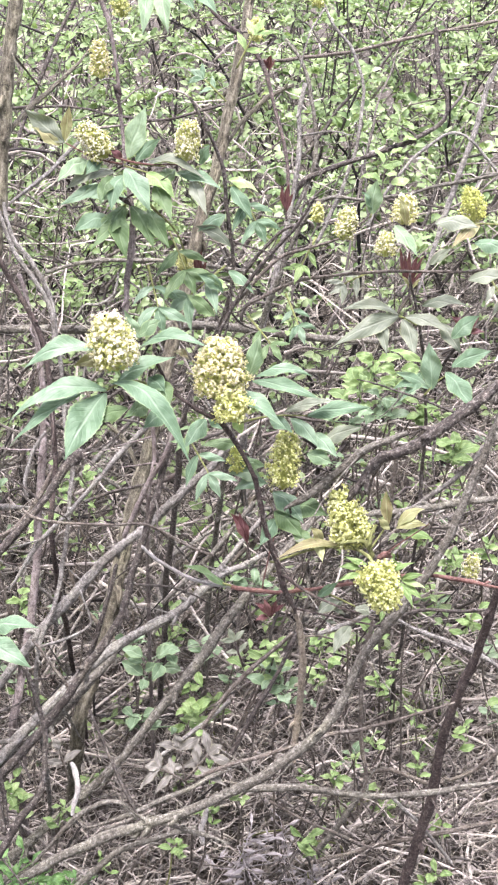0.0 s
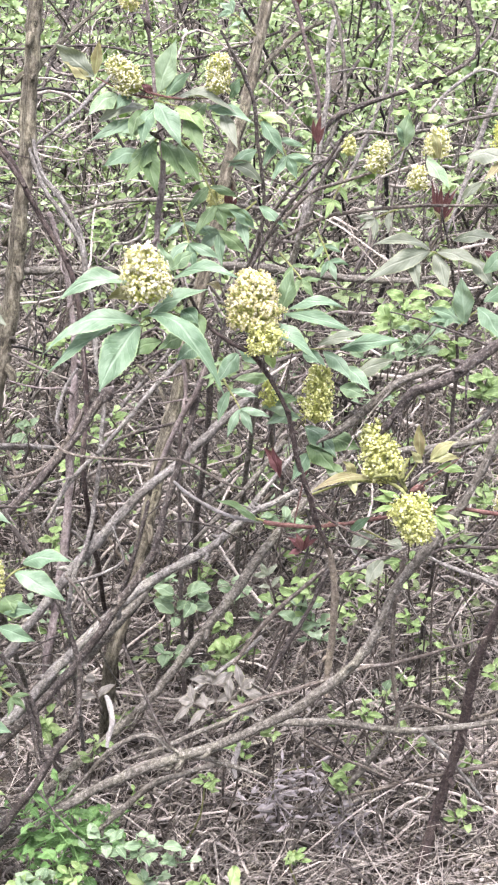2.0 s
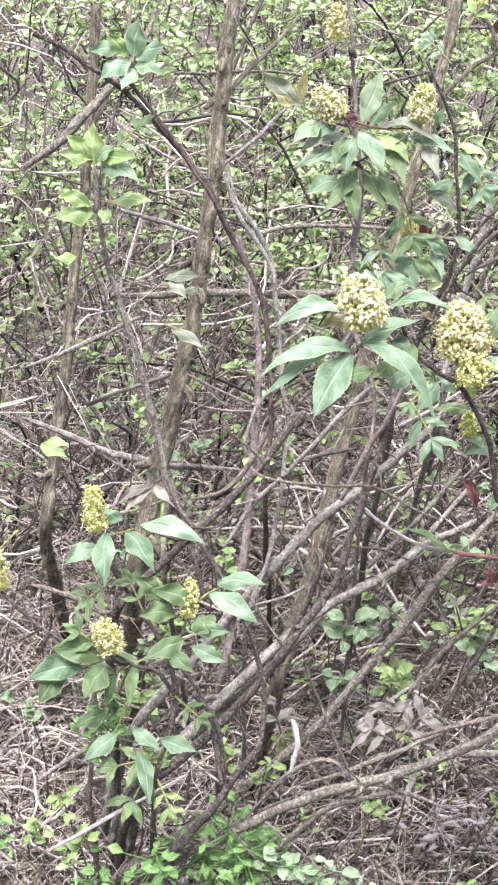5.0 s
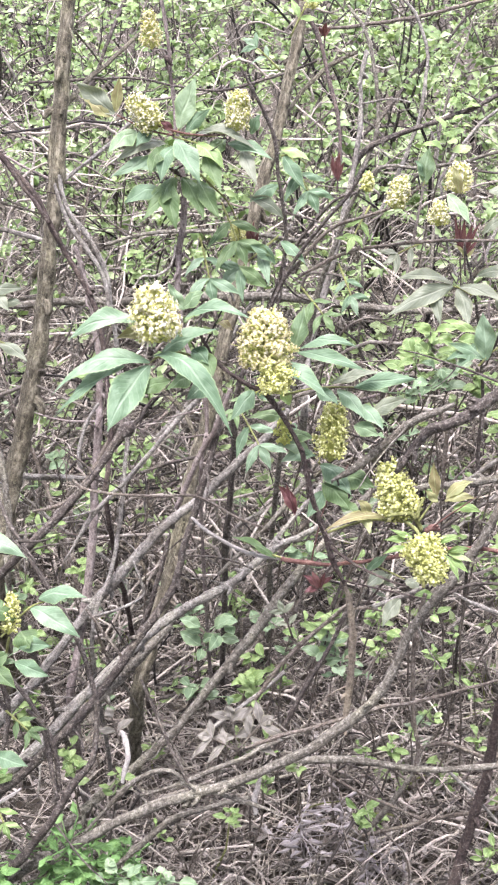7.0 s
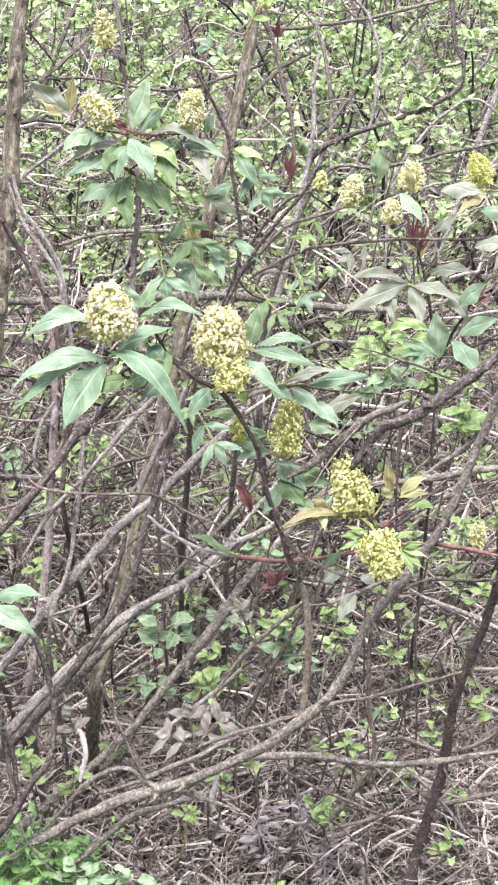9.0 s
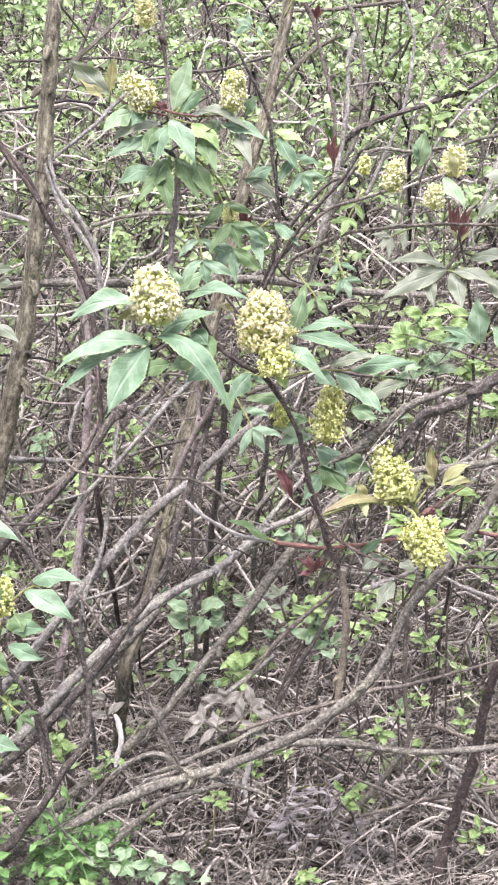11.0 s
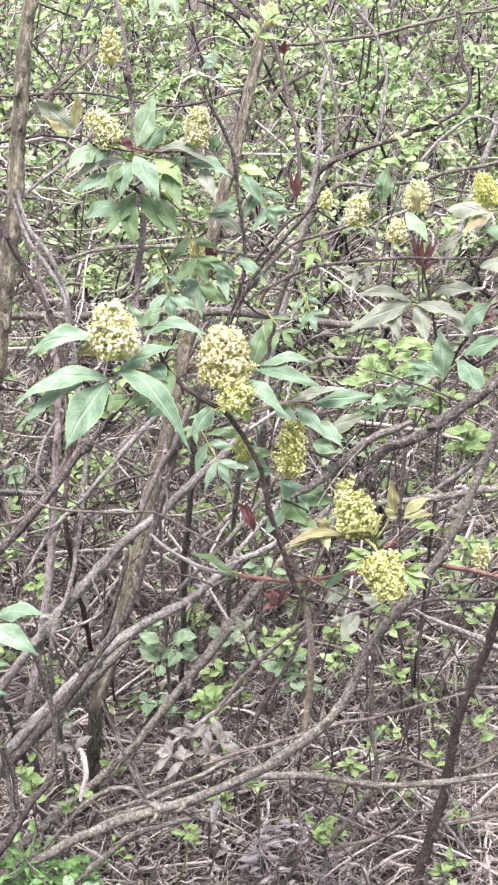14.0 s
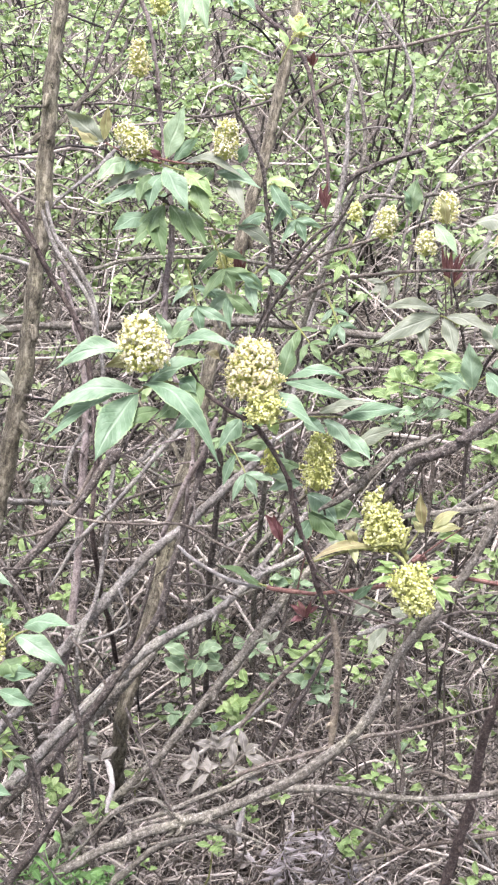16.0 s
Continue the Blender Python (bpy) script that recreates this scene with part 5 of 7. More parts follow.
branch(bush, "branch", "grey", [(-0.462, 1.644, 0.957, 0.0025), (-0.457, 1.629, 0.910, 0.0035), (-0.448, 1.615, 0.865, 0.0033), (-0.432, 1.599, 0.813, 0.0038), (-0.415, 1.582, 0.760, 0.0040), (-0.400, 1.567, 0.711, 0.0043), (-0.382, 1.547, 0.647, 0.0043), (-0.371, 1.531, 0.600, 0.0041), (-0.369, 1.513, 0.545, 0.0036), (-0.372, 1.490, 0.476, 0.0036), (-0.372, 1.615, 0.223, 0.0039), (-0.372, 1.740, -0.030, 0.0042)], knots=3)
branch(bush, "branch", "dark", [(-0.357, 1.437, 0.650, 0.0014), (-0.334, 1.394, 0.622, 0.0027), (-0.298, 1.355, 0.601, 0.0009)])
branch(bush, "twig", "dark", [(-0.336, 1.315, 0.472, 0.0027), (-0.311, 1.302, 0.446, 0.0030), (-0.294, 1.289, 0.420, 0.0030), (-0.283, 1.268, 0.380, 0.0030), (-0.277, 1.251, 0.348, 0.0027)])
branch(bush, "branch", "pale", [(-0.305, 1.681, 0.946, 0.0019), (-0.287, 1.659, 0.904, 0.0026), (-0.262, 1.642, 0.870, 0.0029), (-0.242, 1.624, 0.837, 0.0029), (-0.235, 1.602, 0.794, 0.0029)])
branch(bush, "branch", "brown", [(-0.568, 1.578, 0.397, 0.0023), (-0.518, 1.589, 0.375, 0.0047), (-0.474, 1.594, 0.348, 0.0042), (-0.430, 1.603, 0.329, 0.0011)], knots=2)
branch(bush, "branch", "brown", [(-0.439, 1.382, 0.458, 0.0022), (-0.445, 1.374, 0.384, 0.0029), (-0.452, 1.365, 0.304, 0.0032), (-0.459, 1.354, 0.222, 0.0036), (-0.459, 1.379, 0.096, 0.0039), (-0.459, 1.404, -0.030, 0.0042)], knots=0)
branch(bush, "branch", "pale", [(-0.439, 1.800, 0.703, 0.0018), (-0.494, 1.791, 0.676, 0.0035), (-0.558, 1.783, 0.650, 0.0035), (-0.606, 1.778, 0.632, 0.0011)])
branch(bush, "branch", "pale", [(-0.477, 1.886, 0.833, 0.0029), (-0.414, 1.887, 0.815, 0.0036), (-0.347, 1.887, 0.792, 0.0029)])
branch(bush, "twig", "white", [(-0.317, 1.246, 0.365, 0.0012), (-0.380, 1.231, 0.330, 0.0018), (-0.439, 1.216, 0.293, 0.0021), (-0.478, 1.207, 0.273, 0.0021)], "pale dry straw stalk")
branch(bush, "twig", "white", [(-0.326, 1.250, 0.353, 0.0010), (-0.362, 1.245, 0.331, 0.0015), (-0.406, 1.240, 0.304, 0.0016), (-0.450, 1.235, 0.274, 0.0014)], "pale dry stalk")
branch(bush, "twig", "pale", [(-0.506, 1.298, 0.300, 0.0025), (-0.453, 1.316, 0.333, 0.0028), (-0.402, 1.327, 0.351, 0.0019)])

# flowers and leaves of the main elder
flower_cluster(elder, (-0.130, 1.285, 0.902), (-0.141, 1.303, 0.958), 0.054, CREAM, 0.9, 1, 215, label="open cream-white flower cluster")
flower_cluster(elder, (-0.032, 1.329, 0.850), (-0.026, 1.352, 0.913), 0.062, IVORY, 0.75, 3, 280, label="large cream and yellow-green flower cluster")
flower_cluster(elder, (-0.015, 1.311, 0.834), (-0.022, 1.321, 0.870), 0.043, YELLOW, 0.35, 4, 120, label="green-yellow budding flower cluster")
flower_cluster(elder, (0.036, 1.346, 0.737), (0.042, 1.368, 0.801), 0.041, YELLOW, 0.55, 5, 170, label="yellow flower cluster on a side shoot")
flower_cluster(elder, (-0.013, 1.361, 0.749), (-0.014, 1.367, 0.780), 0.024, BUDS, 0.2, 6, 50, label="small green-yellow bud cluster")
flower_cluster(elder, (0.115, 1.332, 0.670), (0.097, 1.355, 0.737), 0.050, YELLOW, 0.6, 7, 210, label="yellow-green flower cluster")
flower_cluster(elder, (0.129, 1.268, 0.693), (0.146, 1.237, 0.650), 0.049, YELLOW, 0.6, 8, 190, label="nodding yellow-green flower cluster")
flower_cluster(elder, (0.250, 1.385, 0.603), (0.258, 1.389, 0.631), 0.027, CREAM, 0.6, 9, 60, label="small cream flower cluster")
branch(elder, "stem", "green", [(0.115, 1.333, 0.672, 0.0020), (0.126, 1.299, 0.682, 0.0019), (0.132, 1.271, 0.688, 0.0016)], "green flower stalk")
branch(elder, "stem", "green", [(0.024, 1.349, 0.645, 0.0014), (0.074, 1.342, 0.666, 0.0014), (0.110, 1.334, 0.673, 0.0017)], "green flower stalk")
f = leaf_stalk(elder, [(-0.131, 1.294, 0.883), (-0.136, 1.293, 0.882), (-0.142, 1.291, 0.878)], "green", label="broad drooping green leaf")
leaflet(f, "elder", (-0.148, 1.309, 0.913), (-0.221, 1.283, 0.906), 0.025, 0.2, 15)
leaflet(f, "elder", (-0.142, 1.291, 0.878), (-0.237, 1.257, 0.858), 0.027, 0.26, 10)
leaflet(f, "elder", (-0.168, 1.288, 0.876), (-0.235, 1.247, 0.838), 0.022, 0.12, 25)
leaflet(f, "elder", (-0.143, 1.289, 0.876), (-0.179, 1.227, 0.833), 0.036, 0.03, -10)
leaflet(f, "elder", (-0.140, 1.294, 0.883), (-0.057, 1.229, 0.827), 0.028, 0.3, -25)
leaflet(f, "deep", (-0.121, 1.283, 0.862), (-0.158, 1.259, 0.855), 0.019, 0.05, 0)
leaflet(f, "deep", (-0.100, 1.288, 0.869), (-0.124, 1.263, 0.861), 0.019, 0.05, 0)
f = leaf_stalk(elder, [(-0.102, 1.311, 0.877), (-0.116, 1.312, 0.880), (-0.130, 1.312, 0.881)], "green")
leaflet(f, "elder", (-0.133, 1.311, 0.879), (-0.073, 1.309, 0.907), 0.024, 0.1, -10)
leaflet(f, "elder", (-0.109, 1.328, 0.911), (-0.041, 1.314, 0.915), 0.019, 0.22, -15)
leaflet(f, "bluish", (-0.110, 1.332, 0.918), (-0.125, 1.329, 0.950), 0.017, 0.05, 10)
leaflet(f, "bluish", (-0.111, 1.333, 0.920), (-0.088, 1.325, 0.940), 0.019, 0.05, 0)
leaflet(f, "olive", (-0.061, 1.324, 0.899), (-0.076, 1.311, 0.911), 0.011, 0.2, 0)
leaflet(f, "olive", (-0.139, 1.320, 0.897), (-0.176, 1.301, 0.900), 0.017, 0.05, 0)
leaflet(f, "deep", (-0.090, 1.312, 0.879), (-0.079, 1.286, 0.864), 0.020, 0.08, 0)
leaflet(f, "elder", (-0.102, 1.314, 0.882), (-0.084, 1.292, 0.876), 0.019, 0.1, 10)
leaflet(f, "elder", (-0.085, 1.298, 0.852), (-0.106, 1.274, 0.844), 0.020, 0.1, 0)
branch(elder, "stem", "brown", [(-0.069, 1.324, 0.862, 0.0013), (-0.086, 1.317, 0.869, 0.0013), (-0.102, 1.311, 0.877, 0.0010)])
f = leaf_stalk(elder, [(-0.017, 1.330, 0.834), (-0.009, 1.340, 0.852), (-0.002, 1.348, 0.866)], "green")
leaflet(f, "bluish", (-0.002, 1.348, 0.866), (0.011, 1.354, 0.913), 0.020, 0.04, 10)
leaflet(f, "elder", (0.005, 1.349, 0.867), (0.065, 1.336, 0.874), 0.016, 0.2, -20)
leaflet(f, "elder", (0.003, 1.347, 0.864), (0.073, 1.325, 0.853), 0.017, 0.1, -5)
leaflet(f, "elder", (-0.018, 1.342, 0.857), (0.039, 1.309, 0.826), 0.023, 0.1, -10)
f = leaf_stalk(elder, [(-0.012, 1.357, 0.811), (0.023, 1.362, 0.817), (0.062, 1.363, 0.817)], "green")
leaflet(f, "elder", (0.062, 1.363, 0.817), (0.128, 1.354, 0.830), 0.021, 0.05, -5)
leaflet(f, "grey", (0.038, 1.365, 0.821), (0.091, 1.356, 0.838), 0.015, 0.1, 0)
leaflet(f, "elder", (0.044, 1.361, 0.815), (0.073, 1.332, 0.794), 0.019, 0.1, -10)
leaflet(f, "grey", (0.076, 1.349, 0.789), (0.119, 1.344, 0.812), 0.018, 0.1, 0)
leaflet(f, "bluish", (0.062, 1.345, 0.781), (0.088, 1.325, 0.779), 0.018, 0.06, 10)
leaflet(f, "elder", (0.023, 1.361, 0.815), (0.046, 1.338, 0.808), 0.018, 0.08, 0)
leaflet(f, "elder", (0.070, 1.355, 0.800), (0.093, 1.328, 0.784), 0.018, 0.1, 0)
f = leaf_stalk(elder, [(-0.013, 1.396, 0.776), (-0.027, 1.394, 0.772), (-0.039, 1.392, 0.771)], "green")
leaflet(f, "elder", (-0.048, 1.404, 0.794), (-0.071, 1.373, 0.773), 0.022, 0.1, 0)
leaflet(f, "deep", (-0.013, 1.392, 0.769), (-0.053, 1.375, 0.775), 0.016, 0.15, 0)
leaflet(f, "elder", (-0.002, 1.389, 0.762), (-0.019, 1.361, 0.746), 0.017, 0.08, 0)
leaflet(f, "bluish", (0.014, 1.374, 0.731), (-0.022, 1.362, 0.748), 0.020, 0.15, 0)
leaflet(f, "elder", (-0.027, 1.400, 0.784), (-0.051, 1.392, 0.808), 0.016, 0.08, 0)
leaflet(f, "fresh", (-0.008, 1.398, 0.779), (-0.020, 1.392, 0.805), 0.014, 0.08, 0)
f = leaf_stalk(elder, [(0.023, 1.370, 0.724), (0.032, 1.366, 0.715), (0.044, 1.363, 0.708)], "green")
leaflet(f, "elder", (0.026, 1.369, 0.722), (0.059, 1.340, 0.699), 0.026, 0.12, -10)
leaflet(f, "deep", (0.047, 1.363, 0.708), (0.085, 1.344, 0.706), 0.026, 0.15, -5)
leaflet(f, "deep", (0.028, 1.360, 0.703), (0.058, 1.332, 0.684), 0.026, 0.1, 0)
leaflet(f, "elder", (0.021, 1.373, 0.729), (-0.017, 1.354, 0.732), 0.020, 0.12, 10)
leaflet(f, "deep", (0.019, 1.382, 0.746), (-0.017, 1.367, 0.756), 0.016, 0.1, 15)
leaflet(f, "elder", (0.029, 1.356, 0.696), (0.011, 1.326, 0.678), 0.018, 0.08, 0)
leaflet(f, "deep", (0.047, 1.351, 0.685), (0.072, 1.327, 0.675), 0.017, 0.08, 0)
f = leaf_stalk(elder, [(0.125, 1.329, 0.674), (0.102, 1.330, 0.678), (0.072, 1.331, 0.681)], "green", label="young yellowish leaf")
leaflet(f, "olive", (0.097, 1.330, 0.677), (0.030, 1.306, 0.674), 0.012, 0.16, 0)
leaflet(f, "olive", (0.080, 1.330, 0.679), (0.065, 1.323, 0.703), 0.013, 0.05, 5)
leaflet(f, "olive", (0.072, 1.331, 0.682), (0.079, 1.306, 0.670), 0.011, 0.08, 0)
leaflet(f, "grey", (0.066, 1.330, 0.680), (0.047, 1.316, 0.692), 0.010, 0.05, 0)
f = leaf_stalk(elder, [(0.131, 1.315, 0.682), (0.140, 1.321, 0.693), (0.148, 1.326, 0.704)], "green", label="young yellowish leaf")
leaflet(f, "olive", (0.150, 1.327, 0.705), (0.146, 1.329, 0.745), 0.013, 0.05, 0)
leaflet(f, "olive", (0.160, 1.327, 0.704), (0.187, 1.321, 0.727), 0.014, 0.15, 0)
leaflet(f, "olive", (0.158, 1.325, 0.701), (0.190, 1.313, 0.711), 0.012, 0.15, 0)
leaflet(f, "olive", (0.152, 1.325, 0.700), (0.137, 1.315, 0.720), 0.010, 0.05, 0)
leaflet(f, "fresh", (0.167, 1.323, 0.695), (0.196, 1.306, 0.698), 0.012, 0.1, 0)
branch(elder, "stem", "green", [(0.132, 1.317, 0.669, 0.0025), (0.127, 1.320, 0.679, 0.0028), (0.120, 1.321, 0.686, 0.0025), (0.098, 1.315, 0.687, 0.0019)], "thick green flower stalk")
branch(elder, "stem", "green", [(0.128, 1.316, 0.685, 0.0025), (0.130, 1.321, 0.695, 0.0022), (0.136, 1.326, 0.703, 0.0019)], "thick green flower stalk")
branch(elder, "bud", "red", [(0.138, 1.302, 0.676, 0.0025), (0.143, 1.303, 0.678, 0.0041), (0.150, 1.304, 0.680, 0.0010)], "pinkish swollen bud")
f = leaf_stalk(elder, [(0.132, 1.267, 0.691), (0.152, 1.264, 0.686), (0.161, 1.259, 0.675)], "green")
leaflet(f, "fresh", (0.159, 1.259, 0.676), (0.183, 1.241, 0.677), 0.008, 0.1, 0)
leaflet(f, "fresh", (0.159, 1.260, 0.678), (0.180, 1.247, 0.690), 0.008, 0.1, 0)
leaflet(f, "fresh", (0.161, 1.258, 0.672), (0.179, 1.236, 0.667), 0.008, 0.1, 0)
leaflet(f, "fresh", (0.155, 1.259, 0.675), (0.169, 1.232, 0.659), 0.008, 0.1, 0)
leaflet(f, "fresh", (0.146, 1.264, 0.684), (0.171, 1.253, 0.701), 0.007, 0.1, 0)
leaflet(f, "fresh", (0.117, 1.264, 0.686), (0.092, 1.251, 0.697), 0.008, 0.05, 0)
leaflet(f, "fresh", (0.120, 1.262, 0.680), (0.091, 1.244, 0.684), 0.007, 0.05, 0)
leaflet(f, "fresh", (0.123, 1.267, 0.691), (0.098, 1.256, 0.707), 0.007, 0.05, 0)
f = leaf_stalk(elder, [(-0.000, 1.334, 0.656), (-0.000, 1.338, 0.664), (-0.002, 1.341, 0.671)], "purple", label="folded dark red young leaf")
leaflet(f, "red", (-0.002, 1.342, 0.672), (-0.020, 1.342, 0.710), 0.015, 0.05, 20)
leaflet(f, "red", (-0.002, 1.343, 0.673), (-0.011, 1.343, 0.712), 0.011, 0.05, -30)
f = leaf_stalk(elder, [(0.037, 1.348, 0.605), (0.028, 1.341, 0.591), (0.023, 1.336, 0.581)], "purple", label="dark red young leaf")
leaflet(f, "red", (0.023, 1.336, 0.581), (0.006, 1.329, 0.604), 0.008, 0.08, 0)
leaflet(f, "red", (0.023, 1.336, 0.581), (0.016, 1.331, 0.609), 0.008, 0.08, 0)
leaflet(f, "red", (0.025, 1.336, 0.581), (0.031, 1.330, 0.608), 0.006, 0.08, 0)
leaflet(f, "red", (0.022, 1.336, 0.580), (0.007, 1.320, 0.586), 0.008, 0.08, 0)
leaflet(f, "red", (0.025, 1.338, 0.585), (0.040, 1.328, 0.603), 0.006, 0.08, 0)
f = leaf_stalk(elder, [(0.076, 1.357, 0.605), (0.101, 1.352, 0.595), (0.120, 1.348, 0.587)], "green")
leaflet(f, "grey", (0.101, 1.351, 0.592), (0.075, 1.330, 0.587), 0.017, 0.08, 0)
leaflet(f, "grey", (0.120, 1.348, 0.587), (0.135, 1.330, 0.587), 0.015, 0.08, 0)
leaflet(f, "grey", (0.114, 1.339, 0.567), (0.094, 1.310, 0.548), 0.019, 0.1, 0)
leaflet(f, "elder", (0.076, 1.352, 0.595), (0.100, 1.346, 0.621), 0.011, 0.08, 0)
f = leaf_stalk(elder, [(-0.020, 1.373, 0.599), (-0.033, 1.375, 0.603), (-0.058, 1.381, 0.615)], "green")
leaflet(f, "deep", (-0.026, 1.373, 0.598), (-0.076, 1.369, 0.629), 0.017, 0.02, 30)

# leaves of the shrub behind
leaf_fan(elder3, "deep", (-0.095, 1.624, 0.938), (-0.064, 1.575, 0.877), 2, 1.1, 0, "green", 0.15, 1, 0.34)
leaf_fan(elder3, "elder", (-0.028, 1.622, 0.896), (-0.095, 1.580, 0.847), 2, 1.0, 0, "green", 0.15, 2, 0.34)
leaf_fan(elder3, "elder", (-0.120, 1.598, 0.905), (-0.100, 1.547, 0.839), 2, 1.0, 0, "green", 0.15, 3, 0.34)
leaf_fan(elder3, "elder", (-0.014, 1.664, 0.982), (0.020, 1.618, 0.926), 2, 1.0, 0, "green", 0.15, 4, 0.34)
leaf_fan(elder3, "elder", (-0.028, 1.743, 1.066), (-0.073, 1.744, 1.107), 2, 0.9, 0, "green", 0.15, 5, 0.34)
leaf_fan(elder3, "fresh", (-0.015, 1.761, 1.103), (0.020, 1.771, 1.162), 2, 0.9, 0, "green", 0.15, 6, 0.34)
leaf_fan(elder3, "elder", (0.044, 1.607, 0.866), (0.067, 1.565, 0.817), 2, 0.8, 0, "green", 0.15, 7, 0.34)
leaf_fan(elder3, "deep", (-0.001, 1.596, 0.841), (0.040, 1.556, 0.799), 2, 0.9, 0, "green", 0.15, 8, 0.34)
leaf_fan(elder, "elder", (-0.073, 1.487, 0.735), (-0.033, 1.440, 0.678), 2, 0.9, 0, "green", 0.15, 9, 0.34)
leaf_fan(elder, "deep", (-0.053, 1.480, 0.760), (-0.085, 1.448, 0.732), 2, 0.8, 0, "green", 0.15, 10, 0.34)
leaf_fan(elder4, "fresh", (0.080, 1.621, 0.932), (0.053, 1.581, 0.889), 2, 0.8, 0, "green", 0.15, 11, 0.34)
leaf_fan(elder4, "grey", (0.285, 1.619, 0.890), (0.312, 1.580, 0.847), 2, 1.0, 0, "green", 0.15, 12, 0.34)
leaf_fan(elder4, "grey", (0.149, 1.619, 0.890), (0.094, 1.591, 0.872), 2, 1.0, 0, "green", 0.15, 13, 0.34)
flower_cluster(elder3, (-0.161, 1.587, 1.037), (-0.192, 1.596, 1.074), 0.039, CREAM, 0.7, 10, 170, label="cream flower cluster tinged pink")
flower_cluster(elder3, (-0.072, 1.594, 1.031), (-0.066, 1.607, 1.078), 0.036, CREAM, 0.6, 11, 130, label="cream flower cluster")
flower_cluster(elder3, (-0.169, 1.635, 1.116), (-0.173, 1.647, 1.160), 0.028, IVORY, 0.6, 12, 110, label="yellow flower cluster")
flower_cluster(elder3, (-0.146, 1.666, 1.179), (-0.147, 1.671, 1.210), 0.026, YELLOW, 0.6, 13, 70, label="yellow flower cluster")
flower_cluster(elder3, (-0.077, 1.643, 0.881), (-0.079, 1.648, 0.909), 0.026, YELLOW, 0.4, 14, 70, label="small yellow flower cluster")
flower_cluster(elder3, (0.010, 1.845, 1.119), (0.006, 1.850, 1.150), 0.026, YELLOW, 0.6, 15, 60, label="small yellow flower cluster")
flower_cluster(elder3, (0.090, 1.863, 1.158), (0.087, 1.869, 1.188), 0.025, YELLOW, 0.6, 16, 50, label="small yellow flower cluster")
flower_cluster(elder3, (0.075, 1.530, 0.978), (0.079, 1.532, 1.001), 0.019, YELLOW, 0.5, 17, 50, label="small yellow flower cluster")
flower_cluster(elder4, (0.108, 1.570, 0.945), (0.118, 1.579, 0.983), 0.030, CREAM, 0.6, 18, 110, label="cream flower cluster")
flower_cluster(elder4, (0.157, 1.562, 0.927), (0.159, 1.567, 0.957), 0.027, CREAM, 0.6, 19, 90, label="yellow flower cluster")
flower_cluster(elder4, (0.180, 1.603, 0.953), (0.187, 1.611, 0.989), 0.037, CREAM, 0.7, 20, 120, label="cream flower cluster")
flower_cluster(elder4, (0.262, 1.586, 0.960), (0.255, 1.596, 1.002), 0.034, BUDS, 0.35, 21, 120, label="green-yellow flower cluster")
branch(elder3, "stem", "green", [(-0.076, 1.636, 0.886, 0.0010), (-0.079, 1.631, 0.915, 0.0010), (-0.093, 1.622, 0.946, 0.0012), (-0.118, 1.608, 0.977, 0.0014), (-0.136, 1.598, 1.001, 0.0017)])
branch(elder3, "stem", "red", [(-0.161, 1.588, 1.039, 0.0009), (-0.139, 1.589, 1.031, 0.0014), (-0.111, 1.594, 1.027, 0.0010), (-0.079, 1.601, 1.026, 0.0006)], "reddish leaf base")
f = leaf_stalk(elder3, [(-0.145, 1.596, 1.027), (-0.175, 1.598, 1.033), (-0.210, 1.605, 1.049)], "red")
leaflet(f, "grey", (-0.212, 1.605, 1.050), (-0.254, 1.604, 1.088), 0.027, 0.05, -20)
leaflet(f, "olive", (-0.217, 1.603, 1.047), (-0.246, 1.595, 1.070), 0.017, 0.05, 0)
leaflet(f, "olive", (-0.211, 1.606, 1.052), (-0.204, 1.608, 1.091), 0.014, 0.03, 20)
leaflet(f, "bluish", (-0.187, 1.597, 1.032), (-0.217, 1.568, 1.015), 0.026, 0.1, 0)
leaflet(f, "elder", (-0.169, 1.596, 1.029), (-0.185, 1.572, 1.021), 0.018, 0.08, 0)
f = leaf_stalk(elder3, [(-0.143, 1.591, 1.029), (-0.139, 1.593, 1.033), (-0.137, 1.595, 1.035)], "green")
leaflet(f, "bluish", (-0.138, 1.594, 1.034), (-0.117, 1.605, 1.091), 0.028, 0.03, 0)
leaflet(f, "red", (-0.144, 1.591, 1.029), (-0.158, 1.581, 1.047), 0.010, 0.08, 0)
leaflet(f, "elder", (-0.130, 1.593, 1.031), (-0.100, 1.589, 1.058), 0.017, 0.03, 20)
f = leaf_stalk(elder3, [(-0.143, 1.590, 1.027), (-0.130, 1.589, 1.023), (-0.114, 1.587, 1.019)], "green")
leaflet(f, "elder", (-0.141, 1.588, 1.024), (-0.111, 1.549, 0.984), 0.029, 0.1, -10)
leaflet(f, "fresh", (-0.117, 1.587, 1.019), (-0.083, 1.557, 0.996), 0.023, 0.1, -10)
leaflet(f, "elder", (-0.144, 1.585, 1.017), (-0.156, 1.549, 0.986), 0.023, 0.1, 10)
leaflet(f, "deep", (-0.155, 1.584, 1.016), (-0.168, 1.551, 0.992), 0.020, 0.1, 0)
leaflet(f, "deep", (-0.107, 1.582, 1.008), (-0.087, 1.545, 0.974), 0.022, 0.1, 0)
f = leaf_stalk(elder3, [(-0.138, 1.608, 1.024), (-0.122, 1.608, 1.023), (-0.096, 1.608, 1.021)], "green")
leaflet(f, "grey", (-0.122, 1.608, 1.023), (-0.048, 1.585, 1.010), 0.022, 0.2, -20)
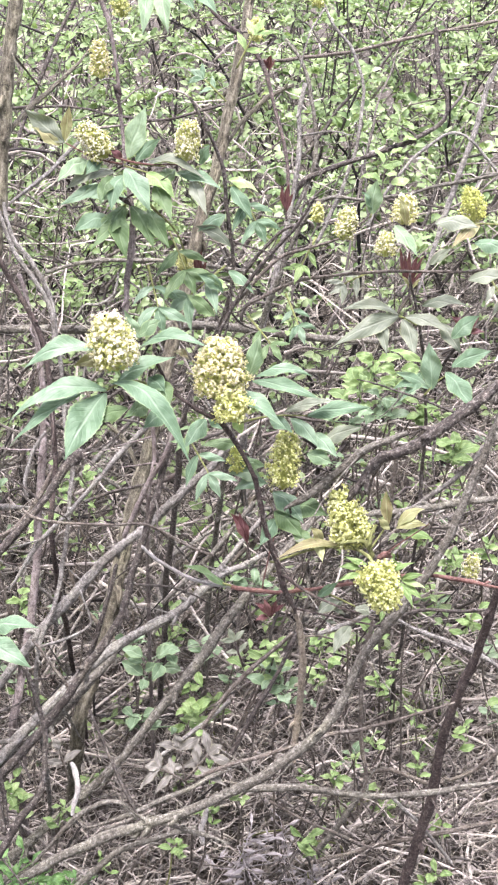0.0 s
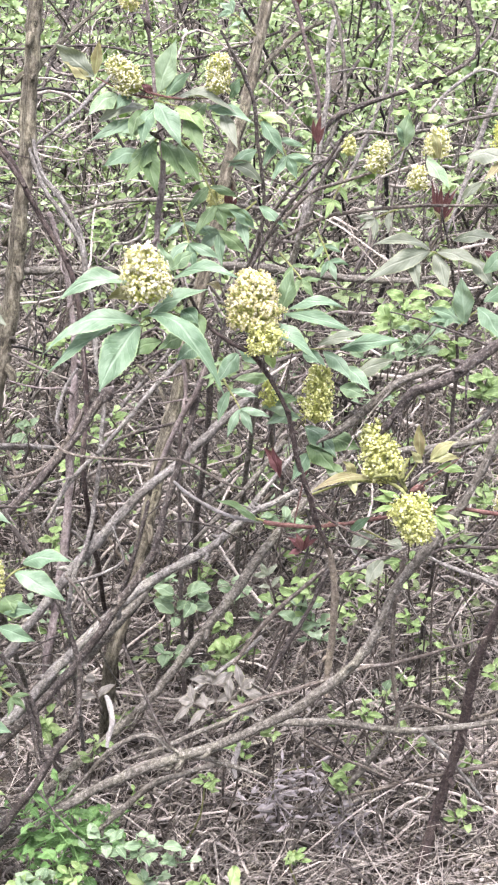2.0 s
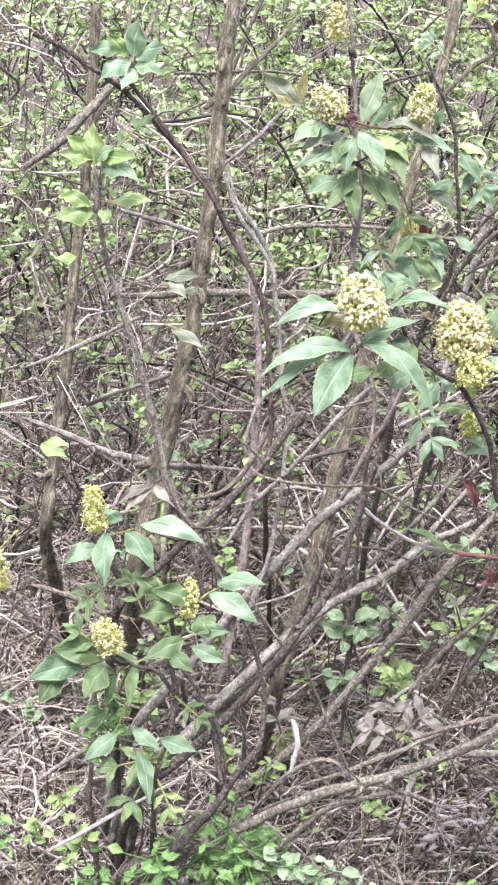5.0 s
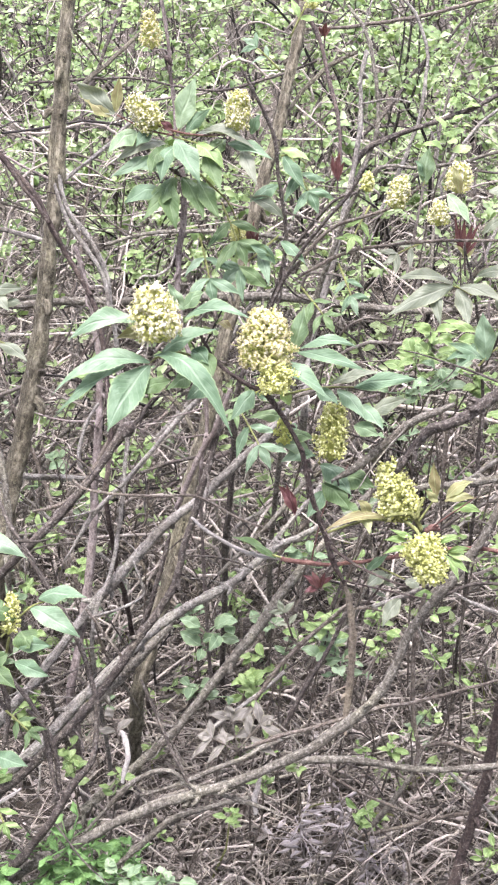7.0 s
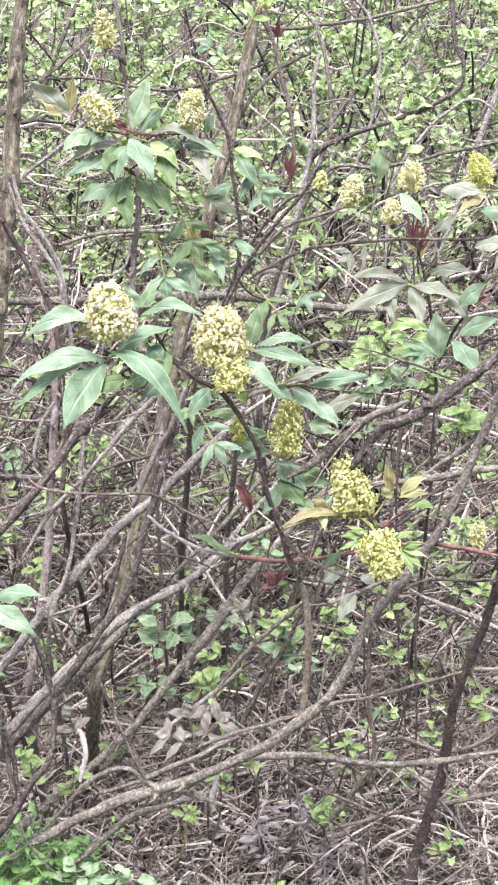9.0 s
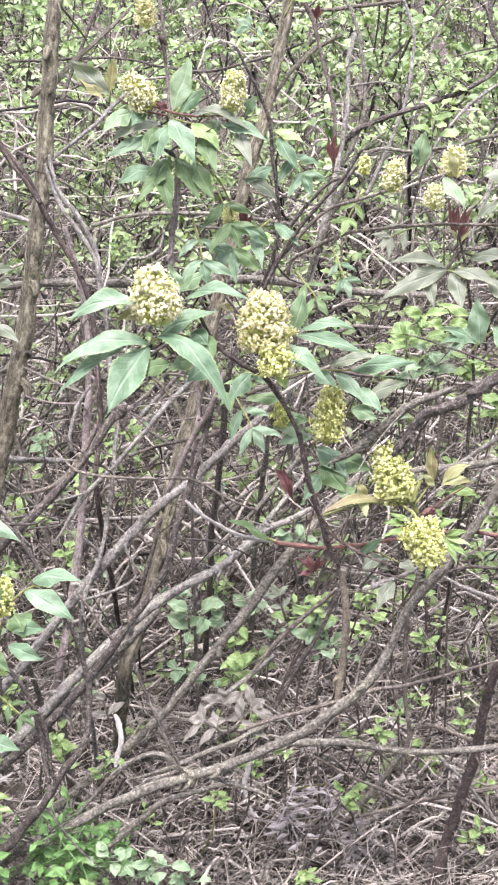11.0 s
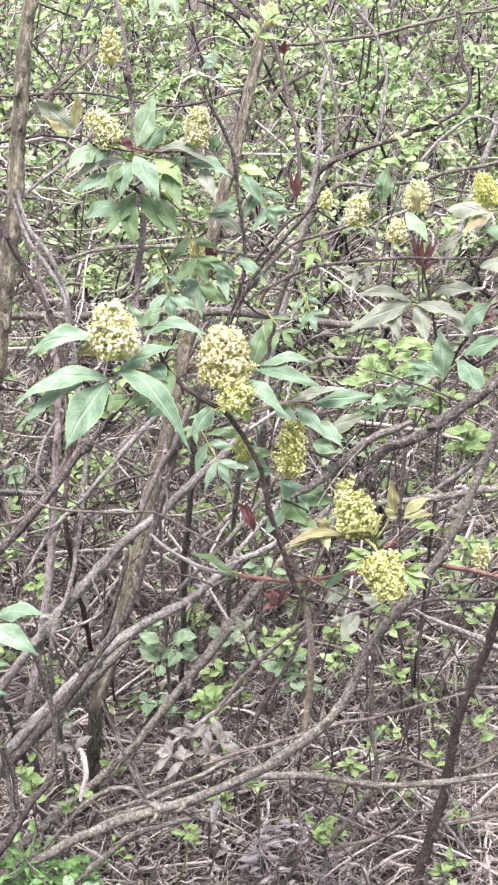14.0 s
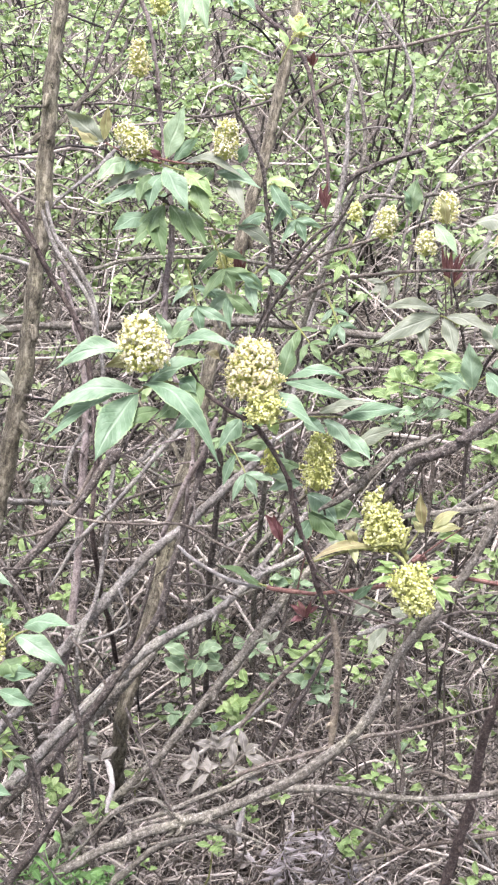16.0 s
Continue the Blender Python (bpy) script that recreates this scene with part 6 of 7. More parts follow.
leaflet(f, "grey", (-0.066, 1.604, 1.010), (-0.048, 1.567, 0.975), 0.018, 0.1, 10)
leaflet(f, "elder", (-0.083, 1.605, 1.014), (-0.030, 1.581, 1.001), 0.019, 0.12, 0)
leaflet(f, "elder", (-0.057, 1.611, 1.023), (-0.044, 1.605, 1.047), 0.018, 0.1, 0)
leaflet(f, "deep", (-0.086, 1.607, 1.018), (-0.101, 1.579, 1.002), 0.019, 0.08, 0)
leaflet(f, "grey", (-0.102, 1.605, 1.016), (-0.120, 1.578, 1.002), 0.018, 0.08, 0)
leaflet(f, "grey", (-0.154, 1.602, 1.015), (-0.209, 1.575, 1.003), 0.021, 0.1, 0)
leaflet(f, "elder", (-0.160, 1.597, 1.004), (-0.216, 1.566, 0.987), 0.019, 0.1, 0)
f = leaf_stalk(elder3, [(-0.141, 1.589, 0.983), (-0.154, 1.583, 0.971), (-0.164, 1.579, 0.962)], "green")
leaflet(f, "deep", (-0.143, 1.588, 0.980), (-0.182, 1.548, 0.939), 0.027, 0.12, 0)
leaflet(f, "deep", (-0.151, 1.586, 0.977), (-0.140, 1.544, 0.930), 0.025, 0.1, 10)
leaflet(f, "elder", (-0.161, 1.582, 0.968), (-0.201, 1.558, 0.959), 0.025, 0.1, 0)
leaflet(f, "deep", (-0.136, 1.588, 0.980), (-0.109, 1.550, 0.941), 0.024, 0.1, 0)
leaflet(f, "elder", (-0.148, 1.592, 0.989), (-0.194, 1.575, 0.993), 0.022, 0.1, 0)
leaflet(f, "deep", (-0.117, 1.586, 0.976), (-0.091, 1.550, 0.941), 0.022, 0.1, 0)
f = leaf_stalk(elder3, [(-0.124, 1.689, 1.207), (-0.116, 1.689, 1.207), (-0.101, 1.689, 1.207)], "green")
leaflet(f, "bluish", (-0.118, 1.690, 1.210), (-0.121, 1.648, 1.162), 0.019, 0.1, 0)
leaflet(f, "bluish", (-0.101, 1.690, 1.210), (-0.092, 1.649, 1.164), 0.021, 0.1, 0)
leaflet(f, "elder", (-0.085, 1.690, 1.210), (-0.062, 1.660, 1.187), 0.017, 0.08, 0)
leaflet(f, "elder", (-0.062, 1.689, 1.207), (-0.036, 1.658, 1.184), 0.016, 0.08, 0)
f = leaf_stalk(elder3, [(-0.024, 1.647, 0.987), (-0.007, 1.647, 0.987), (0.006, 1.643, 0.977)], "green")
leaflet(f, "fresh", (-0.024, 1.651, 0.994), (0.011, 1.628, 0.985), 0.015, 0.08, 0)
leaflet(f, "elder", (-0.021, 1.647, 0.987), (0.005, 1.613, 0.955), 0.019, 0.08, 0)
leaflet(f, "elder", (-0.028, 1.633, 0.956), (-0.061, 1.607, 0.943), 0.018, 0.1, 0)
leaflet(f, "grey", (-0.021, 1.615, 0.920), (-0.064, 1.610, 0.949), 0.018, 0.08, 0)
leaflet(f, "elder", (-0.031, 1.591, 0.872), (-0.061, 1.586, 0.898), 0.018, 0.08, 0)
leaflet(f, "deep", (-0.041, 1.580, 0.847), (-0.074, 1.575, 0.877), 0.019, 0.08, 0)
leaflet(f, "elder", (-0.024, 1.603, 0.896), (0.006, 1.575, 0.877), 0.016, 0.08, 0)
f = leaf_stalk(elder3, [(0.043, 1.568, 0.968), (0.043, 1.572, 0.975), (0.043, 1.574, 0.979)], "purple", label="dark red unfolding shoot")
leaflet(f, "red", (0.043, 1.574, 0.979), (0.037, 1.570, 1.011), 0.007, 0.08, 0)
leaflet(f, "red", (0.043, 1.574, 0.979), (0.046, 1.571, 1.013), 0.007, 0.08, 0)
leaflet(f, "red", (0.043, 1.573, 0.977), (0.051, 1.566, 1.002), 0.006, 0.08, 0)
f = leaf_stalk(elder3, [(-0.059, 1.610, 0.871), (-0.059, 1.613, 0.878), (-0.059, 1.616, 0.883)], "purple", label="dark red unfolding shoot")
leaflet(f, "red", (-0.059, 1.616, 0.883), (-0.065, 1.613, 0.916), 0.007, 0.08, 0)
leaflet(f, "red", (-0.059, 1.616, 0.883), (-0.056, 1.614, 0.919), 0.007, 0.08, 0)
leaflet(f, "red", (-0.059, 1.615, 0.880), (-0.050, 1.608, 0.907), 0.006, 0.08, 0)
f = leaf_stalk(elder3, [(0.025, 1.806, 1.079), (0.025, 1.810, 1.087), (0.025, 1.812, 1.092)], "purple", label="dark red unfolding shoot")
leaflet(f, "red", (0.025, 1.812, 1.092), (0.018, 1.802, 1.109), 0.008, 0.08, 0)
leaflet(f, "red", (0.025, 1.812, 1.092), (0.028, 1.803, 1.111), 0.008, 0.08, 0)
leaflet(f, "red", (0.025, 1.811, 1.089), (0.033, 1.800, 1.105), 0.006, 0.08, 0)
f = leaf_stalk(elder4, [(0.194, 1.599, 0.853), (0.193, 1.607, 0.868), (0.193, 1.612, 0.877)], "purple", label="dark red unfolding shoot")
leaflet(f, "red", (0.191, 1.612, 0.877), (0.180, 1.617, 0.925), 0.006, 0.08, 0)
leaflet(f, "red", (0.191, 1.613, 0.880), (0.185, 1.613, 0.917), 0.005, 0.08, 0)
leaflet(f, "red", (0.193, 1.615, 0.883), (0.192, 1.614, 0.918), 0.006, 0.08, 0)
leaflet(f, "red", (0.194, 1.613, 0.880), (0.203, 1.613, 0.914), 0.006, 0.08, 0)
leaflet(f, "red", (0.195, 1.612, 0.877), (0.211, 1.613, 0.914), 0.005, 0.08, 0)
leaflet(f, "red", (0.194, 1.610, 0.874), (0.210, 1.605, 0.899), 0.005, 0.08, 0)
leaflet(f, "red", (0.191, 1.610, 0.873), (0.177, 1.605, 0.901), 0.005, 0.08, 0)
leaflet(f, "red", (0.193, 1.612, 0.878), (0.198, 1.610, 0.909), 0.005, 0.08, 0)
leaflet(f, "olive", (0.192, 1.609, 0.871), (0.181, 1.600, 0.891), 0.005, 0.08, 0)
leaflet(f, "olive", (0.195, 1.608, 0.870), (0.205, 1.599, 0.888), 0.005, 0.08, 0)
f = leaf_stalk(elder4, [(0.140, 1.582, 0.968), (0.143, 1.586, 0.977), (0.144, 1.590, 0.986)], "green")
leaflet(f, "bluish", (0.142, 1.583, 0.971), (0.147, 1.584, 1.012), 0.022, 0.08, 0)
leaflet(f, "elder", (0.143, 1.586, 0.976), (0.129, 1.578, 0.999), 0.016, 0.08, 0)
leaflet(f, "bluish", (0.169, 1.577, 0.960), (0.193, 1.545, 0.933), 0.020, 0.05, 0)
leaflet(f, "olive", (0.182, 1.577, 0.960), (0.171, 1.575, 0.994), 0.013, 0.08, 0)
f = leaf_stalk(elder4, [(0.297, 1.561, 0.965), (0.258, 1.562, 0.967), (0.225, 1.562, 0.966)], "green")
leaflet(f, "grey", (0.213, 1.562, 0.967), (0.261, 1.544, 0.967), 0.023, 0.1, 0)
leaflet(f, "olive", (0.264, 1.561, 0.965), (0.229, 1.533, 0.947), 0.016, 0.1, 0)
leaflet(f, "elder", (0.258, 1.553, 0.947), (0.297, 1.531, 0.941), 0.022, 0.08, 0)
leaflet(f, "grey", (0.206, 1.541, 0.924), (0.229, 1.533, 0.947), 0.013, 0.08, 0)
leaflet(f, "grey", (0.251, 1.534, 0.909), (0.297, 1.519, 0.918), 0.022, 0.08, 0)
f = leaf_stalk(elder4, [(0.201, 1.581, 0.835), (0.187, 1.584, 0.843), (0.179, 1.585, 0.845)], "green", label="dull greyish-green leaf")
leaflet(f, "grey", (0.179, 1.585, 0.845), (0.098, 1.549, 0.820), 0.025, 0.2, -15)
leaflet(f, "grey", (0.179, 1.586, 0.847), (0.110, 1.570, 0.859), 0.016, 0.12, 0)
leaflet(f, "grey", (0.184, 1.584, 0.842), (0.195, 1.546, 0.807), 0.021, 0.1, 0)
leaflet(f, "grey", (0.187, 1.585, 0.844), (0.239, 1.561, 0.832), 0.020, 0.15, 0)
leaflet(f, "grey", (0.154, 1.583, 0.844), (0.163, 1.546, 0.810), 0.017, 0.1, 0)
leaflet(f, "grey", (0.207, 1.592, 0.856), (0.260, 1.578, 0.861), 0.020, 0.15, 0)
leaflet(f, "grey", (0.227, 1.583, 0.838), (0.252, 1.550, 0.809), 0.020, 0.1, 0)
f = leaf_stalk(elder4, [(0.206, 1.515, 0.773), (0.218, 1.521, 0.785), (0.231, 1.525, 0.794)], "green")
leaflet(f, "elder", (0.215, 1.518, 0.779), (0.209, 1.526, 0.835), 0.027, 0.05, 0)
leaflet(f, "elder", (0.231, 1.527, 0.797), (0.261, 1.492, 0.765), 0.028, 0.08, -10)
leaflet(f, "elder", (0.238, 1.529, 0.803), (0.282, 1.522, 0.826), 0.023, 0.08, 0)
leaflet(f, "elder", (0.212, 1.518, 0.779), (0.170, 1.511, 0.804), 0.015, 0.08, 0)
leaflet(f, "elder", (0.208, 1.521, 0.785), (0.167, 1.502, 0.786), 0.015, 0.08, 0)
leaflet(f, "fresh", (0.202, 1.532, 0.809), (0.163, 1.522, 0.827), 0.015, 0.1, 0)
leaflet(f, "elder", (0.204, 1.527, 0.797), (0.177, 1.497, 0.774), 0.016, 0.1, 0)
leaflet(f, "elder", (0.238, 1.544, 0.833), (0.268, 1.540, 0.863), 0.023, 0.08, 0)
f = leaf_stalk(elder4, [(0.255, 1.571, 0.829), (0.262, 1.574, 0.835), (0.269, 1.575, 0.838)], "purple", label="dark red young leaf")
leaflet(f, "red", (0.259, 1.572, 0.832), (0.239, 1.564, 0.853), 0.012, 0.08, 0)
leaflet(f, "red", (0.259, 1.572, 0.832), (0.273, 1.563, 0.852), 0.012, 0.08, 0)
leaflet(f, "red", (0.262, 1.571, 0.829), (0.279, 1.555, 0.836), 0.011, 0.08, 0)

# the low elder with small flower heads beside the bush

elder5 = thing("elder_shrub", (-0.450, 1.251, 0.000), "low elder shrub with narrow cream flower heads", "shrub")
branch(elder5, "stem", "dark", [(-0.435, 1.351, 0.618, 0.0018), (-0.403, 1.334, 0.570, 0.0024), (-0.370, 1.320, 0.530, 0.0027), (-0.348, 1.307, 0.493, 0.0030), (-0.334, 1.290, 0.450, 0.0033), (-0.340, 1.270, 0.401, 0.0027), (-0.356, 1.248, 0.344, 0.0029), (-0.368, 1.288, 0.157, 0.0031), (-0.376, 1.328, -0.030, 0.0033)], knots=2)
branch(elder5, "stem", "dark", [(-0.404, 1.274, 0.507, 0.0017), (-0.380, 1.278, 0.489, 0.0021), (-0.355, 1.284, 0.478, 0.0024), (-0.335, 1.283, 0.447, 0.0027)])
branch(elder5, "stem", "green", [(-0.318, 1.280, 0.551, 0.0014), (-0.329, 1.287, 0.515, 0.0018), (-0.343, 1.294, 0.487, 0.0021)])
branch(elder5, "stem", "dark", [(-0.449, 1.571, 0.928, 0.0024), (-0.443, 1.612, 0.977, 0.0021), (-0.433, 1.657, 1.033, 0.0019), (-0.416, 1.699, 1.083, 0.0019), (-0.412, 1.736, 1.129, 0.0016)])
flower_cluster(elder5, (-0.422, 1.337, 0.627), (-0.432, 1.357, 0.683), 0.033, YELLOW, 0.6, 22, 120, label="narrow cream flower head")
flower_cluster(elder5, (-0.397, 1.267, 0.512), (-0.417, 1.278, 0.551), 0.039, IVORY, 0.6, 23, 140, label="cream flower head")
flower_cluster(elder5, (-0.318, 1.276, 0.557), (-0.310, 1.291, 0.604), 0.024, YELLOW, 0.6, 24, 90, label="narrow cream flower head")
f = leaf_stalk(elder5, [(-0.429, 1.338, 0.629), (-0.407, 1.337, 0.627), (-0.382, 1.341, 0.633)], "green")
leaflet(f, "elder", (-0.413, 1.338, 0.629), (-0.410, 1.295, 0.583), 0.028, 0.1, 0)
leaflet(f, "elder", (-0.391, 1.339, 0.630), (-0.355, 1.305, 0.599), 0.030, 0.1, -10)
leaflet(f, "elder", (-0.375, 1.343, 0.637), (-0.299, 1.321, 0.627), 0.027, 0.14, -10)
leaflet(f, "elder", (-0.419, 1.330, 0.613), (-0.457, 1.305, 0.605), 0.023, 0.08, 0)
leaflet(f, "elder", (-0.395, 1.345, 0.641), (-0.417, 1.336, 0.660), 0.016, 0.08, 0)
f = leaf_stalk(elder5, [(-0.326, 1.273, 0.555), (-0.296, 1.288, 0.583), (-0.277, 1.292, 0.590)], "green")
leaflet(f, "elder", (-0.284, 1.294, 0.593), (-0.227, 1.281, 0.603), 0.025, 0.12, -10)
leaflet(f, "elder", (-0.293, 1.289, 0.584), (-0.235, 1.261, 0.565), 0.027, 0.12, -10)
leaflet(f, "deep", (-0.308, 1.282, 0.572), (-0.356, 1.274, 0.595), 0.025, 0.1, 0)
leaflet(f, "deep", (-0.304, 1.276, 0.561), (-0.290, 1.254, 0.554), 0.031, 0.05, 0)
leaflet(f, "elder", (-0.310, 1.269, 0.547), (-0.266, 1.255, 0.556), 0.020, 0.1, 0)
leaflet(f, "deep", (-0.319, 1.264, 0.539), (-0.363, 1.238, 0.527), 0.027, 0.1, 0)
leaflet(f, "deep", (-0.329, 1.276, 0.561), (-0.368, 1.260, 0.570), 0.025, 0.1, 0)
leaflet(f, "deep", (-0.345, 1.284, 0.577), (-0.375, 1.280, 0.608), 0.021, 0.08, 0)
leaflet(f, "elder", (-0.310, 1.260, 0.531), (-0.268, 1.240, 0.527), 0.020, 0.08, 0)
leaflet(f, "deep", (-0.335, 1.258, 0.528), (-0.305, 1.233, 0.516), 0.021, 0.08, 0)
f = leaf_stalk(elder5, [(-0.404, 1.273, 0.504), (-0.429, 1.268, 0.495), (-0.454, 1.264, 0.489)], "green")
leaflet(f, "deep", (-0.413, 1.271, 0.501), (-0.470, 1.261, 0.521), 0.032, 0.1, 0)
leaflet(f, "deep", (-0.410, 1.268, 0.495), (-0.431, 1.236, 0.472), 0.032, 0.1, 0)
leaflet(f, "elder", (-0.435, 1.266, 0.492), (-0.494, 1.244, 0.491), 0.032, 0.1, 0)
leaflet(f, "deep", (-0.454, 1.261, 0.484), (-0.481, 1.232, 0.466), 0.028, 0.1, 0)
f = leaf_stalk(elder5, [(-0.388, 1.279, 0.441), (-0.400, 1.263, 0.412), (-0.413, 1.251, 0.389)], "green")
leaflet(f, "elder", (-0.400, 1.260, 0.407), (-0.435, 1.231, 0.389), 0.023, 0.08, 0)
leaflet(f, "elder", (-0.381, 1.264, 0.413), (-0.346, 1.239, 0.401), 0.019, 0.08, 0)
leaflet(f, "elder", (-0.348, 1.259, 0.402), (-0.305, 1.240, 0.402), 0.023, 0.08, 0)
leaflet(f, "elder", (-0.374, 1.252, 0.390), (-0.358, 1.209, 0.344), 0.021, 0.08, 0)
leaflet(f, "deep", (-0.414, 1.272, 0.429), (-0.449, 1.248, 0.423), 0.023, 0.08, 0)
f = leaf_stalk(elder5, [(-0.451, 1.578, 0.976), (-0.449, 1.582, 0.985), (-0.448, 1.585, 0.991)], "green", label="bright fresh green leaf")
leaflet(f, "fresh", (-0.449, 1.581, 0.982), (-0.449, 1.588, 1.032), 0.030, 0.05, 0)
leaflet(f, "fresh", (-0.448, 1.584, 0.988), (-0.396, 1.569, 0.995), 0.022, 0.08, 0)
leaflet(f, "fresh", (-0.451, 1.584, 0.988), (-0.487, 1.569, 0.998), 0.024, 0.08, 0)
leaflet(f, "bluish", (-0.441, 1.581, 0.982), (-0.392, 1.557, 0.970), 0.029, 0.1, 0)
leaflet(f, "fresh", (-0.454, 1.581, 0.982), (-0.481, 1.580, 1.018), 0.022, 0.08, 0)
leaflet(f, "bluish", (-0.448, 1.582, 0.985), (-0.422, 1.575, 1.007), 0.020, 0.08, 0)
f = leaf_stalk(elder5, [(-0.444, 1.586, 0.937), (-0.434, 1.586, 0.936), (-0.428, 1.585, 0.934)], "green")
leaflet(f, "fresh", (-0.431, 1.586, 0.936), (-0.380, 1.571, 0.942), 0.020, 0.08, 0)
leaflet(f, "fresh", (-0.454, 1.580, 0.925), (-0.497, 1.559, 0.924), 0.031, 0.1, 0)
leaflet(f, "fresh", (-0.457, 1.583, 0.931), (-0.491, 1.571, 0.947), 0.023, 0.08, 0)
leaflet(f, "fresh", (-0.437, 1.582, 0.928), (-0.437, 1.557, 0.919), 0.016, 0.08, 0)
leaflet(f, "fresh", (-0.472, 1.554, 0.878), (-0.496, 1.537, 0.882), 0.017, 0.08, 0)
f = leaf_stalk(elder5, [(-0.413, 1.673, 1.082), (-0.413, 1.676, 1.088), (-0.412, 1.679, 1.094)], "green")
leaflet(f, "elder", (-0.413, 1.676, 1.088), (-0.405, 1.680, 1.133), 0.029, 0.05, 0)
leaflet(f, "elder", (-0.410, 1.674, 1.085), (-0.371, 1.666, 1.104), 0.027, 0.08, 0)
leaflet(f, "elder", (-0.416, 1.673, 1.082), (-0.449, 1.645, 1.068), 0.029, 0.1, 0)
leaflet(f, "bluish", (-0.409, 1.671, 1.079), (-0.374, 1.649, 1.072), 0.024, 0.08, 0)
leaflet(f, "fresh", (-0.420, 1.676, 1.088), (-0.441, 1.670, 1.115), 0.024, 0.08, 0)
leaflet(f, "elder", (-0.413, 1.670, 1.076), (-0.423, 1.640, 1.057), 0.024, 0.08, 0)
leaflet(f, "elder", (-0.426, 1.677, 1.091), (-0.463, 1.660, 1.097), 0.024, 0.08, 0)
f = leaf_stalk(elder5, [(-0.489, 1.429, 0.696), (-0.495, 1.426, 0.690), (-0.502, 1.423, 0.684)], "green")
leaflet(f, "fresh", (-0.502, 1.427, 0.692), (-0.467, 1.406, 0.687), 0.020, 0.08, 0)
leaflet(f, "fresh", (-0.495, 1.429, 0.695), (-0.466, 1.412, 0.698), 0.016, 0.08, 0)
f = leaf_stalk(elder5, [(-0.364, 1.513, 0.812), (-0.347, 1.510, 0.806), (-0.337, 1.508, 0.802)], "green")
leaflet(f, "grey", (-0.354, 1.510, 0.806), (-0.315, 1.484, 0.793), 0.016, 0.08, 0)
leaflet(f, "grey", (-0.348, 1.531, 0.847), (-0.323, 1.516, 0.853), 0.013, 0.08, 0)
leaflet(f, "grey", (-0.365, 1.537, 0.859), (-0.320, 1.524, 0.868), 0.016, 0.08, 0)
leaflet(f, "grey", (-0.358, 1.537, 0.859), (-0.336, 1.511, 0.845), 0.016, 0.08, 0)
f = leaf_stalk(elder5, [(-0.355, 1.400, 0.670), (-0.362, 1.397, 0.664), (-0.371, 1.393, 0.659)], "brown", label="dull brown withered leaf")
leaflet(f, "dry", (-0.368, 1.393, 0.659), (-0.404, 1.369, 0.649), 0.013, 0.08, 0)
leaflet(f, "dry", (-0.368, 1.392, 0.656), (-0.397, 1.363, 0.638), 0.012, 0.08, 0)
leaflet(f, "dry", (-0.365, 1.394, 0.659), (-0.343, 1.370, 0.650), 0.013, 0.08, 0)
leaflet(f, "dry", (-0.368, 1.396, 0.664), (-0.363, 1.389, 0.687), 0.016, 0.08, 0)

# withered leaf sprays
leaf_fan(elder, "dry", (-0.075, 1.348, 0.334), (-0.088, 1.364, 0.406), 2, 1.15, 0, "brown", 0.4, 14, 0.34, label="withered greyish-brown leaf")
leaf_fan(elder, "dry", (-0.075, 1.344, 0.346), (-0.031, 1.351, 0.399), 2, 1.15, 0, "brown", 0.4, 15, 0.34, label="withered greyish-brown leaf")
leaf_fan(elder, "dry", (-0.075, 1.343, 0.343), (-0.125, 1.340, 0.375), 2, 1.15, 0, "brown", 0.4, 16, 0.34, label="withered greyish-brown leaf")
leaf_fan(elder, "dry", (-0.214, 1.326, 0.365), (-0.228, 1.334, 0.421), 1, 1.15, 0, "brown", 0.4, 17, 0.34, label="withered greyish-brown leaf")
leaf_fan(elder, "grey", (-0.007, 1.340, 0.512), (-0.023, 1.346, 0.562), 2, 0.8, 0, "purple", 0.15, 18, 0.34)
leaf_fan(elder, "grey", (0.077, 1.357, 0.547), (0.108, 1.360, 0.591), 2, 0.7, 0, "purple", 0.15, 19, 0.34)
leaf_fan(elder5, "deep", (-0.348, 1.307, 0.493), (-0.431, 1.270, 0.462), 2, 1.0, 0, "green", 0.15, 20, 0.34)
leaf_fan(elder5, "deep", (-0.370, 1.317, 0.532), (-0.395, 1.329, 0.592), 2, 0.9, 0, "green", 0.15, 21, 0.34)
leaf_fan(elder5, "deep", (-0.335, 1.283, 0.447), (-0.289, 1.253, 0.424), 2, 0.8, 0, "green", 0.15, 22, 0.34)
leaf_fan(elder5, "deep", (-0.349, 1.256, 0.379), (-0.424, 1.232, 0.372), 2, 0.9, 0, "green", 0.15, 23, 0.34)
leaf_fan(elder5, "fresh", (-0.352, 1.244, 0.356), (-0.326, 1.208, 0.322), 2, 0.9, 0, "green", 0.15, 24, 0.34)
leaf_fan(elder5, "deep", (-0.356, 1.263, 0.373), (-0.391, 1.212, 0.315), 2, 0.9, 0, "green", 0.15, 25, 0.34)
leaf_fan(elder5, "deep", (-0.404, 1.343, 0.564), (-0.452, 1.311, 0.541), 2, 0.9, 0, "green", 0.15, 26, 0.34)
leaf_fan(elder5, "deep", (-0.404, 1.274, 0.507), (-0.458, 1.276, 0.549), 2, 0.9, 0, "green", 0.15, 27, 0.34)
leaf_fan(elder5, "deep", (-0.446, 1.633, 0.971), (-0.385, 1.646, 1.029), 2, 0.8, 0, "green", 0.15, 28, 0.34)
leaf_fan(elder5, "deep", (-0.526, 1.379, 0.603), (-0.578, 1.333, 0.553), 2, 1.0, 0, "green", 0.15, 29, 0.34)
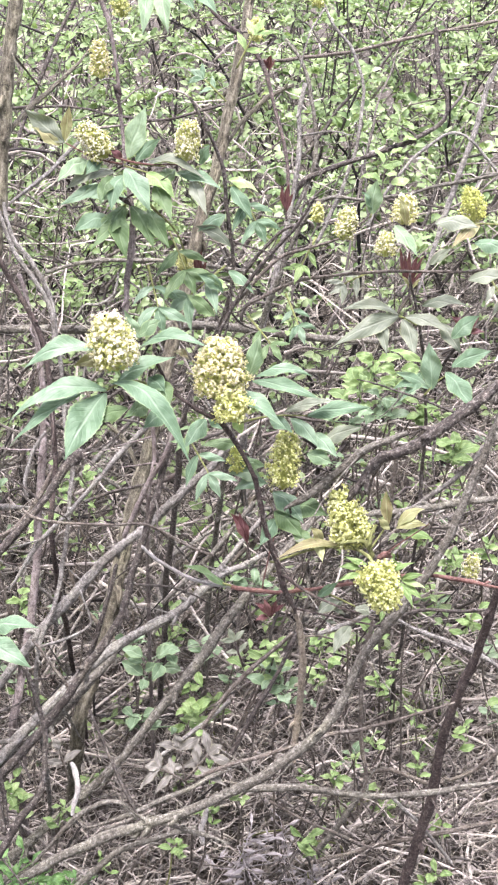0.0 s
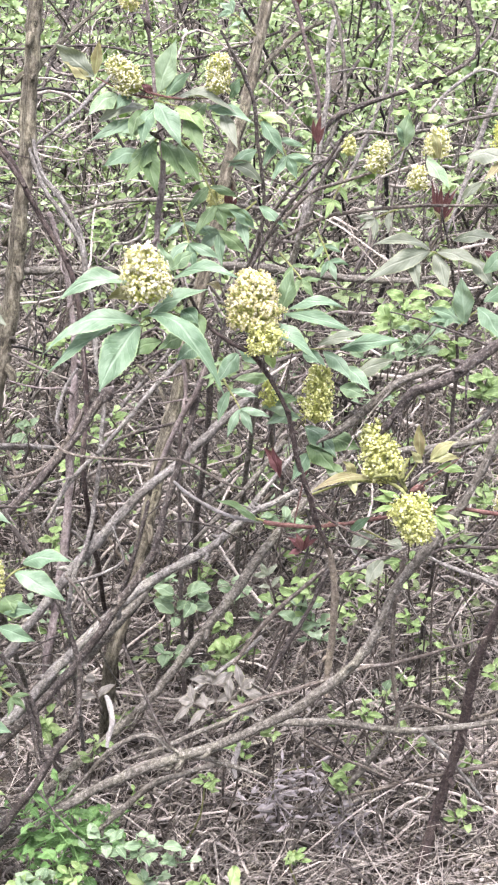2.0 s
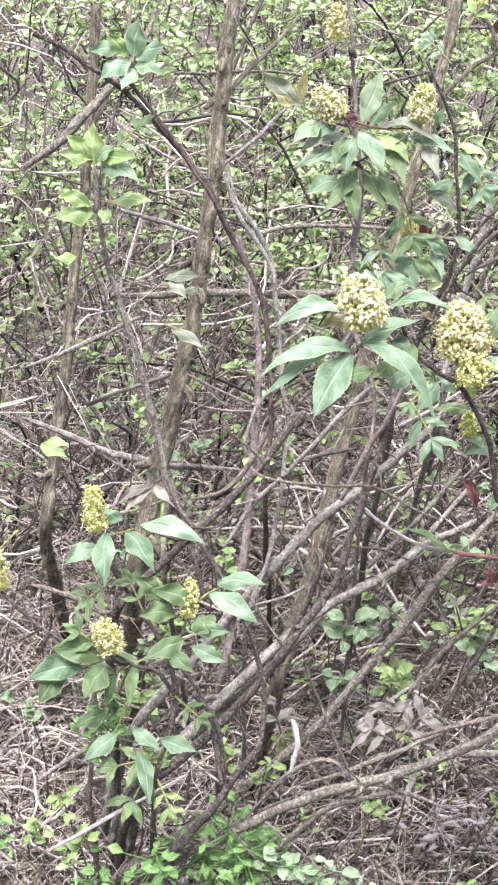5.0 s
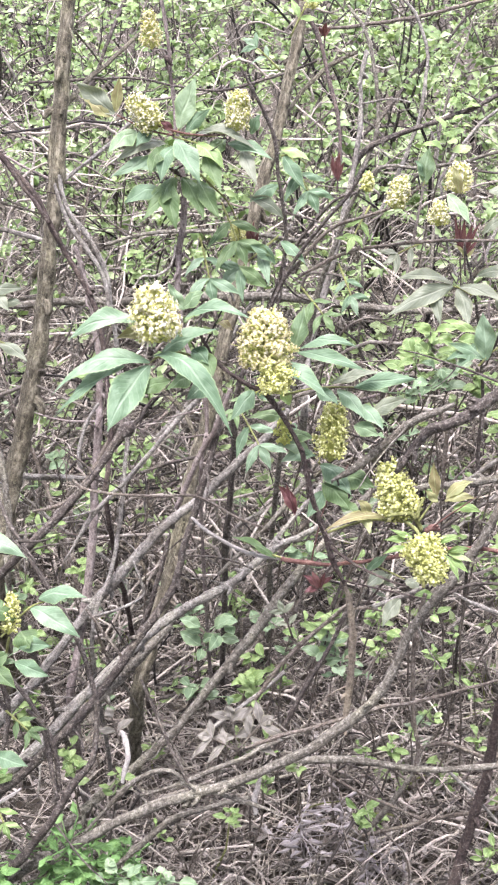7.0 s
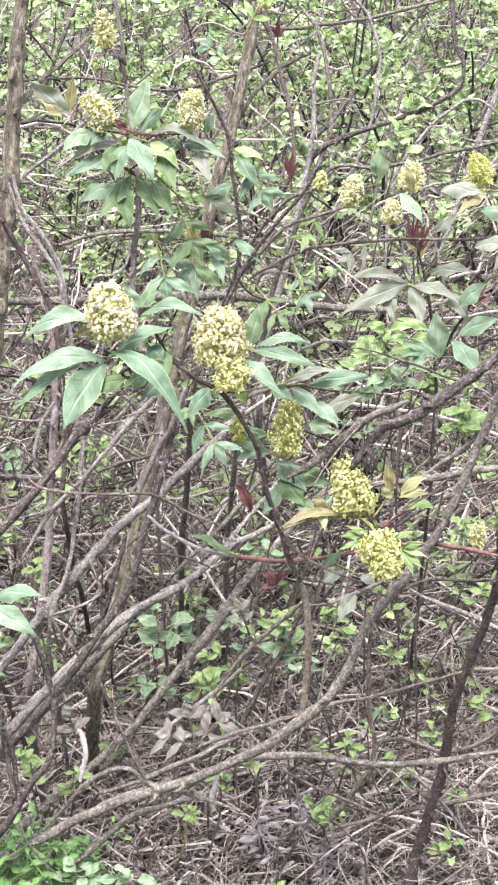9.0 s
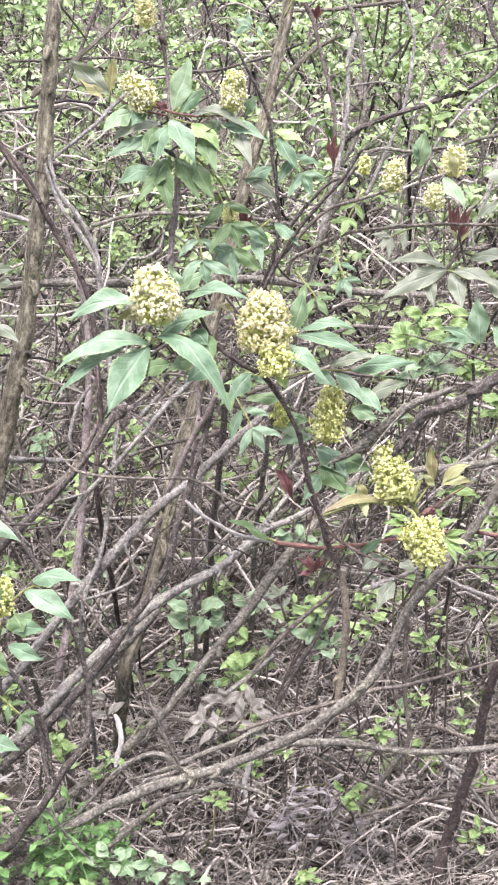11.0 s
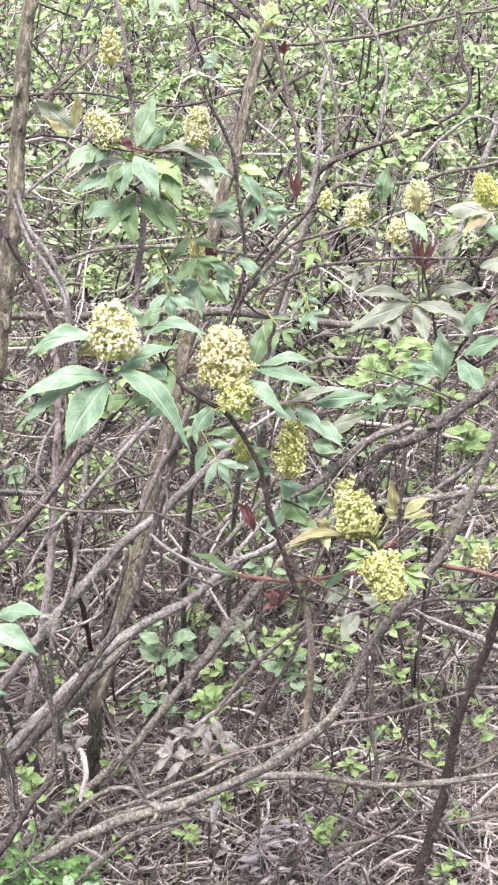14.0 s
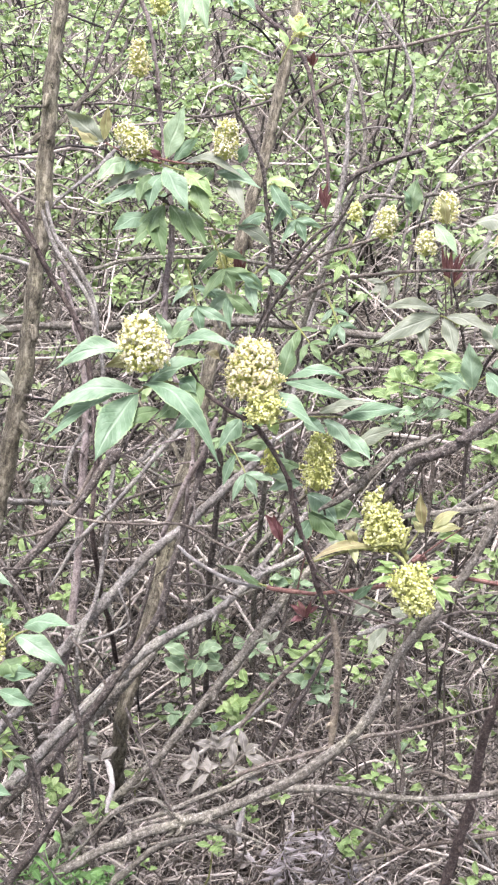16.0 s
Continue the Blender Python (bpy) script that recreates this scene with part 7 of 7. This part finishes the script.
flower_cluster(elder5, (-0.540, 1.331, 0.548), (-0.545, 1.348, 0.598), 0.032, IVORY, 0.6, 25, 120, label="cream flower head")
branch(elder5, "stem", "dark", [(-0.540, 1.331, 0.548, 0.0018), (-0.507, 1.317, 0.520, 0.0021), (-0.454, 1.304, 0.492, 0.0024), (-0.383, 1.297, 0.476, 0.0027)])

# weeds among the stems: place of the tip, spread, tone, leaves
weed((-0.137, 1.579, 0.354), 0.057, "bluish", 10, 1, "blue-green weed with several rounded leaves")
weed((-0.147, 1.522, 0.303), 0.045, "bluish", 7, 2, "blue-green weed with several rounded leaves")
weed((-0.076, 1.522, 0.303), 0.037, "fresh", 7, 3, "small fresh green weed sprig with rounded leaves")
weed((-0.023, 1.548, 0.357), 0.030, "bluish", 5, 4, "blue-green weed with several rounded leaves")
weed((-0.170, 1.227, 0.251), 0.036, "bluish", 6, 5, "blue-green weed with several rounded leaves")
weed((-0.125, 1.225, 0.240), 0.033, "bluish", 6, 6, "blue-green weed with several rounded leaves")
weed((-0.220, 1.725, 0.525), 0.023, "fresh", 5, 7, "small fresh green weed sprig with rounded leaves")
weed((-0.237, 1.816, 0.518), 0.033, "fresh", 6, 8, "small fresh green weed sprig with rounded leaves")
weed((0.248, 1.528, 0.704), 0.037, "fresh", 8, 9, "small fresh green weed sprig with rounded leaves")
weed((0.161, 1.697, 0.740), 0.051, "fresh", 10, 10, "small fresh green weed sprig with rounded leaves")
weed((0.171, 1.545, 0.350), 0.030, "fresh", 6, 11, "small fresh green weed sprig with rounded leaves")
weed((0.220, 1.527, 0.313), 0.027, "fresh", 5, 12, "small fresh green weed sprig with rounded leaves")
weed((0.242, 1.432, 0.118), 0.037, "fresh", 7, 13, "small fresh green weed sprig with rounded leaves")
weed((0.286, 1.554, 0.446), 0.037, "fresh", 7, 14, "small fresh green weed sprig with rounded leaves")
weed((0.264, 1.588, 0.515), 0.040, "fresh", 8, 15, "small fresh green weed sprig with rounded leaves")
weed((0.035, 1.494, 0.439), 0.036, "fresh", 7, 16, "small fresh green weed sprig with rounded leaves")
weed((0.051, 1.507, 0.350), 0.037, "bluish", 6, 17, "blue-green weed with several rounded leaves")
weed((0.164, 1.511, 0.280), 0.026, "fresh", 5, 18, "small fresh green weed sprig with rounded leaves")
weed((0.228, 1.523, 0.227), 0.027, "fresh", 5, 19, "small fresh green weed sprig with rounded leaves")
weed((0.093, 1.516, 0.096), 0.039, "fresh", 6, 20, "small fresh green weed sprig with rounded leaves")
weed((0.265, 1.526, 0.117), 0.028, "fresh", 5, 21, "small fresh green weed sprig with rounded leaves")
weed((0.141, 1.499, 0.256), 0.018, "fresh", 4, 22, "small fresh green weed sprig with rounded leaves")
weed((0.080, 1.528, 0.199), 0.028, "fresh", 5, 23, "small fresh green weed sprig with rounded leaves")
weed((0.313, 1.624, 0.511), 0.030, "fresh", 6, 24, "small fresh green weed sprig with rounded leaves")
weed((0.194, 1.555, 0.370), 0.019, "fresh", 4, 25, "small fresh green weed sprig with rounded leaves")
weed((-0.285, 1.369, 0.299), 0.032, "fresh", 6, 26, "small fresh green weed sprig with rounded leaves")
weed((-0.254, 1.263, 0.236), 0.060, "herb", 30, 27, "dark green herb with many small leaves")
weed((-0.098, 1.448, 0.152), 0.021, "fresh", 4, 28, "small fresh green weed sprig with rounded leaves")
weed((-0.186, 1.375, 0.195), 0.026, "fresh", 5, 29, "small fresh green weed sprig with rounded leaves")
weed((-0.161, 1.223, 0.172), 0.060, "fresh", 8, 30, "small fresh green weed sprig with rounded leaves")
weed((-0.307, 1.212, 0.185), 0.027, "fresh", 6, 31, "small fresh green weed sprig with rounded leaves")
weed((-0.080, 1.234, 0.158), 0.055, "fresh", 6, 32, "small fresh green weed sprig with rounded leaves")
weed((-0.271, 1.253, 0.191), 0.061, "herb", 30, 33, "dark green herb with many small leaves")
weed((-0.230, 1.340, 0.174), 0.057, "herb", 26, 34, "dark green herb with many small leaves")
weed((-0.316, 1.308, 0.220), 0.042, "herb", 24, 36, "dark green herb with many small leaves")
weed((-0.445, 1.244, 0.268), 0.033, "fresh", 7, 37, "small fresh green weed sprig with rounded leaves")
weed((-0.461, 1.221, 0.262), 0.030, "fresh", 6, 38, "small fresh green weed sprig with rounded leaves")
weed((-0.394, 1.205, 0.227), 0.046, "herb", 24, 39, "dark green herb with many small leaves")
weed((-0.158, 1.217, 0.260), 0.039, "bluish", 7, 40, "blue-green weed with several rounded leaves")
weed((-0.303, 1.215, 0.207), 0.040, "fresh", 7, 41, "small fresh green weed sprig with rounded leaves")
weed((-0.249, 1.926, 0.753), 0.024, "fresh", 5, 43, "small fresh green weed sprig with rounded leaves")
weed((-0.349, 1.720, 0.548), 0.031, "bluish", 6, 44, "blue-green weed with several rounded leaves")
weed((-0.509, 1.777, 0.664), 0.028, "fresh", 5, 45, "small fresh green weed sprig with rounded leaves")
weed((-0.297, 1.778, 0.656), 0.039, "fresh", 7, 46, "small fresh green weed sprig with rounded leaves")
weed((-0.425, 1.668, 0.636), 0.030, "fresh", 6, 47, "small fresh green weed sprig with rounded leaves")
weed((-0.332, 1.601, 0.504), 0.030, "fresh", 6, 48, "small fresh green weed sprig with rounded leaves")
weed((-0.408, 1.773, 0.834), 0.022, "fresh", 4, 49, "small fresh green weed sprig with rounded leaves")
weed((-0.248, 1.278, 0.224), 0.041, "herb", 28, 50, "dark green herb with many small leaves")
weed((-0.302, 1.275, 0.219), 0.041, "herb", 28, 51, "dark green herb with many small leaves")
weed((-0.220, 1.324, 0.200), 0.035, "herb", 24, 52, "dark green herb with many small leaves")
weed((-0.008, 1.470, 0.118), 0.061, "ash", 30, 53, "bleached dead herb with curled grey leaves")
weed((0.079, 1.458, 0.094), 0.061, "ash", 30, 54, "bleached dead herb with curled grey leaves")
weed((0.046, 1.510, 0.122), 0.047, "ash", 24, 55, "bleached dead herb with curled grey leaves")
weed((-0.188, 1.830, 0.935), 0.037, "bluish", 7, 56, "blue-green weed with several rounded leaves")
weed((-0.254, 1.936, 0.764), 0.041, "fresh", 7, 57, "small fresh green weed sprig with rounded leaves")
weed((-0.046, 1.807, 0.809), 0.030, "fresh", 6, 58, "small fresh green weed sprig with rounded leaves")
weed((0.195, 1.933, 0.950), 0.047, "fresh", 7, 59, "small fresh green weed sprig with rounded leaves")
weed((0.056, 1.675, 0.811), 0.026, "fresh", 5, 60, "small fresh green weed sprig with rounded leaves")
weed((0.215, 2.038, 0.973), 0.038, "fresh", 6, 61, "small fresh green weed sprig with rounded leaves")
weed((-0.425, 1.293, 0.397), 0.053, "herb", 22, 62, "dark green herb with many small leaves")
weed((-0.415, 1.322, 0.415), 0.047, "herb", 18, 63, "dark green herb with many small leaves")
weed((-0.368, 1.319, 0.335), 0.031, "fresh", 7, 64, "small fresh green weed sprig with rounded leaves")
weed((-0.469, 1.251, 0.320), 0.029, "fresh", 7, 65, "small fresh green weed sprig with rounded leaves")
weed((-0.356, 1.226, 0.266), 0.053, "herb", 24, 66, "dark green herb with many small leaves")
weed((-0.272, 1.255, 0.281), 0.053, "herb", 24, 67, "dark green herb with many small leaves")
weed((-0.218, 1.239, 0.249), 0.040, "bluish", 7, 68, "blue-green weed with several rounded leaves")
weed((-0.283, 1.210, 0.214), 0.040, "bluish", 8, 69, "blue-green weed with several rounded leaves")
weed((-0.250, 1.221, 0.217), 0.037, "fresh", 8, 70, "small fresh green weed sprig with rounded leaves")
weed((-0.428, 1.208, 0.236), 0.053, "herb", 22, 71, "dark green herb with many small leaves")
weed((-0.150, 1.231, 0.195), 0.034, "bluish", 7, 72, "blue-green weed with several rounded leaves")
weed((-0.235, 1.384, 0.269), 0.029, "fresh", 6, 73, "small fresh green weed sprig with rounded leaves")
weed((-0.296, 1.399, 0.300), 0.029, "fresh", 6, 74, "small fresh green weed sprig with rounded leaves")
weed((-0.095, 1.243, 0.179), 0.030, "fresh", 6, 76, "small fresh green weed sprig with rounded leaves")
weed((0.018, 1.325, 0.145), 0.031, "fresh", 7, 77, "small fresh green weed sprig with rounded leaves")
weed((0.073, 1.410, 0.195), 0.037, "fresh", 7, 78, "small fresh green weed sprig with rounded leaves")
weed((-0.090, 1.379, 0.216), 0.026, "fresh", 6, 79, "small fresh green weed sprig with rounded leaves")
weed((-0.051, 1.413, 0.243), 0.026, "fresh", 6, 80, "small fresh green weed sprig with rounded leaves")
weed((0.140, 1.627, 0.746), 0.045, "fresh", 9, 81, "small fresh green weed sprig with rounded leaves")
weed((0.170, 1.600, 0.728), 0.049, "bluish", 10, 82, "blue-green weed with several rounded leaves")
weed((0.195, 1.666, 0.741), 0.043, "fresh", 8, 83, "small fresh green weed sprig with rounded leaves")
weed((0.130, 1.621, 0.699), 0.040, "bluish", 8, 84, "blue-green weed with several rounded leaves")
weed((0.213, 1.614, 0.714), 0.042, "fresh", 8, 85, "small fresh green weed sprig with rounded leaves")
weed((0.250, 1.578, 0.681), 0.042, "fresh", 8, 86, "small fresh green weed sprig with rounded leaves")
weed((0.107, 1.612, 0.647), 0.036, "bluish", 7, 87, "blue-green weed with several rounded leaves")
weed((-0.072, 1.486, 0.348), 0.038, "fresh", 8, 91, "small fresh green weed sprig with rounded leaves")
weed((0.015, 1.505, 0.415), 0.043, "fresh", 9, 93, "small fresh green weed sprig with rounded leaves")
weed((0.040, 1.493, 0.389), 0.048, "bluish", 10, 94, "blue-green weed with several rounded leaves")
weed((0.094, 1.504, 0.442), 0.031, "fresh", 7, 98, "small fresh green weed sprig with rounded leaves")
weed((0.008, 1.534, 0.507), 0.036, "bluish", 8, 99, "blue-green weed with several rounded leaves")
weed((-0.052, 1.490, 0.244), 0.030, "fresh", 6, 101, "small fresh green weed sprig with rounded leaves")
weed((-0.015, 1.477, 0.217), 0.027, "fresh", 6, 102, "small fresh green weed sprig with rounded leaves")
weed((0.112, 1.492, 0.235), 0.030, "fresh", 7, 103, "small fresh green weed sprig with rounded leaves")
weed((-0.284, 1.664, 0.522), 0.038, "fresh", 8, 104, "small fresh green weed sprig with rounded leaves")
weed((-0.266, 1.716, 0.546), 0.034, "fresh", 7, 105, "small fresh green weed sprig with rounded leaves")
weed((-0.300, 1.589, 0.452), 0.037, "fresh", 8, 106, "small fresh green weed sprig with rounded leaves")
weed((-0.273, 2.181, 1.071), 0.034, "fresh", 5, 107, "small fresh green weed sprig with rounded leaves")
weed((-0.590, 1.330, 0.200), 0.055, "herb", 22, 110, "dark green herb with many small leaves")
weed((-0.640, 1.420, 0.230), 0.050, "herb", 22, 111, "dark green herb with many small leaves")
weed((-0.570, 1.500, 0.260), 0.045, "bluish", 8, 112, "blue-green weed with several rounded leaves")
weed((-0.660, 1.540, 0.300), 0.045, "fresh", 7, 113, "small fresh green weed sprig with rounded leaves")
weed((-0.540, 1.400, 0.140), 0.045, "fresh", 7, 114, "small fresh green weed sprig with rounded leaves")

# ---- seedlings scattered through the twigs ----
r0 = random.Random(77)
for k in range(150):
    y = r0.uniform(1.62, 2.7)
    weed((r0.uniform(-0.9, 0.72) * (0.12 + 0.24 * y), y, r0.uniform(0.04, 0.34)), r0.uniform(0.03, 0.052), r0.choice(("fresh", "fresh", "bluish")), r0.randrange(4, 7), 300 + k, "small green seedling growing up through dead twigs")
